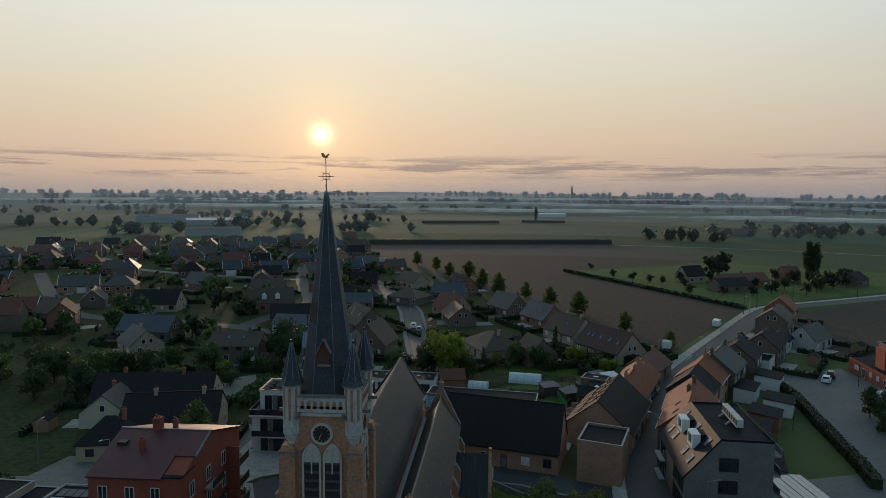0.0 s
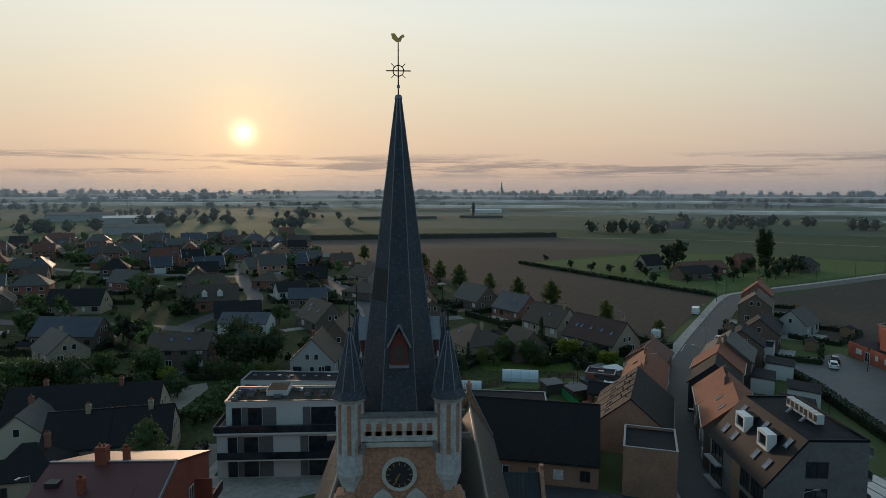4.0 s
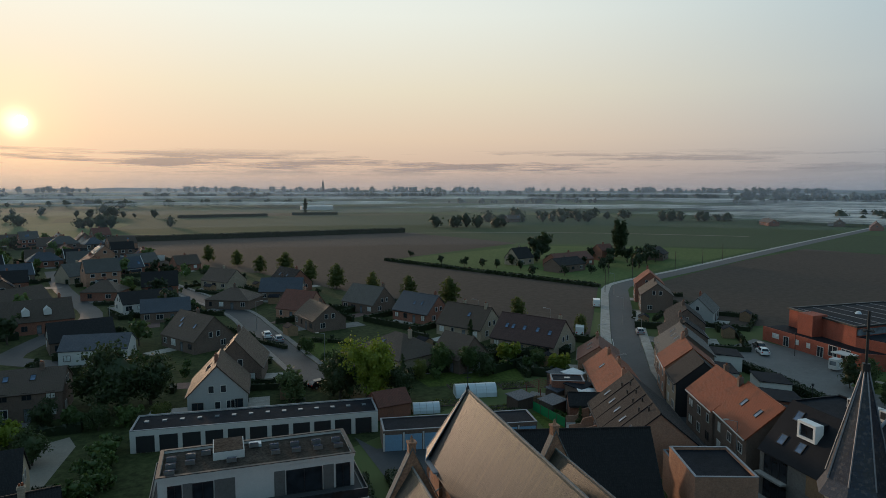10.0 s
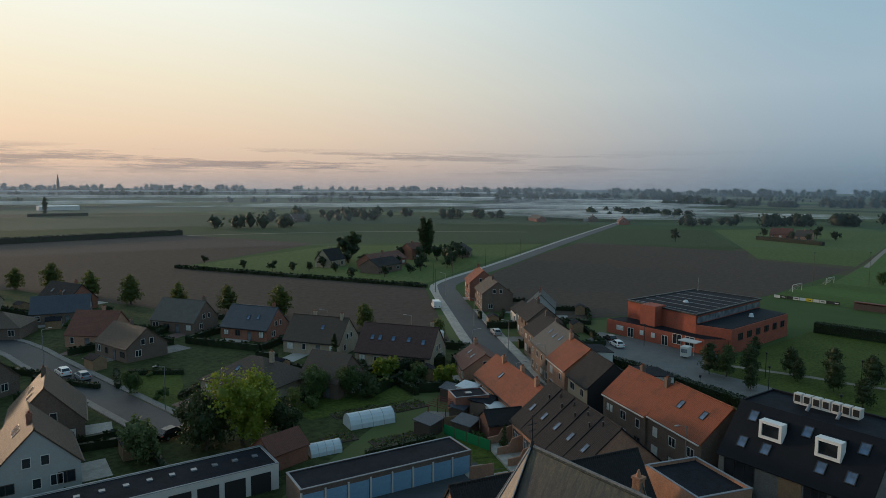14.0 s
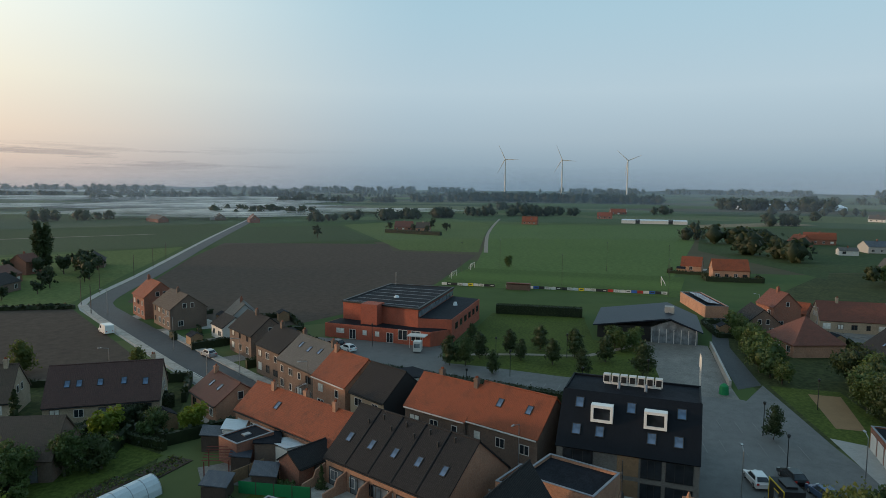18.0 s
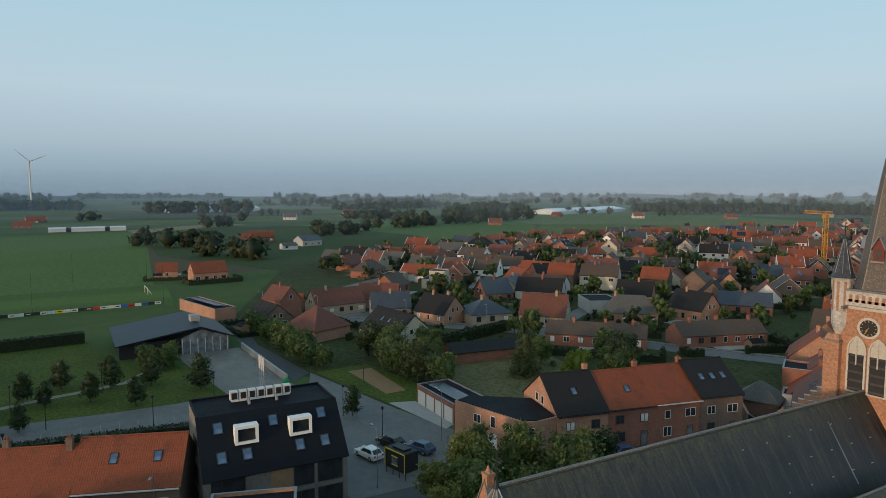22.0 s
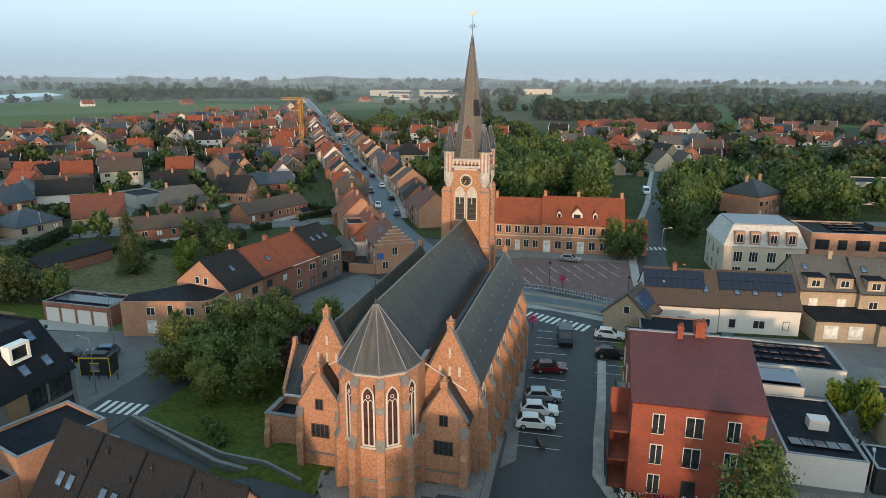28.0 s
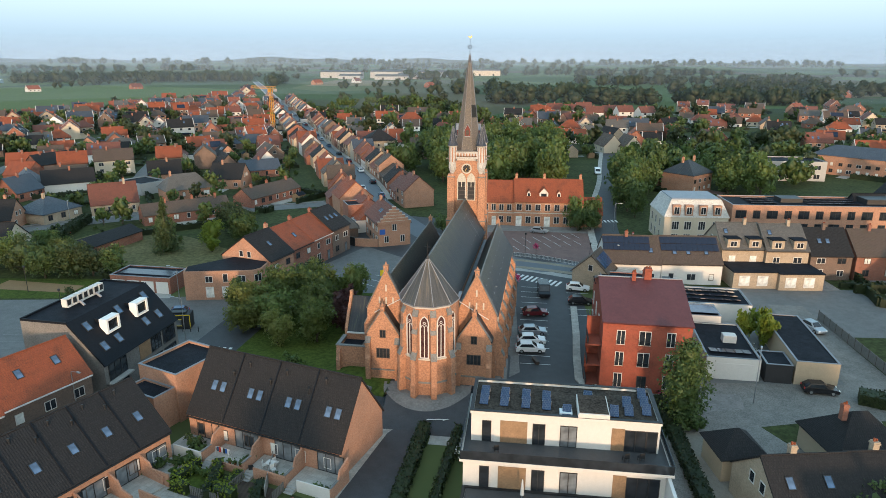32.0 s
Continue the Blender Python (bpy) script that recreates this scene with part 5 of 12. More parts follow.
for q in SIDES[1:-1]:
    m = pose(PX, AY, 0, 0, 0, 90 - math.degrees(q))
    bt = part("buttress", Geo().across([(r0 - 0.3, 0), (r0 + 0.95, 0), (r0 + 0.95, 3.3), (r0 + 0.85, 3.5), (r0 + 0.85, 6.7), (r0 + 0.45, 7.6), (r0 + 0.45, 10.0), (r0 + 0.28, 10.6), (r0 + 0.28, 12.2), (r0 - 0.1, 12.9), (r0 - 0.3, 12.9)], "y", -0.33, 0.33), "brick_church", apse, at=m)
    for u0, z0, u1, z1 in ((0.9, 6.65, 0.4, 7.7), (0.5, 9.95, 0.22, 10.75), (0.33, 12.15, -0.05, 12.95)):
        part("weathering", Geo().slab((r0 + u0, -0.38, z0), (r0 + u0, 0.38, z0), (r0 + u1, 0.38, z1), (r0 + u1, -0.38, z1), 0.13), "stone_dark", bt)
part("downpipe", Geo().rod((PX - 0.55, AY + ri + 0.02, 0.2), (PX - 0.55, AY + ri + 0.02, 12.4), 0.06), "steel_dark", apse)
# sacristy and low annex on the south side
part("sacristy", Geo().across([(71.0, 0), (77.0, 0), (77.0, 5.4), (74.0, 9.2), (71.0, 5.4)], "x", AX + AO - 0.2, 5.3), "brick_church", church)
g = Geo().slab((0.9, 70.7, 5.1), (5.1, 70.7, 5.1), (5.1, 74.0, 9.35), (0.9, 74.0, 9.35), 0.14).slab((5.1, 77.3, 5.1), (0.9, 77.3, 5.1), (0.9, 74.0, 9.35), (5.1, 74.0, 9.35), 0.14)
part("sacristy_roof", g, "slate", church)
part("gutter", Geo().box(0.9, 5.1, 77.25, 77.45, 4.95, 5.15), "white_paint", church)
g = Geo().across([(70.9, 0), (77.1, 0), (77.1, 5.6), (74.25, 9.6), (74.25, 10.1), (73.75, 10.1), (73.75, 9.6), (70.9, 5.6)], "x", 5.1, 5.5)
part("sacristy_gable", g, "brick_church", church)
an = part("annex", Geo().box(0.9, 5.5, 77.0, 80.6, 0, 4.0), "brick_church", church)
g = Geo()
for a in ((0.9, 5.6, 80.3, 80.7), (5.2, 5.6, 77.3, 80.3)):
    g.box(*a, 4.0, 4.55)
part("parapet", g, "brick_church", an)
part("coping", Geo().box(0.9, 5.7, 80.25, 80.75, 4.55, 4.67).box(5.15, 5.7, 77.2, 80.25, 4.55, 4.67), "stone_dark", an)
part("flat_roof", Geo().box(1.0, 5.2, 77.4, 80.3, 4.0, 4.06), "roof_felt", an)
part("plinth", Geo().box(0.9, 5.65, 80.6, 80.76, 0, 2.2), "brick_church", an)
for xx in (1.2, 5.3):
    part("buttress", Geo().across([(80.6, 0), (81.2, 0), (81.2, 2.6), (80.9, 3.1), (80.9, 3.8), (80.6, 4.2)], "x", xx - 0.28, xx + 0.28), "brick_church", an)

# the body stands slightly askew to the tower
ASKEW = pose(-7.6, 47.0, 0, 0, 0, -2.0) @ pose(7.6, -47.0, 0)
for ob in [o for o in scene.objects if o.parent == church]:
    ob.matrix_basis = ASKEW @ ob.matrix_basis

# tower
TX, TY, TH = -7.6, 45.0, 2.75
tower = part("tower", Geo().box(TX - TH, TX + TH, TY - TH, TY + TH, 0, 25.4), "brick_church", church, "square brick bell tower with corner turrets")
for sx in (-1, 1):
    for sy in (-1, 1):
        cx, cy = TX + sx * (TH - 0.1), TY + sy * (TH - 0.1)
        for hw, z0, z1 in ((0.95, 0, 8.5), (0.8, 8.5, 14.5), (0.62, 14.5, 22.2)):
            part("buttress", Geo().box(cx - hw, cx + hw, cy - hw, cy + hw, z0, z1).add([(cx - hw, cy - hw, z1), (cx + hw, cy - hw, z1), (cx + hw, cy + hw, z1), (cx - hw, cy + hw, z1), (cx - hw + 0.16, cy - hw + 0.16, z1 + 0.5), (cx + hw - 0.16, cy - hw + 0.16, z1 + 0.5), (cx + hw - 0.16, cy + hw - 0.16, z1 + 0.5), (cx - hw + 0.16, cy + hw - 0.16, z1 + 0.5)], [(0, 1, 5, 4), (1, 2, 6, 5), (2, 3, 7, 6), (3, 0, 4, 7), (4, 5, 6, 7)]), "brick_church", tower)
            part("weathering", Geo().box(cx - hw - 0.05, cx + hw + 0.05, cy - hw - 0.05, cy + hw + 0.05, z1 - 0.1, z1 + 0.08), "stone_dark", tower)
        # corner turret
        tx, ty = TX + sx * 2.42, TY + sy * 2.42
        g = Geo().cone(tx, ty, 22.4, 23.6, 0.3, 0.72, 8, math.pi / 8).cone(tx, ty, 23.6, 27.4, 0.72, 0.72, 8, math.pi / 8)
        tu = part("turret", g, "stone_pale", tower)
        for k in range(8):
            th = k * math.pi / 4
            rr = 0.72 * math.cos(math.pi / 8)
            m = pose(tx + rr * math.cos(th), ty + rr * math.sin(th), 25.6, 0, 0, math.degrees(th) + 90)
            part("brick_inlay", Geo().box(-0.1, 0.1, -0.03, 0.02, -0.9, 1.6), "brick_church", tu, at=m)
        part("cornice", Geo().cone(tx, ty, 27.25, 27.5, 0.74, 0.9, 8, math.pi / 8), "stone_trim", tu)
        cn = Geo().cone(tx, ty, 27.5, 27.9, 0.98, 0.76, 8, math.pi / 8).cone(tx, ty, 27.9, 30.75, 0.76, 0.07, 8, math.pi / 8)
        part("turret_roof", cn, "slate_spire", tu)
        for k in range(8):
            th = math.pi / 8 + k * math.pi / 4
            lead = Geo().rod((tx + 0.78 * math.cos(th), ty + 0.78 * math.sin(th), 27.9), (tx + 0.08 * math.cos(th), ty + 0.08 * math.sin(th), 30.75), 0.022, n=4)
            part("hip_lead", lead, "lead", tu)
        part("finial", Geo().rod((tx, ty, 30.7), (tx, ty, 32.3), 0.035).rod((tx - 0.16, ty, 31.8), (tx + 0.16, ty, 31.8), 0.03).rod((tx, ty - 0.16, 31.8), (tx, ty + 0.16, 31.8), 0.03).cone(tx, ty, 30.6, 30.95, 0.1, 0.1, 8), "steel_dark", tu)
for z0 in (14.4, 25.0):
    part("string_course", Geo().box(TX - TH - 0.12, TX + TH + 0.12, TY - TH - 0.12, TY + TH + 0.12, z0, z0 + 0.24), "stone_trim", tower)
for turn in (0, 90, 180, 270):
    R4 = pose(TX, TY, 0, 0, 0, turn)
    pr = part("parapet", Geo().box(-1.9, 1.9, -TH - 0.12, -TH + 0.22, 25.3, 26.5), "stone_pale", tower, at=R4)
    part("coping", Geo().box(-1.95, 1.95, -TH - 0.2, -TH + 0.28, 26.5, 26.66), "stone_dark", pr)
    for i in range(7):
        part("brick_inlay", Geo().box(-0.13, 0.13, -TH - 0.15, -TH - 0.1, 25.6, 26.2).box(-0.2, 0.2, -TH - 0.15, -TH - 0.1, 25.6, 25.82), "brick_church", pr, at=pose((i - 3) * 0.5, 0, 0))
    for e in (-0.82, 0.82):
        # black sheet behind the louvres stands in for the shade of the bell chamber
        lancet(tower, R4 @ pose(e, -TH - 0.06, 18.2), 1.2, 4.55, "black_render", louvres=5, name="belfry_window", mull=False)
        part("tracery", Geo().add([(x * 0.96, -TH - 0.13, 21.3 + z) for x, z in arch(1.2, 1.45)], [tuple(range(len(arch(1.2, 1.45))))]).rod((0, -TH - 0.16, 20.4), (0, -TH - 0.16, 22.4), 0.06, n=6), "stone_trim", tower, at=R4 @ pose(e, 0, 0))
    # clock
    cl = part("clock", Geo().cone(0, 0, 0, 0.16, 1.12, 1.12, 28), "stone_trim", tower, "round clock face with a pale stone rim", at=R4 @ pose(0, -TH, 23.6, 90, 0, 0) @ Matrix.Scale(0.78, 4))
    part("dial", Geo().cone(0, 0, 0.16, 0.19, 0.86, 0.86, 28), "black_render", cl)
    pic = Geo()
    for k in range(12):
        th = k * math.pi / 6
        pic.box(-0.03, 0.03, 0.62, 0.8, 0.19, 0.21).moved(Matrix.Rotation(th, 4, "Z"), len(pic.v) - 8)
    part("numeral", pic, "gilt", cl)
    part("pointer", Geo().box(-0.03, 0.03, -0.1, 0.66, 0.21, 0.23).moved(Matrix.Rotation(radians(-205), 4, "Z")), "gilt", cl)
    part("pointer", Geo().box(-0.04, 0.04, -0.08, 0.45, 0.23, 0.25).moved(Matrix.Rotation(radians(-217), 4, "Z")), "gilt", cl)
    part("gargoyle", Geo().box(-0.1, 0.1, -TH - 0.9, -TH, 25.0, 25.25), "stone_dark", tower, at=R4 @ pose(1.75, 0, 0))
    part("gargoyle", Geo().box(-0.1, 0.1, -TH - 0.9, -TH, 25.0, 25.25), "stone_dark", tower, at=R4 @ pose(-1.75, 0, 0))
    part("lancet_blind", Geo().add([(x, -TH - 0.03, z + 4) for x, z in arch(1.6, 6.5)], [tuple(range(len(arch(1.6, 6.5))))]), "glass", tower, at=R4)

# spire with single slates
SP = [(26.0, 2.5), (26.9, 2.3), (28.2, 2.08), (42.4, 0.13)]


def spire_r(z):
    return float(np.interp(z, [p[0] for p in SP], [p[1] for p in SP]))


g = Geo()
for (za, ra), (zb, rb) in zip(SP, SP[1:]):
    g.cone(TX, TY, za, zb, ra - 0.02, rb - 0.02, 8, math.pi / 8)
spire = part("spire", g, "slate_spire", church, "tall octagonal slate spire with lichen bands")
for k in range(8):
    lead = Geo()
    th = math.pi / 8 + k * math.pi / 4
    for (za, ra), (zb, rb) in zip(SP, SP[1:]):
        lead.rod((TX + ra * math.cos(th), TY + ra * math.sin(th), za), (TX + rb * math.cos(th), TY + rb * math.sin(th), zb), 0.03, n=4)
    part("hip_lead", lead, "lead", spire)
rest, singles, newer, lichen = Geo(), 0, Geo(), Geo()
rng = random.Random(4)
z = 26.05
while z < 41.0:
    zt = min(z + 0.2, 41.3)
    for k in range(8):
        th = (k + 0.0) * math.pi / 4
        ca, sa = math.cos(th), math.sin(th)
        r0, r1 = spire_r(z) * math.cos(math.pi / 8), spire_r(zt) * math.cos(math.pi / 8)
        half = spire_r(z) * math.sin(math.pi / 8)
        n = max(1, round(2 * half / 0.2))
        w = 2 * half / n
        shift = (0.5 if int(round(z / 0.15)) % 2 else 0.0)
        for i in range(n):
            t0, t1 = -half + i * w + 0.006, -half + (i + 1) * w - 0.006
            lift = 0.022 + rng.random() * 0.012
            vs = [(r0 + lift, t0, z), (r0 + lift, t1, z), (r1 + 0.004, t1, zt), (r1 + 0.004, t0, zt), (r0, t0, z), (r0, t1, z)]
            vs = [(TX + a * ca - b * sa, TY + a * sa + b * ca, c) for a, b, c in vs]
            if k in (4, 5) and 28.6 < z < 34.5 and singles < 210:
                one = Geo().add(vs, [(0, 1, 2, 3), (4, 5, 1, 0)])
                part("slate", one, "slate_new" if 31.9 < z < 34.0 - 0.2 * (k % 3) else "slate_spire", spire)
                singles += 1
            elif 31.9 < z < 34.0 - 0.2 * (k % 3) and k in (3, 4, 5):
                newer.add(vs, [(0, 1, 2, 3), (4, 5, 1, 0)])
            # faces turned to the sun: its light is in the paler slate, lichen besides
            elif k in (1, 2, 3):
                lichen.add(vs, [(0, 1, 2, 3), (4, 5, 1, 0)])
            else:
                rest.add(vs, [(0, 1, 2, 3), (4, 5, 1, 0)])
    z += 0.15
tagged(part("slate_covering", rest, "slate_spire", spire), kind="stuff")
tagged(part("slate_face", lichen, "slate_sunlit_lichen", spire, "slates with brown lichen, coloured paler for sunlight from the east"), kind="stuff")
tagged(part("slate_repair", newer, "slate_new", spire, "band of darker renewed slates"), kind="stuff")
for turn in (0, 90, 180, 270):
    m = pose(TX, TY, 0, 0, 0, turn)
    y0 = -spire_r(29.2) * math.cos(math.pi / 8)
    lu = part("lucarne", Geo().across([(-0.42, 28.95), (0.42, 28.95), (0.42, 30.1), (0, 30.75), (-0.42, 30.1)], "y", y0 - 0.16, y0 + 0.7), "red_wood", spire, "red wooden lucarne", at=m)
    g = Geo().slab((-0.55, y0 - 0.32, 29.85), (0, y0 - 0.32, 30.95), (0, y0 + 0.8, 30.95), (-0.55, y0 + 0.8, 29.85), -0.06).slab((0, y0 - 0.32, 30.95), (0.55, y0 - 0.32, 29.85), (0.55, y0 + 0.8, 29.85), (0, y0 + 0.8, 30.95), -0.06)
    part("lucarne_roof", g, "lead", lu)
    part("shutter", Geo().box(-0.26, 0.26, y0 - 0.19, y0 - 0.15, 29.1, 29.95).box(-0.02, 0.02, y0 - 0.21, y0 - 0.15, 29.1, 29.95), "wood_dark", lu)
    part("sill", Geo().box(-0.5, 0.5, y0 - 0.3, y0, 28.82, 28.95), "lead", lu)
cr = Geo().rod((TX, TY, 41.4), (TX, TY, 45.0), 0.045, 0.03).rod((TX - 0.62, TY, 43.6), (TX + 0.62, TY, 43.6), 0.032)
for k in range(12):
    a, b = k * math.pi / 6, (k + 1) * math.pi / 6
    cr.rod((TX + 0.27 * math.cos(a), TY, 43.6 + 0.27 * math.sin(a)), (TX + 0.27 * math.cos(b), TY, 43.6 + 0.27 * math.sin(b)), 0.025, n=4)
for a in (45, 135, 225, 315):
    cr.rod((TX + 0.27 * math.cos(radians(a)), TY, 43.6 + 0.27 * math.sin(radians(a))), (TX + 0.5 * math.cos(radians(a)), TY, 43.6 + 0.5 * math.sin(radians(a))), 0.02, n=4)
part("cross", cr, "steel_dark", spire)
bl = Geo()
for i in range(6):
    a, b = -math.pi / 2 + i * math.pi / 6, -math.pi / 2 + (i + 1) * math.pi / 6
    bl.cone(TX, TY, 42.25 + 0.2 * math.sin(a), 42.25 + 0.2 * math.sin(b), max(0.002, 0.2 * math.cos(a)), max(0.002, 0.2 * math.cos(b)), 10)
bl.cone(TX, TY, 42.75, 42.9, 0.08, 0.08, 8)
part("ball", bl, "lead", spire)
rs = Geo().across([(-0.3, 45.15), (-0.1, 45.0), (0.12, 45.02), (0.2, 45.2), (0.32, 45.25), (0.25, 45.38), (0.12, 45.3), (0.0, 45.18), (-0.18, 45.42), (-0.36, 45.4)], "y", TY - 0.03, TY + 0.03).moved(pose(TX, 0, 0))
part("weathercock", rs, "gilt", spire)
# the spire leans a little to the west
spire.matrix_basis = pose(TX, TY, 30, 2.3) @ pose(-TX, -TY, -30) @ spire.matrix_basis

# ---- buildings close to the church ----
# black apartment house with a mansard-like metal roof
apt = thing("apartment_building", 35.5, 84.2, 0, 86, "three-storey grey-brick apartment building with a black metal roof", "apartment building")
L_, d0, d1 = 15.2, 4.0, -7.5     # front towards +y local, back behind
part("wall", Geo().across([(-7.5, 0), (3.4, 0), (3.4, 5.8), (-0.8, 10.6), (-7.5, 10.6)], "x", -L_ / 2, L_ / 2), "brick_grey", apt)
g = Geo().slab((L_ / 2 + 0.1, 3.75, 5.5), (-L_ / 2 - 0.1, 3.75, 5.5), (-L_ / 2 - 0.1, -0.85, 10.85), (L_ / 2 + 0.1, -0.85, 10.85), 0.2)
part("roof", g, "roof_metal_black", apt, "steep black metal roof slope")
part("flat_roof", Geo().box(-L_ / 2, L_ / 2, -7.5, -0.9, 10.6, 10.7), "roof_felt", apt)
part("parapet", Geo().box(-L_ / 2, L_ / 2, -7.5, -7.25, 10.7, 10.95).box(-L_ / 2, -L_ / 2 + 0.2, -7.2, -1, 10.7, 10.9).box(L_ / 2 - 0.2, L_ / 2, -7.2, -1, 10.7, 10.9), "roof_metal_black", apt)
for u, v in ((-5.6, 0.22), (0.2, 0.22), (5.6, 0.22), (-5.6, 0.68), (-3.0, 0.68), (2.6, 0.68), (5.4, 0.68)):
    a = math.degrees(math.atan2(5.35, 4.6))
    m = pose(-u, -0.85 + 4.6 * v, 10.85 - 5.35 * v, a, 0, 180)
    sk = part("skylight", Geo().ring(-0.5, 0.5, -0.65, 0.65, 0.08, 0, 0.1), "steel_dark", apt, at=m)
    part("pane", Geo().box(-0.44, 0.44, -0.6, 0.6, 0, 0.06), "skylight", sk)
for u in (-2.9, 2.9):
    dm = part("dormer", Geo().box(u - 1.1, u + 1.1, -1.0, 1.55, 8.2, 10.0), "roof_metal_black", apt, "black dormer with a white-framed window")
    part("frame", Geo().ring(u - 1.22, u + 1.22, 8.1, 10.05, 0.3, -1.8, -0.7).moved(pose(0, 0, 0, 90, 0, 0)), "white_frame", dm)
    part("pane", Geo().box(u - 1.0, u + 1.0, 1.55, 1.62, 8.3, 9.95), "glass", dm)
part("unit_base", Geo().box(-3.2, 3.4, -5.0, -4.1, 10.95, 11.1), "white_paint", apt)
for i in range(7):
    ac = part("air_unit", Geo().box(-0.42, 0.42, -0.4, 0.4, 0, 1.0), "white_paint", apt, "white air-conditioning unit", at=pose(-2.9 + i * 1.0, -4.55, 11.1))
    part("grille", Geo().box(-0.3, 0.3, 0.4, 0.43, 0.12, 0.85), "steel_dark", ac)
for u in (-1.5, 1.6):
    part("duct", Geo().rod((u, -3.2, 10.7), (u, -3.9, 11.3), 0.18, n=8), "lead", apt)
for z0 in (0.3, 3.1):
    for u, w in ((-5.2, 3.4), (2.7, 2.2), (5.6, 2.8)):
        window(apt, face(180, 3.4, u, z0), w, 2.2, frame_mat="steel_dark", bars=3)
    part("wood_panel", Geo().box(-1.4, 0.9, 3.4, 3.46, z0, z0 + 2.3), "wood_clad", apt)
    part("balcony", Geo().box(3.4, 7.4, 3.5, 4.3, z0 - 0.2, z0), "concrete", apt)
for z0 in (0.8, 3.6, 6.6):
    window(apt, face(-90, 7.6, 2.0, z0), 2.4, 1.8, frame_mat="steel_dark", bars=2)
    window(apt, face(90, 7.6, -2.0, z0), 2.4, 1.8, frame_mat="steel_dark", bars=2)
for i in range(3):
    part("rear_balcony", Geo().box(-6, 6, -9.0, -7.5, 2.8 + i * 2.7, 3.0 + i * 2.7), "concrete", apt)
    part("railing", Geo().box(-6, 6, -9.05, -9.0, 3.0 + i * 2.7, 3.9 + i * 2.7), "glass_pale", apt)

# terrace along the southern street
NEAR = "beside the village street"
house(38.6, 97.4, 68, 10.2, 8.4, 5.8, 9.5, "roof_clay", "brick_brown", NEAR, 2, sky=((-2.6, 1, 0.45), (1.6, 1, 0.45)), chim=(), wins="fb", ends=False, trim=True)
house(41.9, 106.9, 69, 9.8, 8.2, 5.6, 9.0, "roof_clay", "brick_brown", NEAR, 2, chim=(-4.0, 2.0), ends=False, trim=True)
clad = house(45.6, 117.6, 62, 7.4, 8.0, 5.3, 8.7, "roof_dark", "beige_render", NEAR, 2, chim=(), ends=False)
part("gable_cladding", Geo().across([(-4.0, 0), (4.0, 0), (4.0, 5.3), (0, 8.65), (-4.0, 5.3)], "x", -3.78, -3.705), "black_render", clad, "black-clad gable")
house(50.0, 125.4, 60, 8.6, 8.4, 5.5, 8.8, "roof_clay", "brick_salmon", NEAR, 2, chim=(3.5,), trim=True)
house(56.3, 134.2, 58, 11.6, 9.0, 5.5, 8.9, "roof_grey", "brick_brown", NEAR, 2, sky=((-3, 1, 0.35), (0, 1, 0.4), (3, 1, 0.35)), chim=(-5, 5))
house(64.5, 144.5, 58, 9.0, 8.6, 5.4, 8.4, "roof_dark", "brick_brown", NEAR, 1, chim=(2,))
house(76.5, 158.5, 56, 11.0, 8.0, 4.8, 8.0, "roof_dark", "brick_brown", NEAR, 1)
house(93.5, 191.5, 57, 12.5, 8.6, 5.0, 8.2, "roof_brown", "brick_brown", NEAR, 1)
house(101.5, 205.5, 57, 10.0, 8.4, 5.6, 9.2, "roof_clay", "brick_red", "by the country road", 1, chim=(4,))
house(95.5, 175.0, 40, 10.0, 7.5, 3.0, 6.5, "roof_grey", "grey_render", "behind the street", 1)
house(86.0, 172.0, 55, 7.0, 6.0, 3.0, 5.0, "roof_dark", "white_paint", "behind the street", 1, chim=())
flat_block(71.5, 150.0, 58, 8, 6, 3.2, "white_paint", "low white flat-roofed outbuilding behind the street", "outbuilding")
# rows of dark-tiled terraced houses
row_two = house(27.8, 107.3, 67, 17.8, 11.2, 3.5, 8.1, "roof_dark", "brick_salmon", "in a row", 2, sky=((-7.0, 1, 0.6), (-3.5, 1, 0.6), (0.0, 1, 0.6), (3.6, 1, 0.6), (7.2, 1, 0.6)), chim=(), trim=False, ends=False)
row_one = house(8.3, 95.5, -15.3, 20.0, 9.0, 3.4, 9.4, "roof_dark", "brick_salmon", "in a row", 2, sky=((-8.6, 1, 0.55), (-7.4, 1, 0.55), (-3.6, 1, 0.55), (-2.4, 1, 0.55), (1.4, 1, 0.55), (2.6, 1, 0.55), (6.4, 1, 0.55), (7.6, 1, 0.55)), chim=(), ends=False)
for row, half, W_, ze, zr, cuts in ((row_one, 10.0, 9.0, 3.4, 9.4, (-5.0, 0.0, 5.0)), (row_two, 8.9, 11.2, 3.5, 8.1, (-5.2, -1.7, 1.8, 5.4))):
    k = (zr - ze) / (W_ / 2)
    for u in cuts:
        y1 = W_ / 2 + 0.25
        part("party_joint", Geo().slab((u + 0.07, y1, zr + 0.2 - k * y1), (u - 0.07, y1, zr + 0.2 - k * y1), (u - 0.07, 0.1, zr + 0.2), (u + 0.07, 0.1, zr + 0.2), 0.12), "roof_metal_black", row)
        for du, v in ((0.5, 1.6), (-1.2, 0.8)):
            part("vent_pipe", Geo().cone(u + du, v, zr - k * v, zr - k * v + 0.55, 0.09, 0.09, 7).cone(u + du, v, zr - k * v + 0.55, zr - k * v + 0.68, 0.15, 0.13, 7), "steel_dark", row)
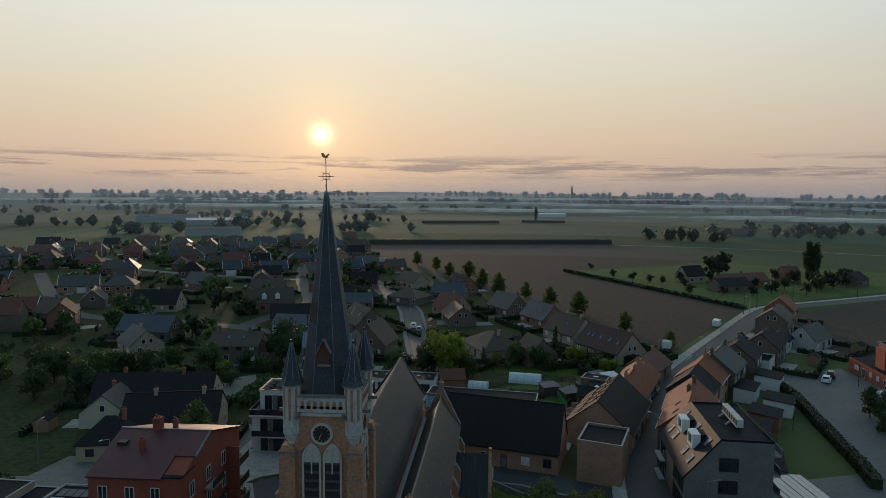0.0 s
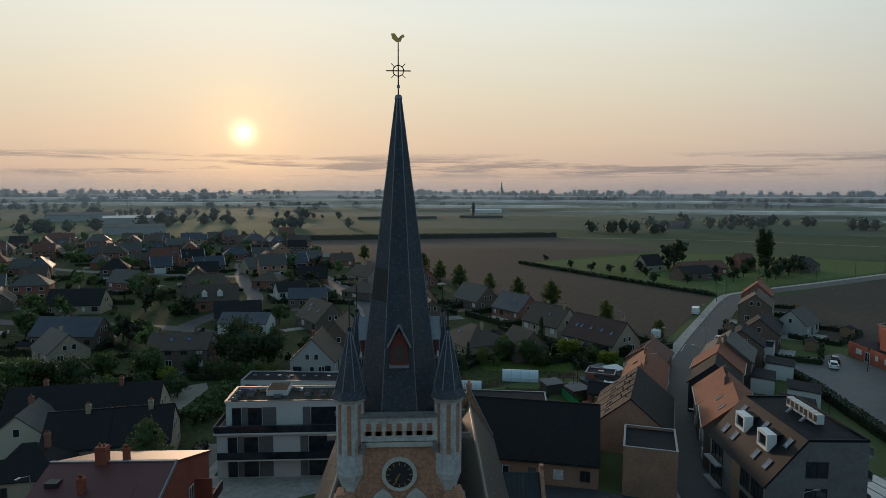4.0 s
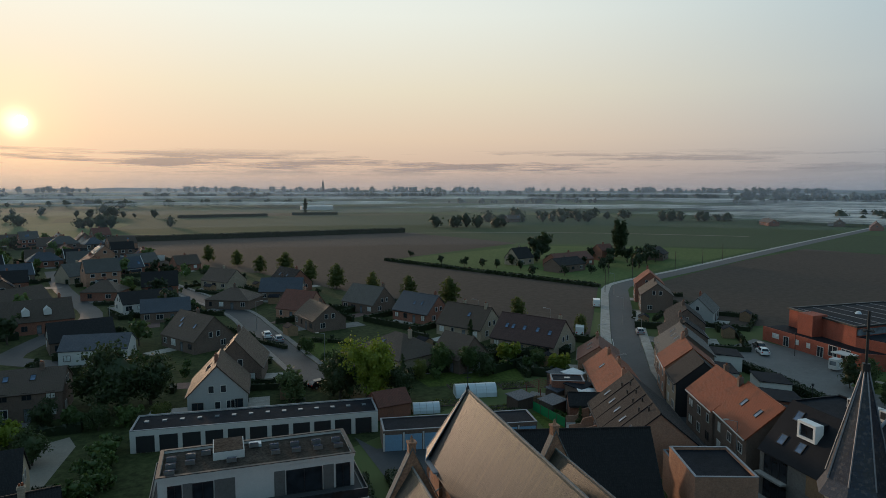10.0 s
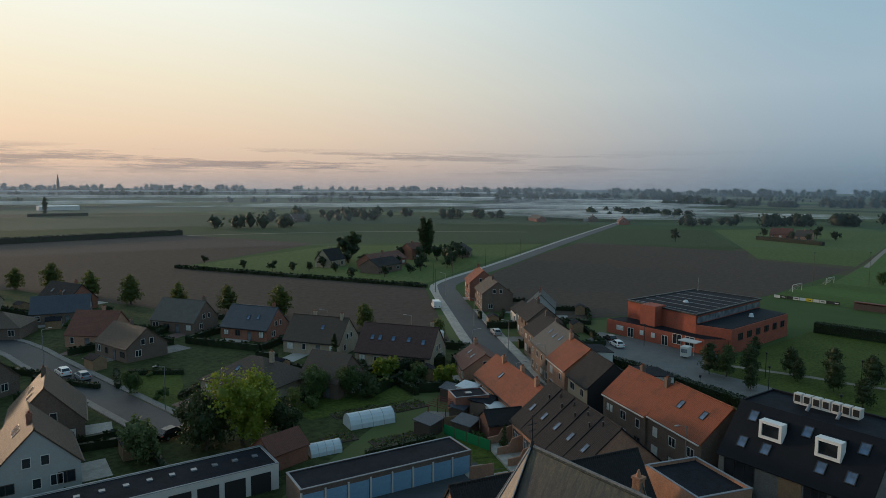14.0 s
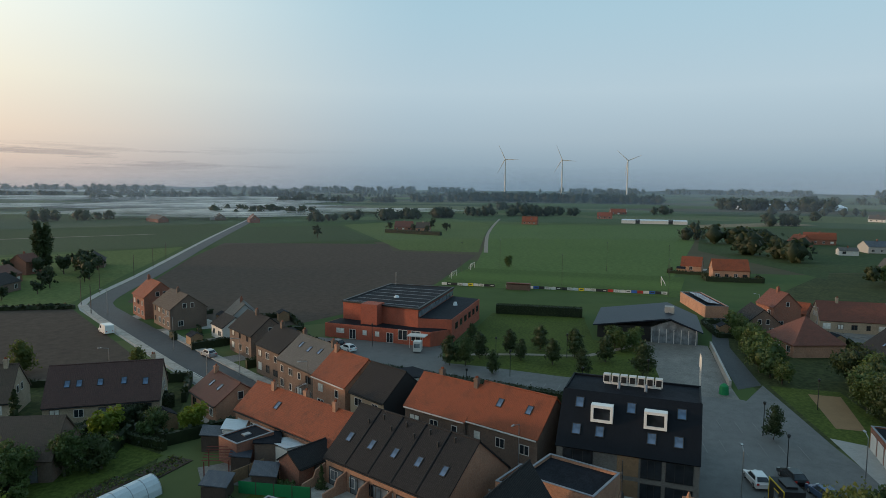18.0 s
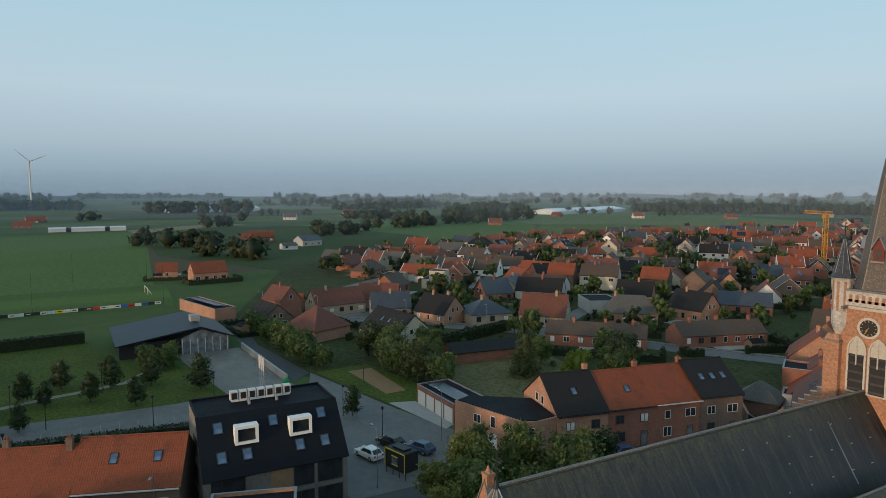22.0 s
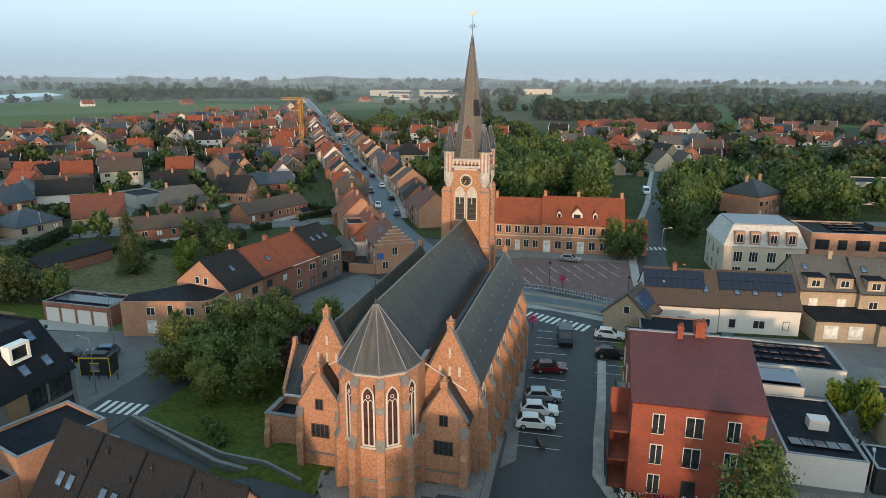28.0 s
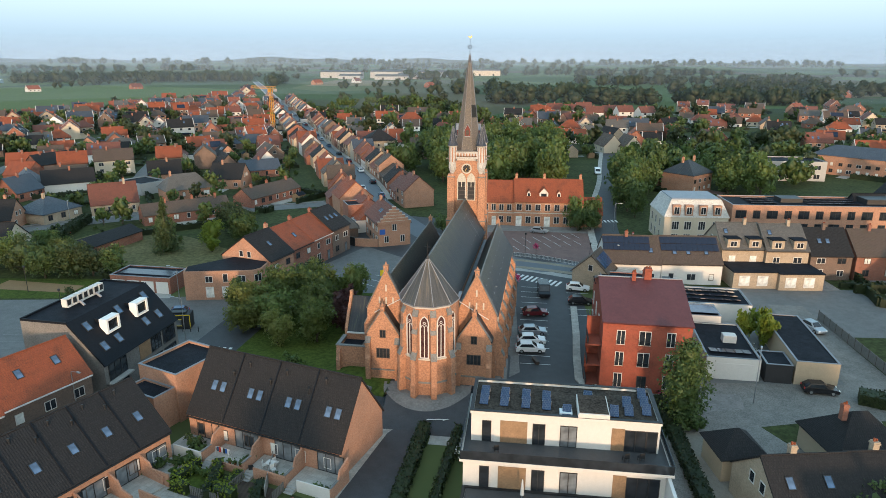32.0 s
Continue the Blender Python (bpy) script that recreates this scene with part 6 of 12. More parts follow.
flat_block(23.6, 89.6, -20, 6.4, 7.8, 5.9, "brick_salmon", "salmon-brick flat-roofed house between two rows", "house", parapet=0.35, category="house")
flat_block(25.2, 94.8, -20, 5.2, 3.0, 4.3, "brick_salmon", "low salmon-brick flat-roofed annex", "annex", parapet=0.3)
house(36.6, 126.4, 66.6, 20.5, 7.6, 3.2, 6.2, "roof_clay", "brick_salmon", NEAR, 2, chim=(-7, -0.5, 6), sky=((3.0, 1, 0.5),))
house(44.0, 143.4, 58, 9.6, 7.6, 2.8, 5.4, "roof_rust", "brick_salmon", NEAR, 2, chim=(3.4,), sky=((-1.5, 1, 0.45), (1.5, 1, 0.45)))
# north-eastern row facing the ploughed field
EDGE = "by the ploughed field"
house(38.4, 160.4, -57, 15.5, 9.6, 2.8, 7.4, "roof_rustbrown", "brick_beige", EDGE, 2, sky=((-5.0, -1, 0.5), (-3.4, -1, 0.5), (-0.6, -1, 0.5), (2.6, -1, 0.5), (5.6, -1, 0.55)), chim=(6.4,))
house(30.8, 178.6, -58, 13.0, 8.8, 2.8, 7.2, "roof_brown", "brick_beige", EDGE, 2, sky=((1.5, -1, 0.45),), chim=(-1.5, 5.0))
house(25.0, 199.0, -60, 12.5, 8.6, 2.8, 7.0, "roof_blue", "brick_red", EDGE, 2, sky=((0, -1, 0.55), (2.5, -1, 0.5)), chim=(5,))
house(14.8, 216.5, -58, 12.5, 8.8, 2.8, 7.2, "roof_grey", "brick_brown", EDGE, 1, chim=(5.6,))
house(-2.0, 264.0, -68, 14.0, 8.8, 2.8, 7.0, "roof_dark", "brick_red", EDGE, 1, chim=(4,), sky=((-3, -1, 0.5), (2, -1, 0.5)))
house(8.5, 160.2, -66, 14.0, 11.5, 2.7, 6.2, "roof_brown", "brick_beige", "with a clipped garden", 2, hip=True, sky=((-1.5, -1, 0.5),), chim=(3,))
house(18.8, 153.2, -66, 8.0, 8.0, 2.8, 6.6, "roof_brown", "brick_brown", "behind hedges", 1, chim=())
# garages
gr = flat_block(5.6, 118.6, -9, 21.4, 5.0, 2.7, "brick_brown", "row of lock-up garages with pale blue doors and a flat roof", "garage_row", parapet=0.12, category="garages")
for i in range(8):
    part("garage_door", Geo().box(-1.15, 1.15, -2.56, -2.5, 0.05, 2.25), "door_blue", gr, at=pose(-9.3 + i * 2.66, 0, 0))
    part("pier", Geo().box(-0.1, 0.1, -2.62, -2.5, 0, 2.5), "white_paint", gr, at=pose(-10.6 + i * 2.66, 0, 0))
gr = flat_block(-20.5, 129.6, -5, 33.0, 6.2, 2.9, "white_paint", "long row of white lock-up garages with black doors", "garage_row", parapet=0.15, category="garages")
for i in range(11):
    part("garage_door", Geo().box(-1.15, 1.15, -3.16, -3.1, 0.05, 2.3), "black_render", gr, at=pose(-14.6 + i * 2.9, 0, 0))
for i in range(14):
    part("roof_light", Geo().box(-0.3, 0.3, -0.3, 0.3, 2.95, 3.1), "glass_pale", gr, at=pose(-15 + i * 2.3, 0.5, 0))

# white apartment building with terraces
flat = thing("apartment_building", -22.2, 100.0, 0, 0, "white flat-roofed apartment building with wide terraces and solar panels", "apartment building")
part("lower_wall", Geo().box(-9.6, 9.2, -5.8, 5.8, 0, 6.0), "white_paint", flat)
part("terrace_floor", Geo().box(-9.9, 9.5, -6.3, 6.3, 5.95, 6.2), "white_paint", flat)
part("terrace_deck", Geo().box(-9.7, 9.3, -6.1, 6.1, 6.2, 6.215), "deck_dark", flat)
part("upper_wall", Geo().box(-9.0, 8.7, -3.4, 3.0, 6.2, 9.2), "white_paint", flat)
part("gravel", Geo().box(-8.8, 8.5, -3.2, 2.8, 9.2, 9.26), "gravel_roof", flat)
part("parapet", Geo().ring(-9.1, 8.8, -3.5, 3.1, 0.25, 9.2, 9.5), "white_paint", flat)
part("coping", Geo().ring(-9.15, 8.85, -3.55, 3.15, 0.35, 9.5, 9.56), "steel_dark", flat)
part("stair_box", Geo().box(-4.3, -1.4, -0.5, 3.15, 9.2, 10.0), "white_paint", flat)
part("stair_roof", Geo().box(-4.2, -1.5, -0.4, 3.0, 10.0, 10.06), "gravel_roof", flat)
for x_, y_, n_ in ((7.6, 0.2, 2), (5.6, 0.3, 2), (3.5, 0.4, 2), (1.5, 0.5, 2), (-0.4, 1.4, 1), (-2.6, -1.6, 1), (-4.9, 0.9, 1), (-6.3, 0.6, 2), (-8.0, 0.3, 3)):
    for k in range(n_):
        pn = part("solar_panel", Geo().slab((-0.42, -0.72, 0.1), (0.42, -0.72, 0.1), (0.42, 0.72, 0.55), (-0.42, 0.72, 0.55), 0.05), "solar_cells", flat, at=pose(x_, y_ - k * 1.55 + 0.6, 9.3, 0, 0, 176))
        part("mount", Geo().box(-0.45, 0.45, 0.4, 0.5, 0, 0.4), "steel", pn)
part("roof_hatch", Geo().box(-0.9, 0.3, 1.6, 2.5, 9.2, 9.55), "film_plastic", flat)
for zz, yy in ((6.2, 3.0), (3.05, 5.8), (0.2, 5.8)):
    for u, w, mt in ((7.2, 0.9, "glass"), (4.6, 2.6, "wood_clad"), (2.2, 1.2, "glass"), (-0.6, 1.6, "glass_pale"), (-5.2, 1.2, "wood_clad"), (-6.8, 2.0, "glass"), (-8.3, 1.0, "glass")):
        if mt == "wood_clad":
            part("wood_panel", Geo().box(u - w / 2, u + w / 2, yy, yy + 0.05, zz + 0.05, zz + 2.4), mt, flat)
        else:
            window(flat, face(180, yy, -u, zz), w, 2.3, frame_mat="steel_dark", pane_mat=mt)
for zz, yy in ((6.2, 3.4), (3.1, 5.8), (0.2, 5.8)):
    for u, w in ((-7.6, 1.2), (-5.2, 1.8), (3.9, 3.4), (7.6, 1.4)):
        window(flat, face(0, yy, u, zz), w, 2.4, frame_mat="steel_dark")
    for u, w in ((-6.5, 0.8), (-3.3, 1.8), (1.6, 1.0), (6.2, 1.0)):
        part("wood_panel", Geo().box(u - w / 2, u + w / 2, -yy - 0.05, -yy, zz, zz + 2.45), "wood_grey", flat)
part("balcony", Geo().box(-9.2, 9.2, -7.2, -5.8, 2.85, 3.05), "white_paint", flat)
part("railing", Geo().box(-9.2, 9.2, -7.22, -7.17, 3.05, 4.0), "glass", flat)
part("railing", Geo().box(-9.8, 9.4, -6.25, -6.2, 6.2, 7.1), "glass", flat)
part("railing", Geo().ring(-9.85, 9.45, -6.2, 6.25, 0.05, 6.2, 7.1), "glass", flat)
part("ground_floor", Geo().box(-9.6, 9.2, 5.8, 11.6, 0, 2.85), "white_paint", flat)
part("deck", Geo().box(-9.3, 8.9, 5.8, 11.3, 2.85, 2.92), "deck_dark", flat, "dark tiled roof terrace")
part("deck_gravel", Geo().box(-6.5, -0.5, 8.2, 11.2, 2.92, 2.99), "gravel_roof", flat)
part("deck_coping", Geo().ring(-9.65, 9.25, 5.75, 11.65, 0.3, 2.86, 3.08), "steel_dark", flat)
part("deck_railing", Geo().box(-9.6, 9.2, 11.5, 11.55, 3.08, 3.95), "glass_pale", flat)
for u in (-6, -2, 2, 6):
    window(flat, face(180, 11.6, u, 0.3), 2.4, 2.1, frame_mat="steel_dark")
part("side_wall", Geo().box(-9.6, -9.3, 5.8, 11.2, 0, 5.9), "white_paint", flat)

# red apartment building
red = thing("apartment_building", -34.0, 71.1, 0, -1, "three-storey red-brick apartment building with a dark red gabled roof", "apartment building")
part("wall", Geo().across([(-8.5, 0), (8.5, 0), (8.5, 9.7), (-0.9, 12.5), (-8.5, 9.9)], "x", -5.5, 5.5), "brick_orange", red)
g = Geo().slab((5.65, 8.8, 9.75), (-5.65, 8.8, 9.75), (-5.65, -0.9, 12.75), (5.65, -0.9, 12.75), 0.2)
part("roof", g, "roof_red_sheet", red)
g = Geo().slab((-5.65, -8.8, 9.95), (3.2, -8.8, 9.95), (3.2, -0.9, 12.75), (-5.65, -0.9, 12.75), 0.2).slab((3.2, -5.2, 11.2), (5.65, -5.2, 11.2), (5.65, -0.9, 12.75), (3.2, -0.9, 12.75), 0.2)
part("roof", g, "roof_red_sheet", red)
part("ridge", Geo().box(-5.7, 5.7, -1.05, -0.75, 12.72, 12.82), "lead", red)
part("verge", Geo().slab((5.62, -5.2, 11.28), (5.74, -5.2, 11.28), (5.74, -0.9, 12.83), (5.62, -0.9, 12.83), 0.3), "lead", red)
part("corner_roof", Geo().box(3.2, 5.6, -8.6, -5.2, 10.0, 10.1), "roof_felt", red)
for x_, y_, z1, s_ in ((-1.0, -0.9, 14.2, 0.95), (0.9, -0.3, 13.8, 0.5), (-1.2, -4.4, 12.8, 0.55)):
    chimney(red, x_, y_, 11.0, z1, "brick_orange", s_)
part("roof_hatch", Geo().box(-4.6, -3.5, -4.0, -3.0, 11.3, 12.1), "steel_dark", red)
for z0 in (0.3, 3.3, 6.3):
    for u, w in ((3.2, 1.1), (0.2, 1.5), (-3.0, 1.1)):
        if z0 < 1 and u == 0.2:
            window(red, face(180, 8.5, -u, 0.1), 1.2, 2.3, frame_mat="steel_dark", pane_mat="glass", name="door")
            continue
        window(red, face(180, 8.5, -u, z0 + 0.4), w, 2.0, frame_mat="white_paint")
        part("rail", Geo().ring(u - w / 2, u + w / 2, 0.5, 1.0, 0.04, 0, 0.04).moved(pose(0, 8.62, z0, 90, 0, 0)), "steel_dark", red)
    for u in (-6.0, -1.5, 3.0):
        window(red, face(90, 5.5, u, z0 + 0.4), 1.2, 1.8, frame_mat="white_paint")
        window(red, face(-90, 5.5, u, z0 + 0.4), 1.2, 1.8, frame_mat="white_paint")
    for u in (-3.8, -0.6, 2.4):
        window(red, face(0, 8.5, u, z0 + 0.6), 1.1, 1.9, frame_mat="white_paint")
for i in range(3):
    part("balcony", Geo().box(5.5, 7.2, 4.2, 7.6, 2.9 * i + 0.1, 2.9 * i + 0.3), "brick_orange", red)
    part("balcony_wall", Geo().box(5.5, 7.2, 4.05, 4.2, 2.9 * i + 0.1, 2.9 * i + 2.9), "brick_orange", red)
    part("railing", Geo().box(7.12, 7.2, 4.2, 7.6, 2.9 * i + 0.3, 2.9 * i + 1.2), "steel_dark", red)
    part("balcony", Geo().box(5.5, 6.6, -2.6, 0.6, 2.9 * i + 0.1, 2.9 * i + 0.3), "concrete", red)
    part("railing", Geo().box(6.52, 6.6, -2.6, 0.6, 2.9 * i + 0.3, 2.9 * i + 1.2), "steel_dark", red)

# corner house, terrace and garages south-west of the church
corner = thing("house", 33.4, 49.4, 0, 0, "salmon-brick corner house with a flat-roofed wing", "house")
part("wing", Geo().solid([(-4.5, -0.9), (3.0, -3.0), (9.0, 4.0), (8.2, 6.8), (-3.6, 4.2), (-4.6, 2.6)], 0, 5.4), "brick_salmon", corner)
part("wing_roof", Geo().solid([(-4.2, -0.8), (3.0, -2.8), (8.8, 4.0), (8.0, 6.5), (-3.4, 3.9), (-4.3, 2.5)], 5.4, 5.5), "roof_felt", corner)
# pale ground-floor panes: the sky's reflection is put into their colour, no blinds
for u, z0, w, h_ in ((-1.6, 0.5, 1.5, 2.0), (1.2, 0.5, 1.5, 2.0), (4.0, 0.5, 1.4, 2.0), (-1.6, 3.3, 1.3, 1.2), (1.2, 3.3, 0.9, 1.6), (4.0, 3.3, 1.3, 1.2)):
    t_ = (u + 3.6) / 11.8
    window(corner, pose(-3.6 + 11.8 * t_, 4.2 + 2.6 * t_, z0, 0, 0, 180 + 12.4), w, h_, pane_mat="glass_blind" if z0 < 1 else "glass")
window(corner, pose(-4.15, 3.5, 3.2, 0, 0, 238), 1.5, 1.4)
window(corner, pose(-4.15, 3.5, 0.1, 0, 0, 238), 1.3, 2.2, pane_mat="glass_pale", name="door")
house(33.0, 43.6, -105, 7.4, 11.0, 5.6, 9.6, "roof_dark", "brick_salmon", "in a terrace by the church", 2, sky=((0, -1, 0.5),), chim=(3.2,), wins="fb")
house(31.1, 36.2, -105, 7.6, 10.4, 5.6, 9.3, "roof_clay", "brick_red", "in a terrace by the church", 2, sky=((0.5, -1, 0.55),), chim=(3.6,), ends=False)
house(29.2, 29.0, -105, 7.4, 10.4, 5.7, 9.4, "roof_clay", "brick_red", "in a terrace by the church", 2, chim=(3.6,), ends=False, trim=True)
house(27.3, 22.2, -106, 7.0, 10.6, 6.0, 9.8, "roof_dark", "brick_brown", "in a terrace by the church", 2, sky=((-1.6, -1, 0.5), (0.2, -1, 0.5), (2, -1, 0.5)), chim=())
gr = flat_block(51.8, 50.4, -2, 12.0, 6.0, 2.9, "brick_red", "brick garage block with four white doors", "garage_row", parapet=0.2, category="garages")
for i in range(4):
    part("garage_door", Geo().box(-1.2, 1.2, 3.0, 3.06, 0.05, 2.3), "white_paint", gr, at=pose(-4.4 + i * 2.9, 0, 0))
part("solar_panel", Geo().box(-5.5, 5.0, -1.2, 1.6, 3.0, 3.12), "solar", gr)
sheet("garage_apron", [(46, 53.5), (58.5, 53.2), (60, 57.4), (45, 55.6)], 0.075, "concrete", "pale concrete apron before the garages", "apron")

# town hall and inn on the square
pres = thing("town_house", -9.2, -10.5, 0, 2, "two-storey orange-brick house with a clay roof on the square", "house")
part("wall", Geo().across([(-4.6, 0), (4.6, 0), (4.6, 6.3), (0, 11.0), (-4.6, 6.3)], "x", -6.0, 5.0), "brick_church", pres)
part("roof", gable_roof(11.2, 9.2, 6.3, 11.0).moved(pose(-0.5, 0, 0)), "roof_clay", pres)
chimney(pres, 4.6, 0, 10.6, 12.4, "brick_church")
for z0, hh in ((0.9, 1.7), (4.0, 1.7)):
    for i in range(5):
        if z0 < 1 and i == 2:
            window(pres, face(180, 4.6, 4.2 - 2 * i + 0.5 - 0.2, 0.1), 1.1, 2.4, frame_mat="white_paint", pane_mat="glass_blind", name="door")
        else:
            window(pres, face(180, 4.6, 4.4 - 2 * i, z0), 1.2, hh, frame_mat="white_paint")
part("string_course", Geo().box(-6.05, 5.05, 4.6, 4.7, 3.3, 3.5), "stone_trim", pres)
inn = thing("town_house", -23.5, -10.8, 0, 2, "long orange-brick inn with three white dormers on the square", "inn")
part("wall", Geo().across([(-4.8, 0), (4.8, 0), (4.8, 6.6), (0, 11.6), (-4.8, 6.6)], "x", -8.8, 8.6), "brick_church", inn)
part("roof", gable_roof(17.4, 9.6, 6.6, 11.6), "roof_clay", inn)
for u in (-8.2, 1.0, 8.2):
    chimney(inn, u, -0.2, 11.0, 12.8, "brick_church")
for u, w in ((5.0, 0.9), (1.2, 2.2), (-2.6, 0.9)):
    dm = part("dormer", Geo().across([(u - w / 2, 7.2), (u + w / 2, 7.2), (u + w / 2, 8.6), (u, 8.6 + w * 0.55), (u - w / 2, 8.6)], "y", 1.0, 3.8), "white_paint", inn, "white wooden dormer")
    part("pane", Geo().box(u - w * 0.32, u + w * 0.32, 3.8, 3.84, 7.5, 8.5), "glass", dm)
    part("dormer_roof", Geo().slab((u + w * 0.62, 4.05, 8.4), (u, 4.05, 8.75 + w * 0.6), (u, 0.6, 8.75 + w * 0.6), (u + w * 0.62, 0.6, 8.4), -0.08).slab((u, 4.05, 8.75 + w * 0.6), (u - w * 0.62, 4.05, 8.4), (u - w * 0.62, 0.6, 8.4), (u, 0.6, 8.75 + w * 0.6), -0.08), "roof_clay", dm)
for z0, hh in ((0.9, 1.8), (4.2, 1.7)):
    for i in range(7):
        u = 7.4 - i * 2.4
        if z0 < 1 and i in (0, 3):
            window(inn, face(180, 4.8, -u, 0.1), 1.5, 2.6, frame_mat="white_paint", pane_mat="glass_blind", name="door")
        else:
            window(inn, face(180, 4.8, -u, z0), 1.4, hh, frame_mat="white_paint")
part("string_course", Geo().box(-8.85, 8.65, 4.8, 4.9, 3.5, 3.7), "stone_trim", inn)
house(-1.5, -6.0, 92, 8.0, 6.0, 4.6, 8.0, "roof_clay", "brick_church", "on the square", 2, chim=(), wins="fr", ends=False, hip=True, inset=2.0)
house(-34.5, -11.0, 2, 5.6, 8.0, 3.4, 7.0, "roof_clay", "brick_church", "beside the inn", 1, chim=())

# buildings north of the church
e1 = "with solar panels"
s1 = house(-38.6, 30.6, 2, 10.6, 10.4, 4.2, 8.2, "roof_brown", "white_paint", e1, 2, chim=(0.8,), sky=((-3.6, 1, 0.55),))
s2 = house(-49.6, 29.6, 4, 11.4, 10.4, 4.2, 8.2, "roof_brown", "white_paint", e1, 2, chim=(), sky=((-3, 1, 0.6), (0.4, 1, 0.6), (3, 1, 0.6)))
for hs, cols in ((s1, range(-5, 4)), (s2, range(-5, 6))):
    a = math.degrees(math.atan2(4.0, 5.2))
    for c_ in cols:
        for r_ in (0.2, 0.46):
            part("solar_panel", Geo().box(-0.48, 0.48, -0.8, 0.8, 0, 0.05), "solar", hs, at=pose(-c_ * 1.0, 5.2 * r_, 8.2 - 4.0 * r_ + 0.24, a, 0, 180))
s3 = house(-31.5, 37.2, 70, 6.5, 6.8, 3.4, 6.6, "roof_brown", "brick_beige", e1, 2, chim=(), sky=())
for i in range(5):
    a = math.degrees(math.atan2(3.2, 3.4))
    part("solar_panel", Geo().box(-0.5, 0.5, -1.3, 1.3, 0, 0.06), "solar_blue", s3, at=pose(-2.2 + i * 1.1, 1.7, 5.2, a, 0, 180))
for hx in (-60.2, -68.5):
    hh = house(hx, 24.2, 6, 8.2, 10.0, 6.0, 10.0, "roof_grey", "brick_beige", "with flat-roofed dormers", 2, chim=(-1.5,), sky=((2.6, 1, 0.35),))
    for u in (-2.2, 2.0):
        dm = part("dormer", Geo().box(u - 1.2, u + 1.2, 2.0, 4.9, 5.8, 7.9), "brick_beige", hh, "beige flat-topped dormer")
        part("dormer_roof", Geo().box(u - 1.35, u + 1.35, 1.6, 5.1, 7.9, 8.05), "roof_felt", dm)
        window(dm, face(180, 4.9, -u, 6.4), 1.3, 1.1)
    part("rear_wing", Geo().box(-4.1, 4.1, 5.0, 11.5, 0, 3.2), "brick_beige", hh)
    part("wing_roof", Geo().box(-4.2, 4.2, 5.0, 11.7, 3.2, 3.4), "roof_felt", hh)
    for u in (-2, 1.4):
        window(hh, face(180, 11.5, u, 0.6), 2.0, 2.0, pane_mat="glass_blind")
house(-77.0, 23.5, 6, 8.0, 10.0, 5.0, 9.4, "roof_dark", "brick_brown", "north of the church", 1, sky=((0, 1, 0.5), (1.6, 1, 0.5)))
house(-86.0, 22.5, 6, 8.4, 10.0, 5.0, 9.2, "roof_brown", "brick_red", "north of the church", 1)
house(-95.0, 22.0, 6, 8.4, 9.4, 5.0, 9.0, "roof_clay", "brick_red", "north of the church", 1)
house(-92.0, 36.0, 80, 9.0, 8.0, 3.2, 7.2, "roof_brown", "brick_salmon", "north of the church", 1)
# flat-roofed workshops behind the red building
wk = flat_block(-46.8, 68.0, -2, 7.0, 12.4, 3.0, "white_paint", "white flat-roofed workshop with solar panels and a garage door", "workshop", parapet=0.2)
part("garage_door", Geo().box(-2.6, 2.2, 6.2, 6.26, 0.05, 2.4), "white_paint", wk)
for i in range(5):
    part("solar_panel", Geo().slab((-0.5, -0.8, 0.1), (0.5, -0.8, 0.1), (0.5, 0.8, 0.3), (-0.5, 0.8, 0.3), 0.05), "solar", wk, at=pose(-2.2 + i * 1.1, 3.8, 3.05))
part("air_unit", Geo().box(-1.6, 0.2, -0.6, 0.8, 3.05, 4.1), "white_paint", wk)
wk = flat_block(-45.6, 59.4, -2, 5.0, 5.0, 4.2, "white_paint", "white flat-roofed annex with solar panels", "annex", parapet=0.15)
part("solar_panel", Geo().slab((-2.2, -2.2, 0.1), (2.2, -2.2, 0.1), (2.2, 2.2, 0.5), (-2.2, 2.2, 0.5), 0.06), "solar_blue", wk, at=pose(0, 0, 4.25))
wk = flat_block(-48.5, 50.5, -2, 13.0, 8.0, 3.4, "white_paint", "low white flat-roofed shop wing with many solar panels", "shop_wing", parapet=0.25)
for i in range(7):
    for j in range(3):
        part("solar_panel", Geo().slab((-0.55, -0.6, 0.1), (0.55, -0.6, 0.1), (0.55, 0.6, 0.3), (-0.55, 0.6, 0.3), 0.05), "solar", wk, at=pose(-4.6 + i * 1.3, -2.4 + j * 2.0, 3.45))
flat_block(-36.5, 43.0, -2, 9.0, 6.0, 3.4, "brick_red", "low brick wing behind the shops", "annex", parapet=0.2)
wk = flat_block(-57.6, 66.0, -3, 5.4, 17.2, 3.3, "beige_render", "long beige flat-roofed garage with dark roofing felt", "garage", parapet=0.1)
flat_block(-52.6, 72.2, -3, 3.4, 4.4, 2.6, "black_render", "black-clad flat-roofed shed in a yard", "shed", parapet=0.1)
# houses by the lane in the east
e9 = "by the eastern lane"
house(-44.2, 102.6, -169, 8.0, 9.0, 3.4, 7.0, "roof_dark", "brick_beige", e9, 2, sky=((-2.2, -1, 0.45), (1.4, -1, 0.45)), chim=(-1.0,))
house(-52.0, 101.0, -170, 8.0, 9.0, 3.4, 7.0, "roof_dark", "brick_beige", e9, 2, sky=((0, -1, 0.45),), chim=(-1.0,))
house(-40.8, 95.0, 10, 4.6, 4.6, 2.8, 4.9, "roof_dark", "beige_render", e9, 2, hip=True, chim=(), wins="")
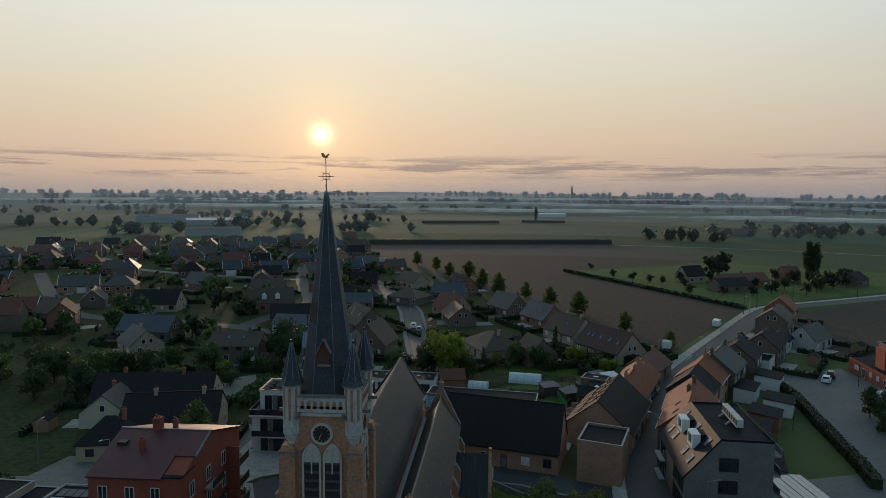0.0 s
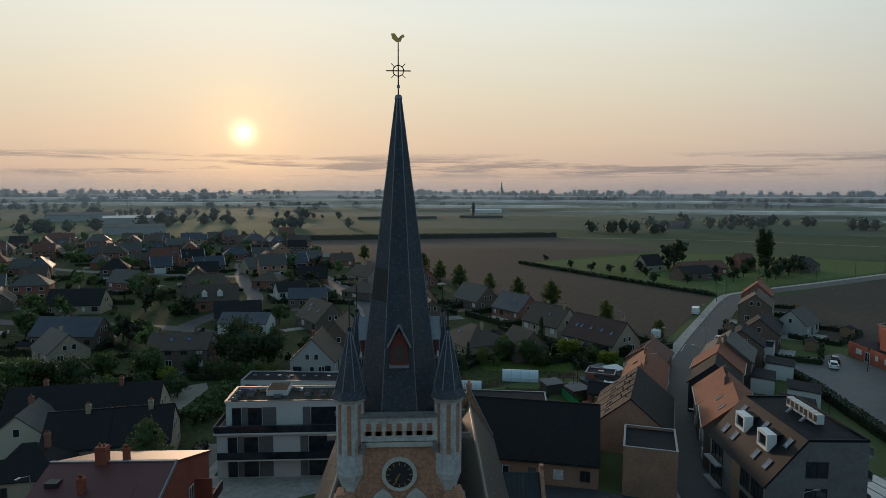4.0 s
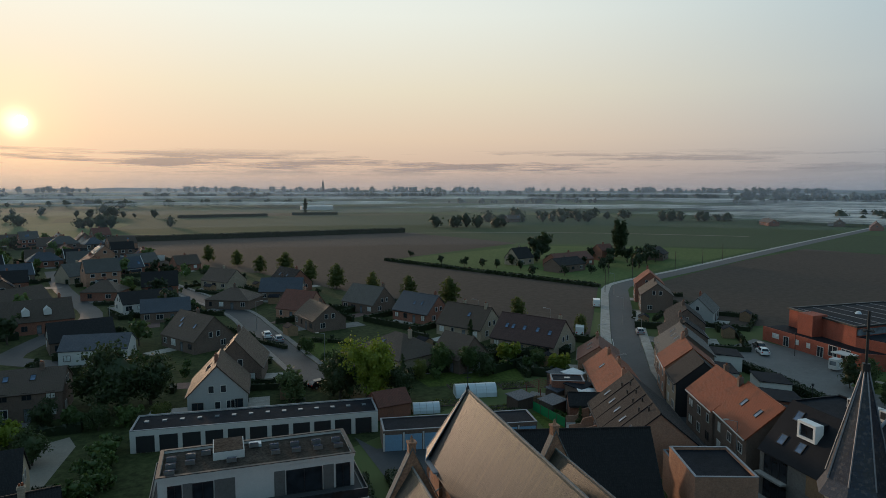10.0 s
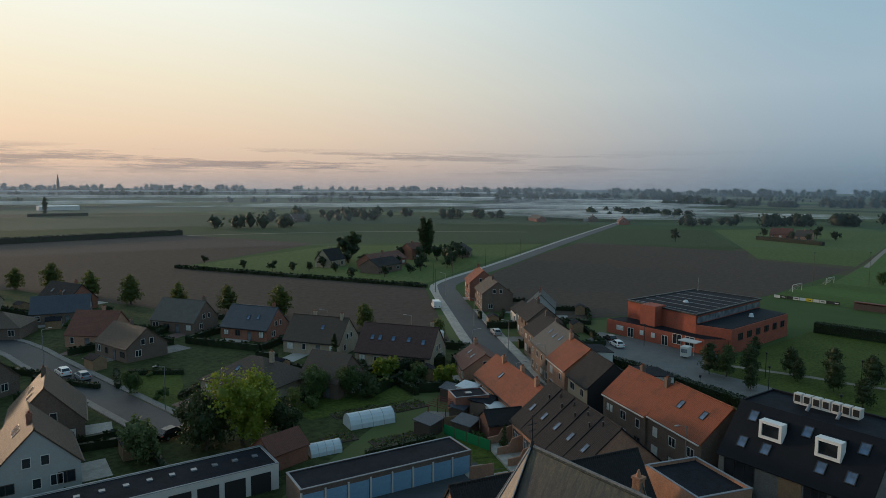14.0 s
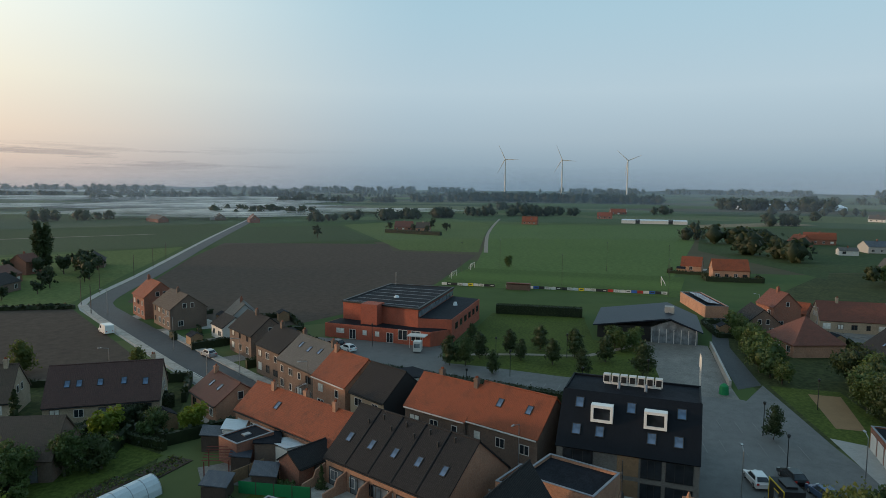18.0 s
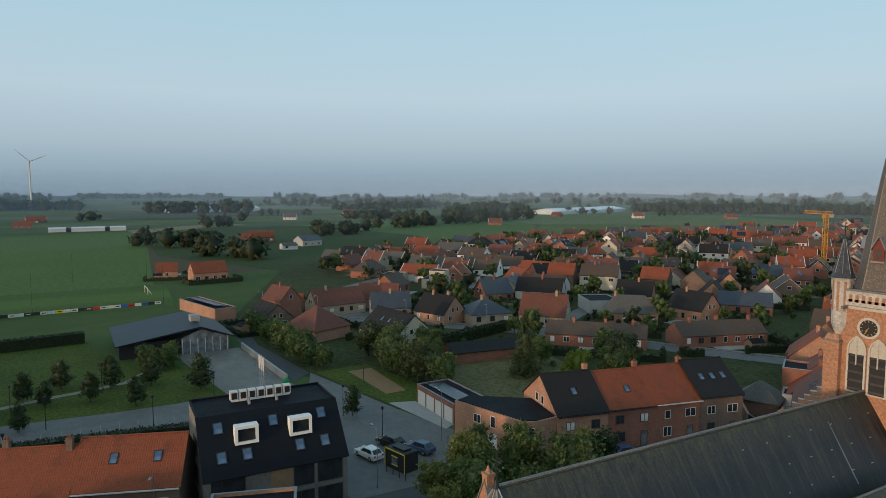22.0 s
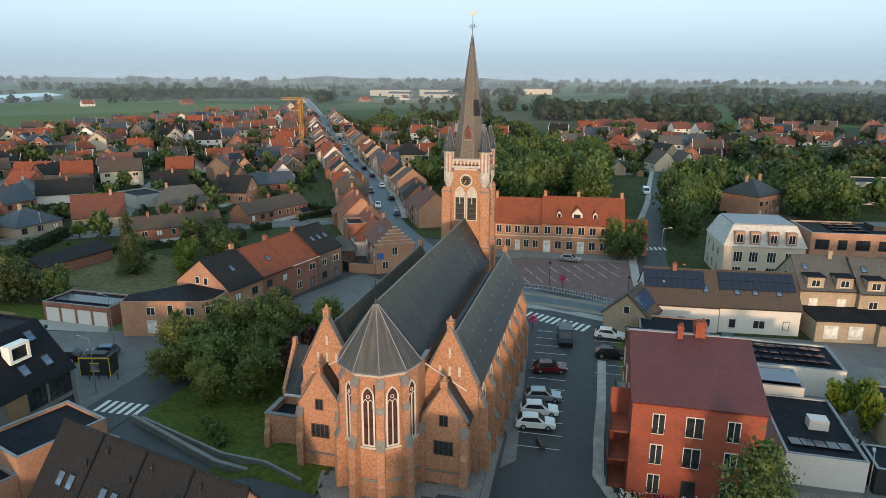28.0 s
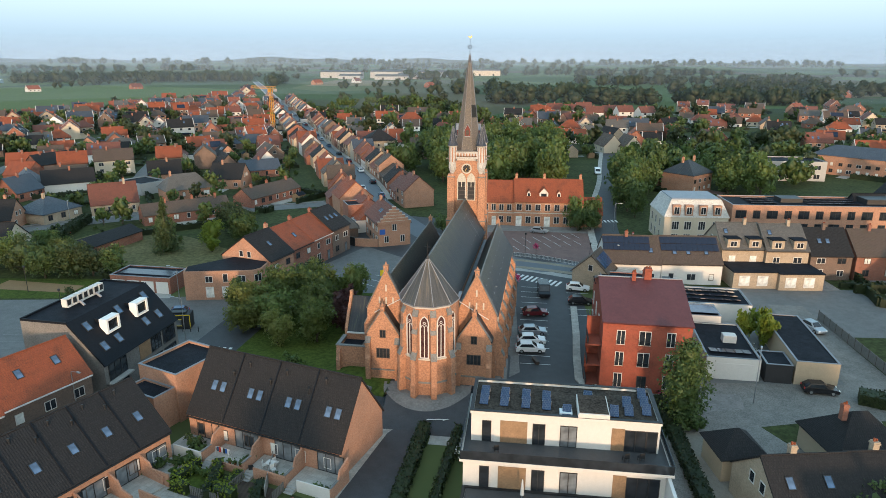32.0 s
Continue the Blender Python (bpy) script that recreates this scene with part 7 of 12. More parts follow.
house(-54.0, 92.0, 10, 8.0, 7.0, 2.8, 6.2, "roof_dark", "beige_render", e9, 2, hip=True, chim=(2.0,), inset=3.2)
house(-57.0, 113.5, 8, 22.0, 9.5, 2.9, 7.0, "roof_dark", "beige_render", "among garden trees", 1, chim=(-6, 5))
house(-62.0, 106.0, 98, 8.0, 8.0, 2.8, 6.0, "roof_grey", "cream_render", "among garden trees", 1, chim=(2,))

# corner of the main street: stepped gable, yard wall, small annexes
ch_ = house(14.5, 11.1, -62.5, 12.0, 7.6, 5.5, 8.8, "roof_rust", "brick_salmon", "with a stepped gable", 2, sky=((-1.6, 1, 0.45), (-0.4, 1, 0.45)), chim=(4.6,), ends=False, door=False)
for k in range(6):
    zz, hw = 5.2 + k * 0.66, 3.95 - k * 0.7
    part("gable_step", Geo().box(-6.2, -5.75, -hw, hw, zz, zz + 0.72), "brick_salmon", ch_)
    part("coping", Geo().ring(-6.25, -5.7, -hw - 0.03, hw + 0.03, 0.25, zz + 0.72, zz + 0.78), "stone_trim", ch_)
for u, z0 in ((-1.9, 0.9), (1.9, 0.9), (0.0, 3.6)):
    window(ch_, face(-90, 6.0, u, z0), 1.1, 1.6)
part("sign_board", Geo().box(-6.06, -6.0, 2.2, 3.5, 2.9, 4.1), "blue_paint", ch_)
flat_block(26.0, -2.5, -62, 6.0, 5.0, 5.4, "brick_red", "red-brick flat-roofed annex behind the street", "annex")
flat_block(22.8, 4.2, -62, 4.4, 3.6, 2.8, "white_paint", "low white flat-roofed outhouse behind the street", "outhouse")
house(25.6, 9.0, 20, 6.0, 5.6, 2.4, 5.0, "roof_grey", "brick_brown", "behind a yard wall", 1, hip=True, chim=(), wins="", ends=False, door=False)
piece("yard_brick_wall", Geo().solid([(15.3, 17.9), (20.6, 17.9), (20.6, 18.2), (15.3, 18.2)], 0, 1.9).solid([(22.0, 17.2), (27.4, 11.4), (27.7, 11.6), (22.2, 17.5)], 0, 2.0), "brick_salmon", "salmon-brick yard wall beside the corner house", "wall")
piece("yard_gate", Geo().solid([(20.6, 17.9), (22.0, 17.2), (22.2, 17.4), (20.7, 18.2)], 0, 2.1), "steel_dark", "black metal yard gate between brick walls", "gate")
house(49.0, -133.0, 25, 13.0, 12.0, 5.8, 10.4, "roof_dark", "brick_beige", "in the main street", 1, hip=True, chim=(-4, 4))
house(-102.0, -6.0, 4, 14.0, 10.0, 6.0, 11.0, "roof_dark", "black_render", "beside the apartments", 1, chim=(), sky=((-3, 1, 0.4), (3, 1, 0.4), (3, 1, 0.7)))
house(-112.0, -16.0, 94, 14.0, 10.0, 6.0, 11.5, "roof_dark", "white_paint", "beside the apartments", 1, chim=())

# ---- sports hall, clubhouse and the village further off ----
hall = thing("sports_hall", 0, 0, 0, 0, "red-brick sports hall with a large grey flat roof", "sports hall")
part("main_hall", Geo().solid([(95, 130), (127, 131), (127.5, 149), (99, 150)], 0, 7.3), "brick_hall", hall)
part("main_roof", Geo().solid([(95.4, 130.4), (126.6, 131.4), (127, 148.6), (99.3, 149.6)], 7.3, 7.4), "roof_felt", hall)
part("roof_edge", Geo().solid([(94.7, 129.7), (127.3, 130.7), (127.3, 131.2), (94.8, 130.2)], 7.25, 7.6).solid([(94.7, 130), (95.2, 130), (99.2, 150.2), (98.7, 150.3)], 7.25, 7.6).solid([(126.9, 131), (127.4, 131), (127.9, 149.2), (127.3, 149.2)], 7.25, 7.6).solid([(98.8, 149.7), (127.6, 148.7), (127.7, 149.3), (98.8, 150.3)], 7.25, 7.6), "steel_dark", hall)
part("side_hall", Geo().solid([(96, 122.5), (124, 123), (126, 131), (95, 130)], 0, 5.3), "brick_hall", hall)
part("side_roof", Geo().solid([(96.4, 122.8), (123.7, 123.3), (125.6, 130.7), (95.4, 129.8)], 5.3, 5.4), "roof_felt", hall)
part("glass_band", Geo().solid([(95.2, 129.75), (126, 130.75), (126, 130.9), (95.2, 129.95)], 5.6, 6.9), "glass_pale", hall)
part("front_wing", Geo().solid([(91.5, 126), (95.6, 123), (99.2, 151), (93.5, 152)], 0, 3.2), "brick_hall", hall)
part("front_roof", Geo().solid([(91.8, 126.3), (95.5, 123.4), (99, 150.7), (93.8, 151.6)], 3.2, 3.28), "roof_felt", hall)
part("stair_block", Geo().solid([(94.2, 139.5), (98, 139.2), (98.6, 143.4), (94.6, 143.6)], 0, 7.9), "brick_hall", hall)
for i, (w_, z0) in enumerate(((2.0, 1.2), (1.6, 0.1), (1.0, 1.2), (1.0, 1.2), (1.6, 0.1), (2.2, 1.0), (2.2, 1.0))):
    y_ = 148 - i * 3.1
    x_ = 93.4 - (151 - y_) * 0.077
    window(hall, pose(x_, y_, z0, 0, 0, -94.4), w_, 1.1 if z0 > 1 else 2.2, frame_mat="white_paint", pane_mat="glass_blind" if z0 > 1 else "glass", name="window" if z0 > 1 else "door")
for i in range(6):
    window(hall, pose(100 + i * 4.2, 122.55 + i * 0.07, 2.6, 0, 0, 1), 2.0, 1.5, frame_mat="steel_dark")
for i in range(6):
    part("roof_seam", Geo().solid([(98.4 + i * 4.6, 131.0 + i * 0.12), (98.55 + i * 4.6, 131.0 + i * 0.12), (100.55 + i * 4.4, 149.0 - i * 0.1), (100.4 + i * 4.4, 149.0 - i * 0.1)], 7.4, 7.46), "lead", hall)
part("roof_dome", Geo().cone(108, 140, 7.4, 7.9, 0.7, 0.4, 10), "film_plastic", hall)
part("roof_dome", Geo().cone(113, 126.5, 5.4, 6.2, 0.6, 0.35, 10), "film_plastic", hall)
part("mast", Geo().rod((126, 147, 7.3), (126, 147, 11), 0.06), "steel", hall)
cny = part("canopy", Geo().box(89.0, 92.0, 126.5, 130.5, 2.6, 2.8), "white_paint", hall)
for y_ in (127, 130):
    part("canopy_post", Geo().rod((89.3, y_, 0), (89.3, y_, 2.6), 0.05), "white_paint", cny)

club = thing("clubhouse", 0, 0, 0, 0, "low clubhouse with a dark pitched metal roof and a glazed gable", "clubhouse")
part("wall", Geo().solid([(112.5, 71), (130, 70.5), (131, 92), (113.5, 92.3)], 0, 3.2), "black_render", club)
part("glazed_front", Geo().across([(70.6, 0), (80.5, 0), (80.5, 3.4), (76.5, 5.2), (70.6, 3.0)], "x", 111.6, 112.4), "glass_pale", club)
g = Geo().slab((110.6, 76.6, 5.9), (110.9, 93.2, 3.4), (132, 92.6, 3.6), (131, 76.4, 6.1), -0.25).slab((110.2, 69.6, 3.2), (110.6, 76.6, 5.9), (131, 76.4, 6.1), (130.4, 69.4, 3.3), -0.25)
part("roof", g, "roof_slate_blue", club)
part("chimney", Geo().box(117.5, 119.8, 75.4, 77.4, 5.6, 7.2), "concrete", club)
for i in range(7):
    part("mullion", Geo().box(111.45, 111.62, 70.9 + i * 1.55, 71.02 + i * 1.55, 0, 3.2), "white_paint", club)
piece("ramp_wall", Geo().solid([(80.8, 67.5), (111, 67.8), (111, 68.2), (80.8, 67.9)], 0, 1.3), "concrete", "pale concrete retaining wall along the lane", "wall")
wl = flat_block(158, 65.6, 12, 24, 6, 3.0, "brick_salmon", "long cream changing rooms with rooftop solar panels", "changing_rooms", parapet=0.2)
for i in range(8):
    part("solar_panel", Geo().slab((-0.9, -1.6, 0.1), (0.9, -1.6, 0.1), (0.9, 1.6, 0.5), (-0.9, 1.6, 0.5), 0.05), "solar_blue", wl, at=pose(-8.2 + i * 2.3, 0, 3.25))

VIL = "in the village"
v1 = house(99.1, 35.7, 6, 15.4, 10.4, 2.8, 7.2, "roof_dark", "cream_render", VIL, 2, sky=((2.0, 1, 0.45), (-1.0, 1, 0.45)), chim=(), wins="fblr")
house(128.6, 22.2, 69, 11.0, 8.4, 2.8, 6.6, "roof_blue", "brick_beige", VIL, 1)
house(143.8, 18.1, 58, 12.0, 8.4, 2.8, 7.0, "roof_rust", "brick_salmon", VIL, 1)
house(114.8, 14.2, 16, 11.0, 8.8, 2.8, 7.2, "roof_dark", "brick_salmon", VIL, 1, chim=(2, -3))
house(108.0, 4.1, 77, 11.5, 10.5, 2.8, 6.2, "roof_blue", "brick_beige", VIL, 1, hip=True, chim=(1,))
house(96.5, -7.2, 37, 12.0, 9.0, 3.0, 8.0, "roof_rust", "brick_beige", VIL, 1, chim=(-3,))
house(87.0, -28.7, 44, 13.5, 9.5, 3.0, 7.2, "roof_grey", "brick_salmon", VIL, 1, hip=True, inset=3.0, chim=(4,))
house(80.0, -45.6, 2, 11.0, 9.0, 3.4, 7.8, "roof_dark", "brick_salmon", VIL, 1, chim=(2,))
house(78.6, -66.3, 35, 14.0, 9.0, 2.8, 6.0, "roof_blue", "brick_red", VIL, 1)
house(72.6, -1.9, 41, 22.0, 7.4, 2.7, 5.0, "roof_brown", "brick_red", VIL, 1, chim=(-8, -2, 5))
house(59.3, -26.5, 69, 21.0, 7.4, 2.7, 5.2, "roof_brown", "brick_red", VIL, 1, chim=(-8, 0, 7))
house(76.5, 27.0, 80, 16.0, 6.4, 2.2, 3.6, "roof_dark", "brick_red", "on the overgrown lot", 1, chim=(), wins="", ends=False, name="shed", door=False)
house(134.4, -17.8, 83, 10.0, 8.6, 2.8, 7.0, "roof_blue", "brick_red", VIL, 1)
house(210.6, -35.1, 27, 10.0, 9.0, 2.8, 7.0, "roof_grey", "brick_beige", VIL, 0)
house(152.8, -43.2, -6, 10.0, 8.4, 3.0, 7.2, "roof_clay", "brick_red", VIL, 0)
house(156.6, -63.2, 77, 19.0, 8.0, 4.0, 7.4, "roof_dark", "brick_red", VIL, 0, chim=(-6, 0, 6))
flat_block(187, -9, -44, 12, 8, 3.2, "cream_render", "modern flat-roofed cream bungalow", "house", category="house")
flat_block(170, -18, -44, 13, 8, 3.2, "cream_render", "modern flat-roofed cream house with an upper storey", "house", category="house")
flat_block(168, -18, -44, 7, 6, 6.0, "cream_render", "upper storey block of a modern cream house", "house", category="house")
flat_block(104, -34, -27, 12, 9, 3.4, "grey_render", "modern flat-roofed house with solar panels", "house", category="house")
house(113.7, 49.3, 20, 11.0, 11.0, 2.7, 7.6, "roof_rust", "brick_salmon", VIL, 1, hip=True, chim=(), sky=((-1, -1, 0.5),))
house(130.8, 55.8, 8, 10.0, 8.6, 2.7, 6.4, "roof_dark", "brick_brown", VIL, 1, chim=())
house(140.2, 49.5, 20, 8.0, 7.0, 5.6, 9.0, "roof_rust", "brick_red", VIL, 1)
house(141.0, 33.5, 92, 15.0, 8.6, 3.0, 7.0, "roof_rust", "brick_beige", VIL, 1, chim=(3,), sky=((-3, -1, 0.5), (2, -1, 0.5)))
house(231, 50, 95, 13.0, 8.0, 3.6, 7.4, "roof_clay", "brick_salmon", "alone by the fields", 1, chim=())
house(250, 62, 80, 8.0, 8.0, 2.6, 6.0, "roof_clay", "brick_salmon", "alone by the fields", 0, chim=())
house(150, 44, 60, 8.0, 6.0, 2.6, 5.0, "roof_clay", "brick_red", VIL, 0, chim=())
# north-eastern quarter
NEQ = "on the east side"
house(-25.8, 145.4, 86, 10.8, 8.8, 3.2, 7.7, "roof_brown", "grey_render", NEQ, 2, chim=(-2.0,), sky=((-1, 1, 0.35), (0.4, 1, 0.35)), wins="fblr")
house(-22.2, 159.8, 80, 11.0, 9.0, 3.3, 8.2, "roof_brown", "brick_brown", NEQ, 2, chim=(2,), sky=((-2, 1, 0.4), (1, 1, 0.4)), wins="lr")
house(-30.2, 187.3, -57, 13.0, 9.6, 2.8, 7.4, "roof_brown", "brick_brown", NEQ, 1, sky=((-3, -1, 0.35), (-2, -1, 0.55), (3, -1, 0.5)))
house(-49.0, 182.1, -5, 12.5, 8.4, 3.0, 5.2, "roof_blue", "white_paint", NEQ, 1, chim=())
house(-54.2, 193.5, 17, 12.5, 8.4, 2.8, 6.2, "roof_dark", "brick_brown", NEQ, 1, chim=())
n6 = house(-67.6, 216.2, 18, 15.0, 9.0, 3.2, 7.6, "roof_brown", "brick_red", NEQ, 1, chim=(5,))
for u in (-2.5, 2.0):
    part("dormer", Geo().across([(u - 0.8, 4.4), (u + 0.8, 4.4), (u + 0.8, 5.6), (u, 6.3), (u - 0.8, 5.6)], "y", -4.0, -1.0), "white_paint", n6, "white gabled dormer")
house(-54.8, 150.1, 2, 12.5, 9.2, 4.4, 7.0, "roof_brown", "brick_brown", NEQ, 1, chim=(-4.5, 3), sky=((-1.6, -1, 0.4), (2.0, -1, 0.4)))
house(-78.0, 243.1, 50, 14.0, 9.0, 2.8, 7.0, "roof_brown", "brick_brown", NEQ, 1)
house(-45.2, 237.6, 22, 14.5, 8.4, 2.8, 5.6, "roof_dark", "white_paint", NEQ, 1, chim=())
house(-38.9, 221.2, 4, 12.0, 8.4, 2.8, 5.6, "roof_blue", "brick_brown", NEQ, 1)
house(-21.1, 234.8, -27, 13.0, 10.5, 2.7, 5.6, "roof_brown", "brick_brown", NEQ, 1, hip=True)
house(-6.4, 245.2, -15, 13.0, 9.0, 2.8, 6.4, "roof_blue", "brick_brown", NEQ, 1)
house(-4.4, 213.2, -45, 10.0, 9.0, 2.8, 7.2, "roof_rust", "brick_salmon", NEQ, 1, chim=(1,))
house(-1.6, 199.0, -75, 12.0, 8.6, 2.8, 6.2, "roof_brown", "brick_brown", NEQ, 1)
house(-43.9, 268.9, 5, 11.0, 8.6, 2.8, 7.0, "roof_dark", "brick_red", NEQ, 0)
house(-59.0, 261.0, -15, 11.0, 9.0, 2.8, 6.0, "roof_brown", "brick_red", NEQ, 0, hip=True)
house(-74.3, 304.9, 43, 12.0, 8.6, 2.8, 7.0, "roof_grey", "brick_beige", NEQ, 0)
house(-93.1, 291.1, 14, 12.0, 8.6, 2.8, 6.4, "roof_dark", "brick_red", NEQ, 0)
house(-38.5, 328.7, 25, 10.0, 8.4, 2.8, 6.2, "roof_brown", "brick_red", NEQ, 0)
house(-23.7, 273.6, -49, 13.0, 8.6, 2.8, 6.6, "roof_brown", "brick_beige", NEQ, 0)
house(-56.5, 340.5, 30, 12.0, 8.6, 2.8, 6.4, "roof_grey", "brick_red", NEQ, 0)
house(-106.6, 212.7, 2, 16.0, 9.0, 2.8, 7.0, "roof_dark", "brick_beige", NEQ, 1)
house(-87.8, 170.6, -5, 15.5, 9.0, 2.9, 6.6, "roof_blue", "brick_brown", NEQ, 1)
house(-83.0, 156.0, -46, 11.0, 8.4, 2.8, 6.4, "roof_grey", "brick_beige", NEQ, 1)
house(-130.6, 193.6, -22, 11.0, 8.6, 2.8, 7.0, "roof_brown", "brick_brown", NEQ, 0)
house(-111.0, 259.2, -26, 13.0, 8.6, 2.8, 7.0, "roof_grey", "brick_red", NEQ, 0)
# north-western quarter beyond the square
NWQ = "beyond the park"
man = thing("apartment_building", -56.5, 0.5, 0, 4, "cream apartment building with a pale mansard roof and balconies", "apartment building")
part("wall", Geo().box(-7.5, 7.0, -7.5, 5.5, 0, 6.6), "cream_render", man)
part("mansard", Geo().add([(-7.7, -7.7, 6.6), (7.2, -7.7, 6.6), (7.2, 5.7, 6.6), (-7.7, 5.7, 6.6), (-6.0, -6.0, 10.4), (5.4, -6.0, 10.4), (5.4, 4.0, 10.4), (-6.0, 4.0, 10.4)], [(3, 2, 1, 0), (4, 5, 6, 7), (0, 1, 5, 4), (1, 2, 6, 5), (2, 3, 7, 6), (3, 0, 4, 7)]), "stone_pale", man, "pale grey mansard roof")
part("flat_top", Geo().box(-5.8, 5.2, -5.8, 3.8, 10.4, 10.6), "lead", man)
for u in (-4.8, -1.6, 1.6, 4.4):
    dm = part("dormer", Geo().box(u - 0.9, u + 0.9, 3.6, 5.6, 7.0, 9.4), "brick_salmon", man)
    window(dm, face(180, 5.6, -u, 7.3), 1.2, 1.7)
    for z0 in (0.6, 3.6):
        window(man, face(180, 5.5, -u, z0), 1.6, 2.0, bars=3)
for u in (-5, -1.6, 2):
    for z0 in (0.6, 3.6):
        window(man, face(90, 7.0, u, z0), 1.2, 2.0)
lb = flat_block(-86.0, -1.5, 4, 43.0, 11.0, 9.4, "brick_salmon", "long modern red-brick apartment block with balconies", "apartment_building", category="apartment building")
for i in range(12):
    for z0 in (0.6, 3.6, 6.6):
        window(lb, face(180, 5.5, -19.5 + i * 3.5, z0), 1.6 if i % 2 else 2.4, 1.9, True, "steel_dark")
part("plant_room", Geo().box(-18, -10, -3, 2, 9.4, 10.6), "steel_dark", lb)
part("plant_room", Geo().box(4, 9, -3, 1, 9.4, 10.4), "steel_dark", lb)
for i in range(12):
    for j in range(3):
        if not 5 < i < 9:
            part("solar_panel", shared("sp_lb", lambda: Geo().slab((-0.95, -1.0, 0.1), (0.95, -1.0, 0.1), (0.95, 1.0, 0.35), (-0.95, 1.0, 0.35), 0.05).mesh("solar_panel", "solar")), "", lb, at=pose(-7.5 + i * 2.1, -3.2 + j * 2.6, 9.45))
vla = house(-70.0, -62.0, 48, 12.0, 11.0, 6.0, 10.0, "slate", "brick_salmon", "among tall trees", 1, hip=True, chim=(-3, 3))
sc = flat_block(-110.0, -90.0, 2, 24, 12, 6.6, "grey_render", "grey and cream school building with a flat roof", "school", category="school")
for i in range(7):
    for z0 in (0.8, 4.0):
        window(sc, face(180, 6, -9 + i * 3, z0), 2.2, 1.6, True, "white_paint")
sc2 = house(-140, -100, -40, 30, 12, 7.0, 10.5, "roof_blue", "brick_salmon", "beside the school", 1, hip=True, chim=(), name="school")
house(-36.4, -131.6, 100, 6.0, 5.5, 3.0, 5.6, "roof_blue", "brick_beige", "with a solar roof", 0, chim=())
house(-51.6, -200, 48, 14, 9, 3.0, 7.2, "roof_grey", "brick_beige", NWQ, 0)
house(-60, -188, 120, 12, 9, 3.0, 7.4, "roof_dark", "brick_beige", NWQ, 0)
house(-54.6, -150.3, 106, 12, 9, 3.2, 8.0, "roof_brown", "cream_render", NWQ, 0)
house(-63.0, -146.2, 103, 12, 9, 3.2, 8.2, "roof_brown", "cream_render", NWQ, 0)
for i, (hx, hy, hr, wl_) in enumerate(((-24, -345, 60, "brick_red"), (-36, -338, 20, "white_paint"), (-48, -330, 15, "white_paint"), (-58, -352, 15, "white_paint"), (-62, -312, 10, "white_paint"), (-76, -345, 30, "brick_red"), (-84, -322, 20, "white_paint"), (-98, -318, 25, "white_paint"), (-30, -290, 40, "brick_salmon"), (-44, -275, 40, "brick_salmon"), (-56, -262, 40, "brick_brown"), (-100, -248, 30, "brick_red"), (-92, -205, 35, "brick_brown"), (-106, -182, 100, "brick_red"), (-190, -380, 150, "brick_red"), (-210, -350, 30, "brick_brown"), (-225, -395, 40, "brick_salmon"))):
    house(hx, hy, hr, 12.0, 8.8, 5.0 if wl_ == "white_paint" else 3.2, 9.0 if wl_ == "white_paint" else 7.4, ("roof_clay", "roof_rust", "roof_brown", "roof_dark")[i % 4] if wl_ != "white_paint" else "roof_rust", wl_, NWQ, 0)

# street rows to the west
PLACED = [o.matrix_basis.translation.to_2d() for o in scene.objects if o.name.split(".")[0] in ("house", "shed", "building")]
ROOFS = ("roof_clay", "roof_clay", "roof_clay", "roof_dark", "roof_dark", "roof_rust", "roof_brown", "roof_blue")
WALLS = ("brick_red", "brick_red", "brick_salmon", "brick_brown", "white_paint", "brick_beige", "cream_render")
rng = random.Random(11)
line = smooth_line(STREET_W, 1.0)
seg = np.r_[0, np.cumsum(np.linalg.norm(np.diff(line, axis=0), axis=1))]
start = float(np.interp(0, [0, 1], [0, 1])) + float(seg[np.argmin(np.abs(line - np.array([15, -9])).sum(1))])


def on_street(d):
    p = np.array([np.interp(d, seg, line[:, 0]), np.interp(d, seg, line[:, 1])])
    q = np.array([np.interp(d + 1, seg, line[:, 0]), np.interp(d + 1, seg, line[:, 1])])
    t = (q - p) / np.linalg.norm(q - p)
    return p, t


for side, first in ((1, -9.5), (-1, 12.0)):
    d = start + first
    while d < start + 470:
        w = rng.uniform(6.4, 10.0)
        p, t = on_street(d + w / 2)
        n = np.array([-t[1], t[0]]) * side
        dep = rng.uniform(8.2, 10.0)
        c = p + n * (5.1 + dep / 2)
        ze = rng.choice((3.4, 4.4, 5.0, 5.6)) if rng.random() < 0.8 else 3.0
        far = d - start
        turned = rng.random() < 0.16
        house(c[0], c[1], math.degrees(math.atan2(t[1], t[0])) + 90 * turned, *((dep, w) if turned else (w, dep)), ze, ze + rng.uniform(3.2, 4.4), rng.choice(ROOFS if far > 30 else ("roof_clay", "roof_rust")), rng.choice(WALLS if far > 40 else ("brick_red", "brick_salmon")), "in the main street", 1 if far < 70 else 0 if far < 230 else -1, chim=(rng.uniform(-w, w) * 0.45,), sky=((rng.uniform(-1.5, 1.5), side, 0.5),) if rng.random() < 0.4 and far < 160 else (), wins="f" if side > 0 else "b", ends=False, door=False)
        PLACED.append(Vector((c[0], c[1])))
        d += w + (rng.uniform(3, 8) if rng.random() < 0.2 else 0.02)


def inside(p, poly):
    x, y = p
    hit = False
    for (x0, y0), (x1, y1) in zip(poly, poly[1:] + poly[:1]):
        if (y0 > y) != (y1 > y) and x < (x1 - x0) * (y - y0) / (y1 - y0) + x0:
            hit = not hit
    return hit


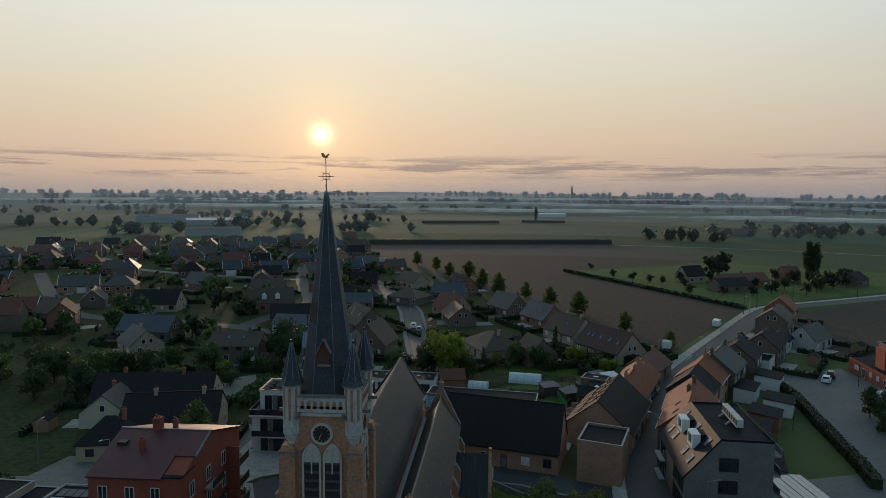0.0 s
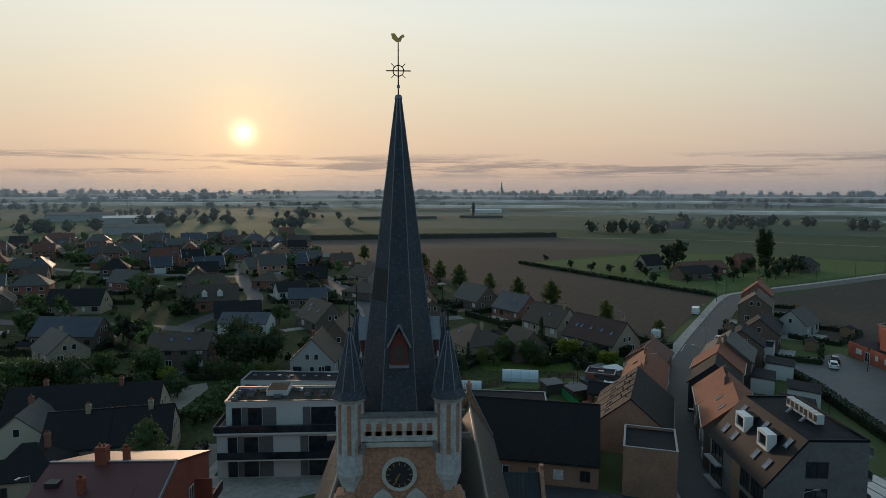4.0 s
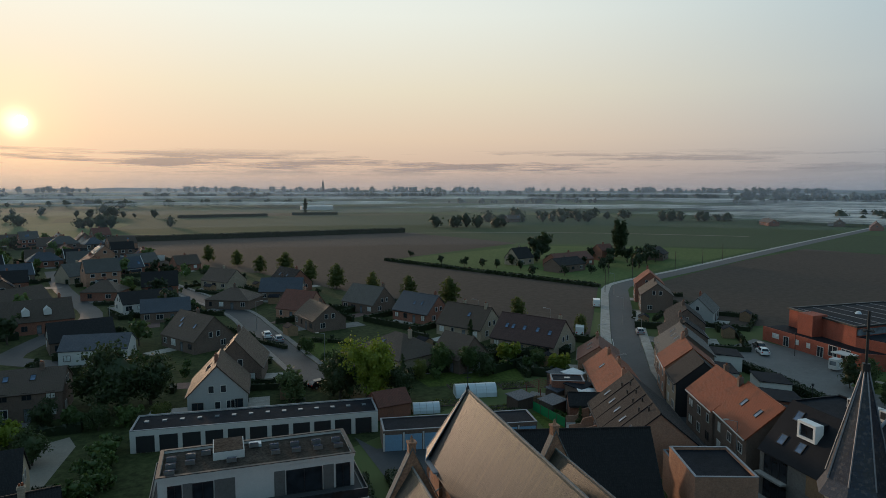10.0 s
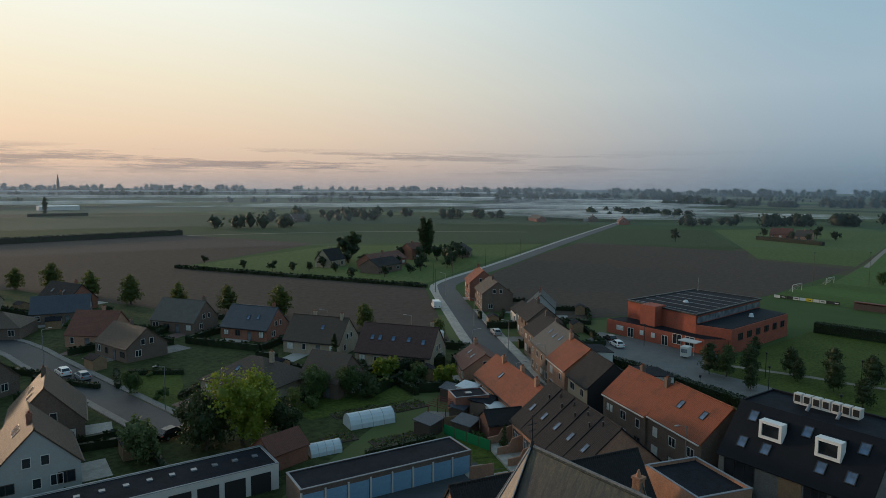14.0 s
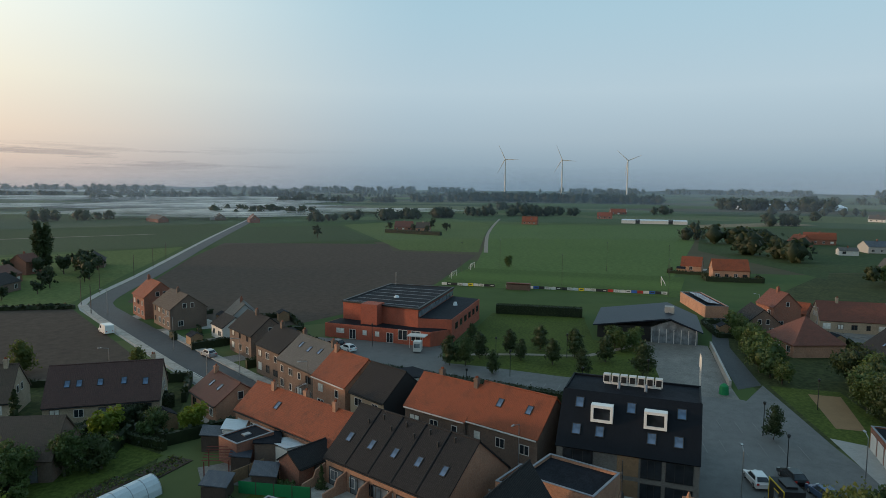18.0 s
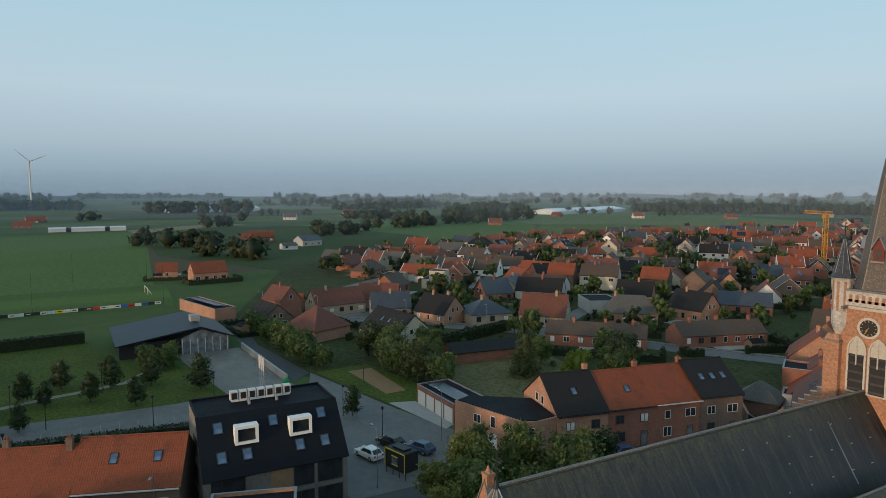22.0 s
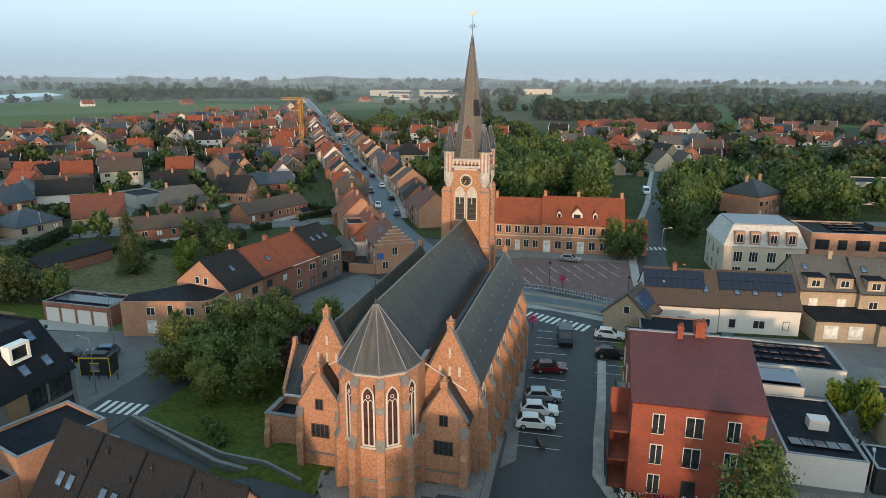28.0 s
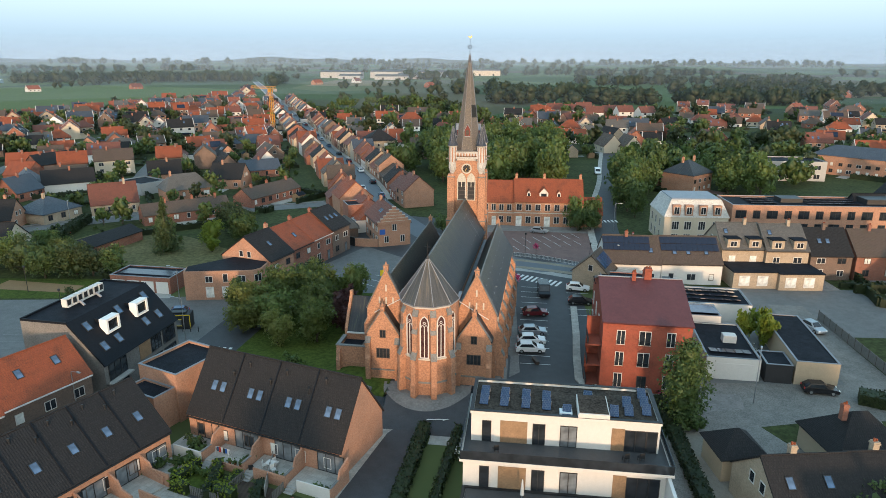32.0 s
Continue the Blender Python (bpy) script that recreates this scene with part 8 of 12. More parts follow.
WAYS = [smooth_line(s, 5.0) for s in (STREET_S, STREET_W, STREET_N, STREET_V, STREET_NE, STREET_NE2, STREET_NE3, STREET_F, STREET_F2, STREET_F3, STREET_NE4)]


def fill(poly, n, turn, roofs, walls, where, gap=14.0, seed=1, most=(0, 0, 0, 90)):
    """Scatter detached houses, square to a local grid of streets, clear of what stands there."""
    r = random.Random(seed)
    xs, ys = [p[0] for p in poly], [p[1] for p in poly]
    made = tries = 0
    while made < n and tries < n * 60:
        tries += 1
        p = (r.uniform(min(xs), max(xs)), r.uniform(min(ys), max(ys)))
        if not inside(p, poly) or any((q - Vector(p)).length < gap for q in PLACED) or any(np.hypot(*(w - np.array(p)).T).min() < 9 for w in WAYS):
            continue
        PLACED.append(Vector(p))
        two = r.random() < 0.3
        ze = 5.2 if two else 2.8
        hip = r.random() < 0.2
        house(p[0], p[1], turn + r.choice(most) + r.uniform(-7, 7), r.uniform(9.0, 15.0), r.uniform(7.4, 8.8), ze, ze + r.uniform(3.2, 4.2), r.choice(roofs), r.choice(walls), where, 0 if math.hypot(p[0], p[1] - 60) < 190 else -1, hip=hip, chim=(r.uniform(-3, 3),), wins=r.choice(("f", "b", "fb")))
        made += 1


REDDISH = ("roof_clay", "roof_clay", "roof_clay", "roof_rust", "roof_rust", "roof_brown", "roof_brown", "roof_dark", "roof_blue", "roof_grey")
SOBER = ("roof_brown", "roof_brown", "roof_dark", "roof_grey", "roof_blue", "roof_rust")
PLAINW = ("brick_red", "brick_salmon", "brick_brown", "brick_brown", "brick_red", "brick_beige", "cream_render", "white_paint", "white_paint", "white_frame")
fill([(150, 10), (260, -10), (305, -100), (325, -190), (335, -276), (318, -360), (215, -380), (140, -250), (60, -90), (110, -50)], 190, 33, REDDISH, PLAINW, "in the village", 12.5, 3)
fill([(215, -380), (318, -360), (282, -495), (330, -640), (290, -560)], 26, 28, REDDISH, PLAINW, "at the far end of the village", 14, 5)
fill([(40, -100), (150, -330), (90, -340), (0, -220), (16, -120)], 34, 15, REDDISH, PLAINW, "behind the main street", 13, 6)
fill([(-20, -160), (10, -230), (-20, -330), (-70, -300), (-100, -160), (-60, -140)], 30, -4, REDDISH, PLAINW, "beyond the park", 12.5, 12)
fill([(-110, 250), (-30, 320), (-50, 360), (-90, 495), (-250, 470), (-330, 300), (-300, 150), (-150, 170), (-100, 180)], 130, 20, SOBER, PLAINW[:5], "on the east side", 13, 7)
fill([(-110, 40), (-100, 130), (-300, 150), (-330, -40), (-180, -40)], 34, 10, SOBER, PLAINW, "on the north side", 17, 8)
fill([(-120, -120), (-260, -160), (-280, -420), (-130, -400), (-110, -230)], 44, -10, REDDISH, PLAINW, "beyond the park", 14, 9)

# ---- trees, hedges and shrubs ----


def quads(name, c, u, w, mat, lumps=None, coarse=False):
    """A mesh of many small leaf quads: centres and two half-axes, over solid lumps (x, y, z, radius, half height)."""
    n = len(c)
    co = np.stack([c - u - w, c + u - w * 0.4, c + u * 0.6 + w, c - u * 0.7 + w * 0.8], 1).reshape(-1, 3)
    idx = np.arange(n * 4).reshape(-1, 4)
    if lumps is not None:
        r = np.random.RandomState(3)
        m, k = (5, 3) if coarse else (6, 4)
        th, ph = np.arange(m) * 2 * np.pi / m, np.linspace(-1.4, 1.4, k)
        unit = np.array([(math.cos(p) * math.cos(t), math.cos(p) * math.sin(t), math.sin(p)) for p in ph for t in th])
        lump = np.asarray(lumps, float)
        pts = lump[:, None, :3] + unit[None] * lump[:, None, [3, 3, 4]] * r.uniform(0.8, 1.12, (len(lump), m * k, 1))
        face = np.array([(a * m + b, a * m + (b + 1) % m, (a + 1) * m + (b + 1) % m, (a + 1) * m + b) for a in range(k - 1) for b in range(m)])
        off = n * 4 + np.arange(len(lump))[:, None, None] * m * k
        co = np.concatenate([co, pts.reshape(-1, 3)])
        idx = np.concatenate([idx, (face[None] + off).reshape(-1, 4)])
    me = bpy.data.meshes.new(name)
    me.vertices.add(len(co))
    me.vertices.foreach_set("co", co.ravel())
    me.loops.add(idx.size)
    me.loops.foreach_set("vertex_index", idx.ravel())
    me.polygons.add(len(idx))
    me.polygons.foreach_set("loop_start", np.arange(len(idx)) * 4)
    me.polygons.foreach_set("loop_total", np.full(len(idx), 4))
    me.materials.append(MATS[mat])
    me.update(calc_edges=True)
    me.validate()
    return me


def leaf_axes(r, n, size):
    a = r.normal(size=(n, 3))
    a /= np.linalg.norm(a, axis=1, keepdims=True)
    b = np.cross(a, r.normal(size=(n, 3)))
    b /= np.linalg.norm(b, axis=1, keepdims=True)
    s = size * r.uniform(0.6, 1.3, (n, 1))
    return a * s, b * s


def crown_points(r, shape, height, radius, clumps, leaves, base):
    """Leaf centres gathered in clumps on an uneven crown, and the solid lumps beneath them."""
    out, lumps = [], []
    if shape in ("oval", "column"):
        for h in (0.2, 0.42, 0.64, 0.82):
            k = np.sin(np.pi * (0.12 + 0.86 * h) ** 0.8) ** 0.75 if shape == "oval" else min(1, 2.6 * (1.02 - h))
            lumps.append((0, 0, base + h * (height - base), radius * k * 0.68, (height - base) * 0.2))
    elif shape == "cone":
        for h in (0.08, 0.28, 0.5, 0.72):
            lumps.append((0, 0, base + h * (height - base), radius * (1.04 - h) * 0.55, (height - base) * 0.2))
    for i in range(clumps):
        if shape == "column":
            h = r.uniform(0.03, 1)
            rad = radius * min(1, 2.6 * (1.02 - h)) * r.uniform(0.3, 1) * (0.6 + 0.4 * min(1, h * 6))
            t = r.uniform(0, 2 * np.pi)
            c = np.array([rad * np.cos(t), rad * np.sin(t), base + h * (height - base)])
            k = radius * 0.42
        elif shape == "cone":
            h = r.uniform(0, 1) ** 1.4
            rad = radius * (1.04 - h) * r.uniform(0.35, 1)
            t = r.uniform(0, 2 * np.pi)
            c = np.array([rad * np.cos(t), rad * np.sin(t), base + h * (height - base) - rad * 0.15])
            k = radius * 0.2 * (1.25 - h)
        elif shape == "oval":
            h = r.uniform(0.0, 1)
            rad = radius * (np.sin(np.pi * (0.12 + 0.86 * h) ** 0.8) ** 0.75) * r.uniform(0.45, 1.05) * (1 + 0.15 * np.sin(9 * h + shape_phase(radius)))
            t = r.uniform(0, 2 * np.pi)
            c = np.array([rad * np.cos(t), rad * np.sin(t), base + h * (height - base)])
            k = radius * 0.26
        else:
            # lobes of uneven size make up the crown
            if i == 0:
                nl = 11 if leaves > 10 else 7
                dd = r.normal(size=(nl, 3))
                dd /= np.linalg.norm(dd, axis=1, keepdims=True)
                dd[:, 2] = np.linspace(-0.85, 0.95, nl)
                lobes = dd * r.uniform(0.42, 0.66, (nl, 1))
                size_ = r.uniform(0.34, 0.56, nl)
                zm = (height + base) / 2
                k_ = 0.5 if leaves > 10 else 0.68
                lumps = [(l[0] * radius, l[1] * radius, zm + l[2] * (height - base) / 2, z_ * radius * k_, z_ * (height - base) / 2 * k_) for l, z_ in zip(lobes, size_)]
                lumps.append((0, 0, zm, radius * 0.5, (height - base) * 0.3))
            j = r.randint(nl)
            d = r.normal(size=3)
            d /= np.linalg.norm(d)
            q = lobes[j] + d * size_[j] * r.uniform(0.75, 1.08)
            zc = (height + base) / 2
            c = np.array([q[0] * radius, q[1] * radius, zc + q[2] * (height - base) / 2])
            k = radius * 0.17
        p = r.normal(size=(leaves, 3)) * k * 0.55
        if shape == "willow":
            p[:, 2] = -np.abs(p[:, 2]) * 2.2
        out.append(c + p)
    return np.concatenate(out), lumps


def shape_phase(v):
    return (v * 7.3) % 6.28


PROTO = {}


def tree_kind(key, shape, height, radius, clumps, leaves, size, mat, base, trunk=0.22, seed=1):
    r = np.random.RandomState(seed)
    pts, lumps = crown_points(r, shape, height, radius, clumps, leaves, base)
    a, b = leaf_axes(r, len(pts), size)
    me = quads("crown", pts, a, b, mat, lumps, leaves < 10)
    g = Geo()
    top = base + (height - base) * (0.75 if shape in ("cone", "column") else 0.55)
    bend = r.uniform(-0.25, 0.25, 2)
    g.rod((0, 0, -0.05), (bend[0], bend[1], top * 0.5), trunk, trunk * 0.75, 7).rod((bend[0], bend[1], top * 0.5), (bend[0] * 1.5, bend[1] * 1.5, top), trunk * 0.75, trunk * 0.3, 6)
    for i in range(6 if shape not in ("column",) else 2):
        t = i * 2.4 + r.uniform(-0.4, 0.4)
        z0 = base * 0.8 + (top - base) * 0.12 * i
        g.rod((bend[0], bend[1], max(0.6, z0)), (radius * 0.62 * np.cos(t), radius * 0.62 * np.sin(t), z0 + (height - base) * 0.28), trunk * 0.4, trunk * 0.12, 5)
    PROTO[key] = (me, g.mesh("trunk", "bark"))


for sd in (1, 2, 3):
    tree_kind(("round", sd), "round", 8.0, 3.8, 180, 23, 0.165, "leaf_green", 0.7, 0.24, sd)
    tree_kind(("dark", sd), "round", 8.0, 3.7, 180, 23, 0.16, "leaf_dark", 0.4, 0.24, 10 + sd)
    tree_kind(("yew", sd), "round", 8.0, 3.7, 170, 25, 0.16, "leaf_yew", 0.4, 0.24, 110 + sd)
    tree_kind(("olive", sd), "round", 7.0, 3.4, 180, 23, 0.15, "leaf_olive", 0.4, 0.2, 20 + sd)
    tree_kind(("young", sd), "oval", 6.2, 1.75, 80, 22, 0.13, "leaf_dark", 1.1, 0.1, 30 + sd)
    tree_kind(("oval", sd), "oval", 8.0, 2.7, 80, 18, 0.2, "leaf_field", 0.9, 0.2, 80 + sd)
    tree_kind(("park", sd), "round", 8.0, 3.7, 130, 14, 0.24, "leaf_green", 0.6, 0.26, 90 + sd)
    tree_kind(("shrub", sd), "round", 2.4, 1.6, 40, 20, 0.15, "leaf_green", 0.05, 0.08, 40 + sd)
    tree_kind(("far", sd), "round", 9.0, 4.3, 26, 8, 0.5, "far_leaf", 1.2, 0.3, 50 + sd)
    tree_kind(("fargreen", sd), "round", 8.0, 3.7, 26, 8, 0.46, "leaf_green", 1.0, 0.26, 60 + sd)
tree_kind(("lime", 1), "round", 9.8, 4.5, 190, 34, 0.16, "leaf_lime", 0.6, 0.28, 71)
tree_kind(("lime", 2), "round", 5.0, 2.8, 70, 24, 0.2, "leaf_lime", 0.4, 0.16, 72)
tree_kind(("birch", 1), "oval", 10.2, 2.9, 150, 34, 0.13, "leaf_green", 1.2, 0.2, 79)
tree_kind(("willow", 1), "willow", 7.0, 3.6, 90, 26, 0.2, "leaf_willow", 1.6, 0.24, 73)
tree_kind(("spruce", 1), "cone", 12.5, 3.2, 190, 24, 0.14, "leaf_dark", 0.8, 0.22, 74)
tree_kind(("column", 1), "column", 20.0, 2.4, 90, 26, 0.34, "leaf_dark", 0.8, 0.3, 75)
tree_kind(("cedar", 1), "cone", 8.0, 1.8, 80, 22, 0.15, "leaf_dark", 0.4, 0.15, 76)
tree_kind(("purple", 1), "round", 6.5, 2.8, 80, 24, 0.2, "leaf_purple", 0.6, 0.2, 77)
WORDS = {"birch": "tall airy leafy tree", "park": "tall broad leafy tree", "oval": "leafy oval-crowned tree", "round": "broad leafy green tree", "dark": "dense dark green tree", "yew": "broad mid-green yew-like tree", "olive": "olive-green bushy tree", "young": "slender young tree", "shrub": "rounded green shrub", "far": "dark distant tree with a ragged crown", "fargreen": "leafy green garden tree",
         "lime": "bright yellow-green tree", "willow": "pale green weeping willow", "spruce": "tall dark spruce with drooping boughs", "column": "tall narrow poplar", "cedar": "narrow dark conifer", "purple": "dark purple-leaved tree"}
trng = random.Random(21)


def tree(kind, x, y, s=1.0, where="in a garden", v=None, sz=None, group=""):
    n = 1 if (kind, 2) not in PROTO else 2 if (kind, 3) not in PROTO else 3
    cm, tm = PROTO[(kind, v or trng.randint(1, n))]
    name = "shrub" if kind == "shrub" else "tree"
    t = thing(name, x, y, 0, 0, WORDS[kind] + " " + where, name, group)
    t.matrix_basis = pose(x, y, 0, 0, 0, trng.uniform(0, 360)) @ Matrix.Diagonal((s, s, sz or s, 1))
    part("trunk", tm, "", t)
    part("crown", cm, "", t)
    return t


# close to the church and the lanes
for a in (("olive", 27.0, 63.8, 1.0), ("round", 29.0, 60.5, 0.8), ("olive", 24.5, 66.0, 1.0), ("yew", 22.5, 60.0, 1.05), ("yew", 19.0, 55.0, 1.0), ("yew", 15.5, 58.0, 1.0), ("round", 21.0, 66.5, 0.9), ("olive", 25.5, 68.5, 0.8), ("yew", 16.0, 64.0, 0.9), ("purple", 11.5, 62.0, 1.0), ("purple", 9.5, 66.0, 0.8), ("yew", 13.0, 70.0, 0.9), ("shrub", 14.0, 78.5, 0.8), ("olive", 18.5, 72.0, 0.8), ("dark", 20.5, 50.5, 0.9), ("yew", 12.0, 52.5, 0.9)):
    tree(*a, "beside the church")
tree("birch", -37.4, 86.4, 1.0, "beside the red building")
tree("shrub", -38.2, 88.0, 1.1, "beside the red building")
tree("lime", -54.2, 63.0, 0.72, "behind the workshops", 2, 1.2)
tree("lime", -52.4, 60.4, 0.6, "behind the workshops", 2, 1.0)
tree("young", 57.2, 65.0, 0.75, "in the car park")
tree("spruce", 61.0, 28.0, 1.0, "on the overgrown lot")
for a in (("lime", 53.0, 22.0, 0.6), ("dark", 50.0, 14.0, 1.0), ("dark", 54.5, 9.5, 1.0), ("round", 47.0, 18.0, 0.9), ("round", 66.0, 20.0, 0.7), ("dark", 70.0, 46.0, 0.95), ("round", 75.0, 48.5, 0.85), ("dark", 66.5, 46.0, 0.9), ("dark", 81.0, 46.5, 0.95), ("round", 86.0, 44.0, 0.95), ("olive", 73.0, 42.0, 0.9), ("round", 62.0, 45.0, 0.8), ("dark", 90.0, 47.0, 0.95), ("lime", 51.0, 27.0, 0.7), ("olive", 78.0, 39.0, 0.8), ("round", 84.0, 36.0, 0.8)):
    tree(*a, "by the sand court" if a[2] > 40 else "behind the terrace")
for i in range(12):
    tree("park", 86 + i * 3.6, 58.5 + (i % 3) * 1.3, 0.55 + 0.06 * (i % 4), "in a row along the lane", group="trees along the lane")
for x_, y_, s_ in ((79.7, 115.1, 1.1), (86, 113.8, 1.0), (91.1, 108.6, 0.95), (87, 105.5, 0.8), (96.5, 103.1, 1.0), (85.7, 99.1, 0.95), (92.7, 95.5, 1.1), (80.5, 92.9, 0.9), (91.2, 89.3, 1.0), (83.7, 82.2, 1.2), (79.0, 118.0, 1.1), (98, 118.5, 0.8)):
    tree("young", x_, y_, s_ * 0.95, "on the lawn by the sports hall", sz=s_ * 0.84, group="young trees on the lawn")
for x_, y_ in ((100.5, 86.5), (103.5, 83.5), (104.0, 88.0)):
    tree("round", x_, y_, 0.62, "by the clubhouse")
tree("young", 76.0, 108.8, 0.7, "in the car park")
tree("round", 237, 137, 0.62, "on the edge of the football pitch")
# gardens in the north-east
tree("lime", -2.6, 139.8, 1.08, "in a garden", 1)
for a in (("dark", 2.6, 137.6, 0.75), ("dark", -6.2, 144.2, 0.95), ("dark", -7.0, 141.0, 0.8), ("willow", -15.0, 142.4, 0.85), ("olive", -34.0, 138.0, 0.5), ("dark", -40.5, 146.0, 1.35), ("dark", -44.0, 150.0, 1.1), ("dark", -36.5, 148.5, 1.0), ("lime", 28.6, 151.5, 0.9), ("round", 18.5, 148.0, 0.7), ("cedar", 25.0, 163.0, 0.9), ("round", 14.0, 150.5, 0.7), ("dark", 21.5, 145.5, 0.6), ("round", -57.0, 137.0, 0.9), ("lime", -53.0, 135.5, 0.7), ("dark", -66.0, 129.0, 1.0), ("dark", -72.0, 131.0, 0.9), ("round", -77.0, 128.0, 1.0), ("lime", -82.0, 131.0, 0.9), ("round", -87.0, 127.0, 1.1), ("dark", -93.0, 131.0, 1.0), ("round", -99.0, 125.0, 1.0), ("dark", -48.5, 128.0, 0.6), ("round", -50.0, 106.0, 0.75), ("dark", -74.0, 118.0, 1.0), ("round", -84.0, 116.0, 0.9), ("round", -66.0, 138.0, 0.8), ("round", 33.0, 147.0, 0.5), ("olive", 9.0, 148.0, 0.5), ("round", -8.5, 172.0, 0.5), ("cedar", 6.0, 149.0, 0.6)):
    tree(*a[:4], "in a garden", a[4] if len(a) > 4 else (2 if a[0] == "lime" else None))
for x_, y_, s_ in ((-29.5, 356, 1.0), (-17.4, 335.5, 0.9), (-9.4, 308.8, 0.9), (0.1, 302.9, 1.1), (6.5, 277.3, 1.05), (13.1, 258.2, 1.1), (23.3, 248.3, 0.85), (30.9, 230.5, 0.95), (39, 215.5, 1.1), (49.0, 190.0, 0.8), (57, 171.5, 0.6)):
    tree("oval", x_, y_, s_ * 1.05, "by the ploughed field", sz=s_ * 0.92, group="trees along the field")
# the park and the western gardens
for a in ((8, -65), (4, -87), (-5, -81), (-11, -106), (18, -100), (5, -120), (-18, -118), (11, -64), (-2, -60), (-8, -52), (1, -74), (-16, -74), (-22, -92), (14, -84), (22, -120), (-4, -96), (-28, -104), (10, -140), (-6, -138), (-20, -140), (26, -76), (-12, -62)):
    tree("park", a[0], a[1], trng.uniform(1.2, 1.65), "in the park", sz=trng.uniform(1.3, 1.8))
for k in range(26):
    a_ = (trng.uniform(-30, 24), trng.uniform(-150, -55))
    tree("park", a_[0], a_[1], trng.uniform(1.2, 1.8), "in the park", sz=trng.uniform(1.5, 2.1))
for a_, k in (((-60.5, -69.8), 1.5), ((-49.6, -68.2), 1.3), ((-82.9, -62.5), 1.5), ((-46.5, -27.0), 1.2), ((-48.5, -34.0), 1.3), ((-47.5, -20.0), 1.0), ((-50.5, -40), 1.3), ((-30.7, -7.0), 0.85), ((-34.5, -7.5), 0.8)):
    tree("park", *a_, k, "near the square", sz=k * 1.25)
tree("column", 14, -135, 0.85, "in the park")
tree("column", 2, -160, 0.8, "in the park")
for a in ((-46, -45), (-50, -36), (-48, -58), (-52, -68), (-60, -76), (-66, -104), (-72, -96), (-58, -92), (-82, -57), (-86, -66), (-90, -52), (-78, -74), (-95, -70), (-54, -48), (-57, -56)):
    tree("park", a[0], a[1], trng.uniform(1.0, 1.45), "near the school", sz=trng.uniform(1.2, 1.8))
tree("round", -31.0, -2.6, 0.75, "on the square")
tree("round", -34.2, -3.4, 0.7, "on the square")
tree("round", 2.5, 2.0, 0.55, "on the square")
# scattered garden trees
grng = random.Random(33)


def crowd(name, poly, n, seed, lo, hi, label, kinds=("fargreen", "far", "fargreen")):
    """Garden trees and bushes too many to count, joined, clear of houses and streets."""
    r = random.Random(seed)
    xs, ys = [p[0] for p in poly], [p[1] for p in poly]
    out, k, tries = {}, 0, 0
    while k < n and tries < n * 40:
        tries += 1
        p = (r.uniform(min(xs), max(xs)), r.uniform(min(ys), max(ys)))
        if inside(p, poly) and not any((q - Vector(p)).length < 7.0 for q in PLACED) and not any(np.hypot(*(w - np.array(p)).T).min() < 5 for w in WAYS):
            kind, s, a = r.choice(kinds), r.uniform(lo, hi) ** 1.0, r.uniform(0, 6.28)
            me = PROTO[(kind, r.randint(1, 3))][0]
            co = np.empty(len(me.vertices) * 3)
            me.vertices.foreach_get("co", co)
            co = co.reshape(-1, 3) * s
            li = np.empty(len(me.loops), int)
            me.loops.foreach_get("vertex_index", li)
            out.setdefault(kind, []).append((np.stack([co[:, 0] * math.cos(a) - co[:, 1] * math.sin(a) + p[0], co[:, 0] * math.sin(a) + co[:, 1] * math.cos(a) + p[1], co[:, 2] - 0.2], 1), li))
            k += 1
    for kind, cs in out.items():
        co = np.concatenate([c for c, _ in cs])
        start_ = np.cumsum([0] + [len(c) for c, _ in cs[:-1]])
        idx = np.concatenate([f + o for (_, f), o in zip(cs, start_)])
        me = bpy.data.meshes.new(name)
        me.vertices.add(len(co))
        me.vertices.foreach_set("co", co.ravel())
        me.loops.add(len(idx))
        me.loops.foreach_set("vertex_index", idx)
        me.polygons.add(len(idx) // 4)
        me.polygons.foreach_set("loop_start", np.arange(len(idx) // 4) * 4)
        me.polygons.foreach_set("loop_total", np.full(len(idx) // 4, 4))
        me.materials.append(MATS["leaf_green" if kind == "fargreen" else "far_leaf"])
        me.update(calc_edges=True)
        tagged(new(name, me), label, "trees", "", "stuff")


def garden_trees(poly, n, seed, kinds=("fargreen", "fargreen", "far", "fargreen"), lo=0.45, hi=1.0, where="between the houses"):
    r = random.Random(seed)
    xs, ys = [p[0] for p in poly], [p[1] for p in poly]
    k = 0
    while k < n:
        p = (r.uniform(min(xs), max(xs)), r.uniform(min(ys), max(ys)))
        if inside(p, poly) and not any((q - Vector(p)).length < 7.5 for q in PLACED) and not any(np.hypot(*(w - np.array(p)).T).min() < 5 for w in WAYS):
            tree(r.choice(kinds), p[0], p[1], r.uniform(lo, hi), where)
            k += 1


garden_trees([(60, 10), (120, 10), (150, -60), (110, -120), (60, -100)], 26, 1)
garden_trees([(-10, 170), (-40, 260), (-110, 260), (-130, 150), (-100, 140), (-60, 160)], 32, 2)
garden_trees([(-110, -20), (-100, 130), (-200, 120), (-190, -40)], 14, 4)
GREEN = "many garden trees and bushes between the houses"
crowd("garden_greenery", [(120, 40), (250, 0), (310, -90), (335, -276), (300, -420), (180, -420), (60, -130), (130, -60)], 280, 5, 0.35, 1.15, GREEN)
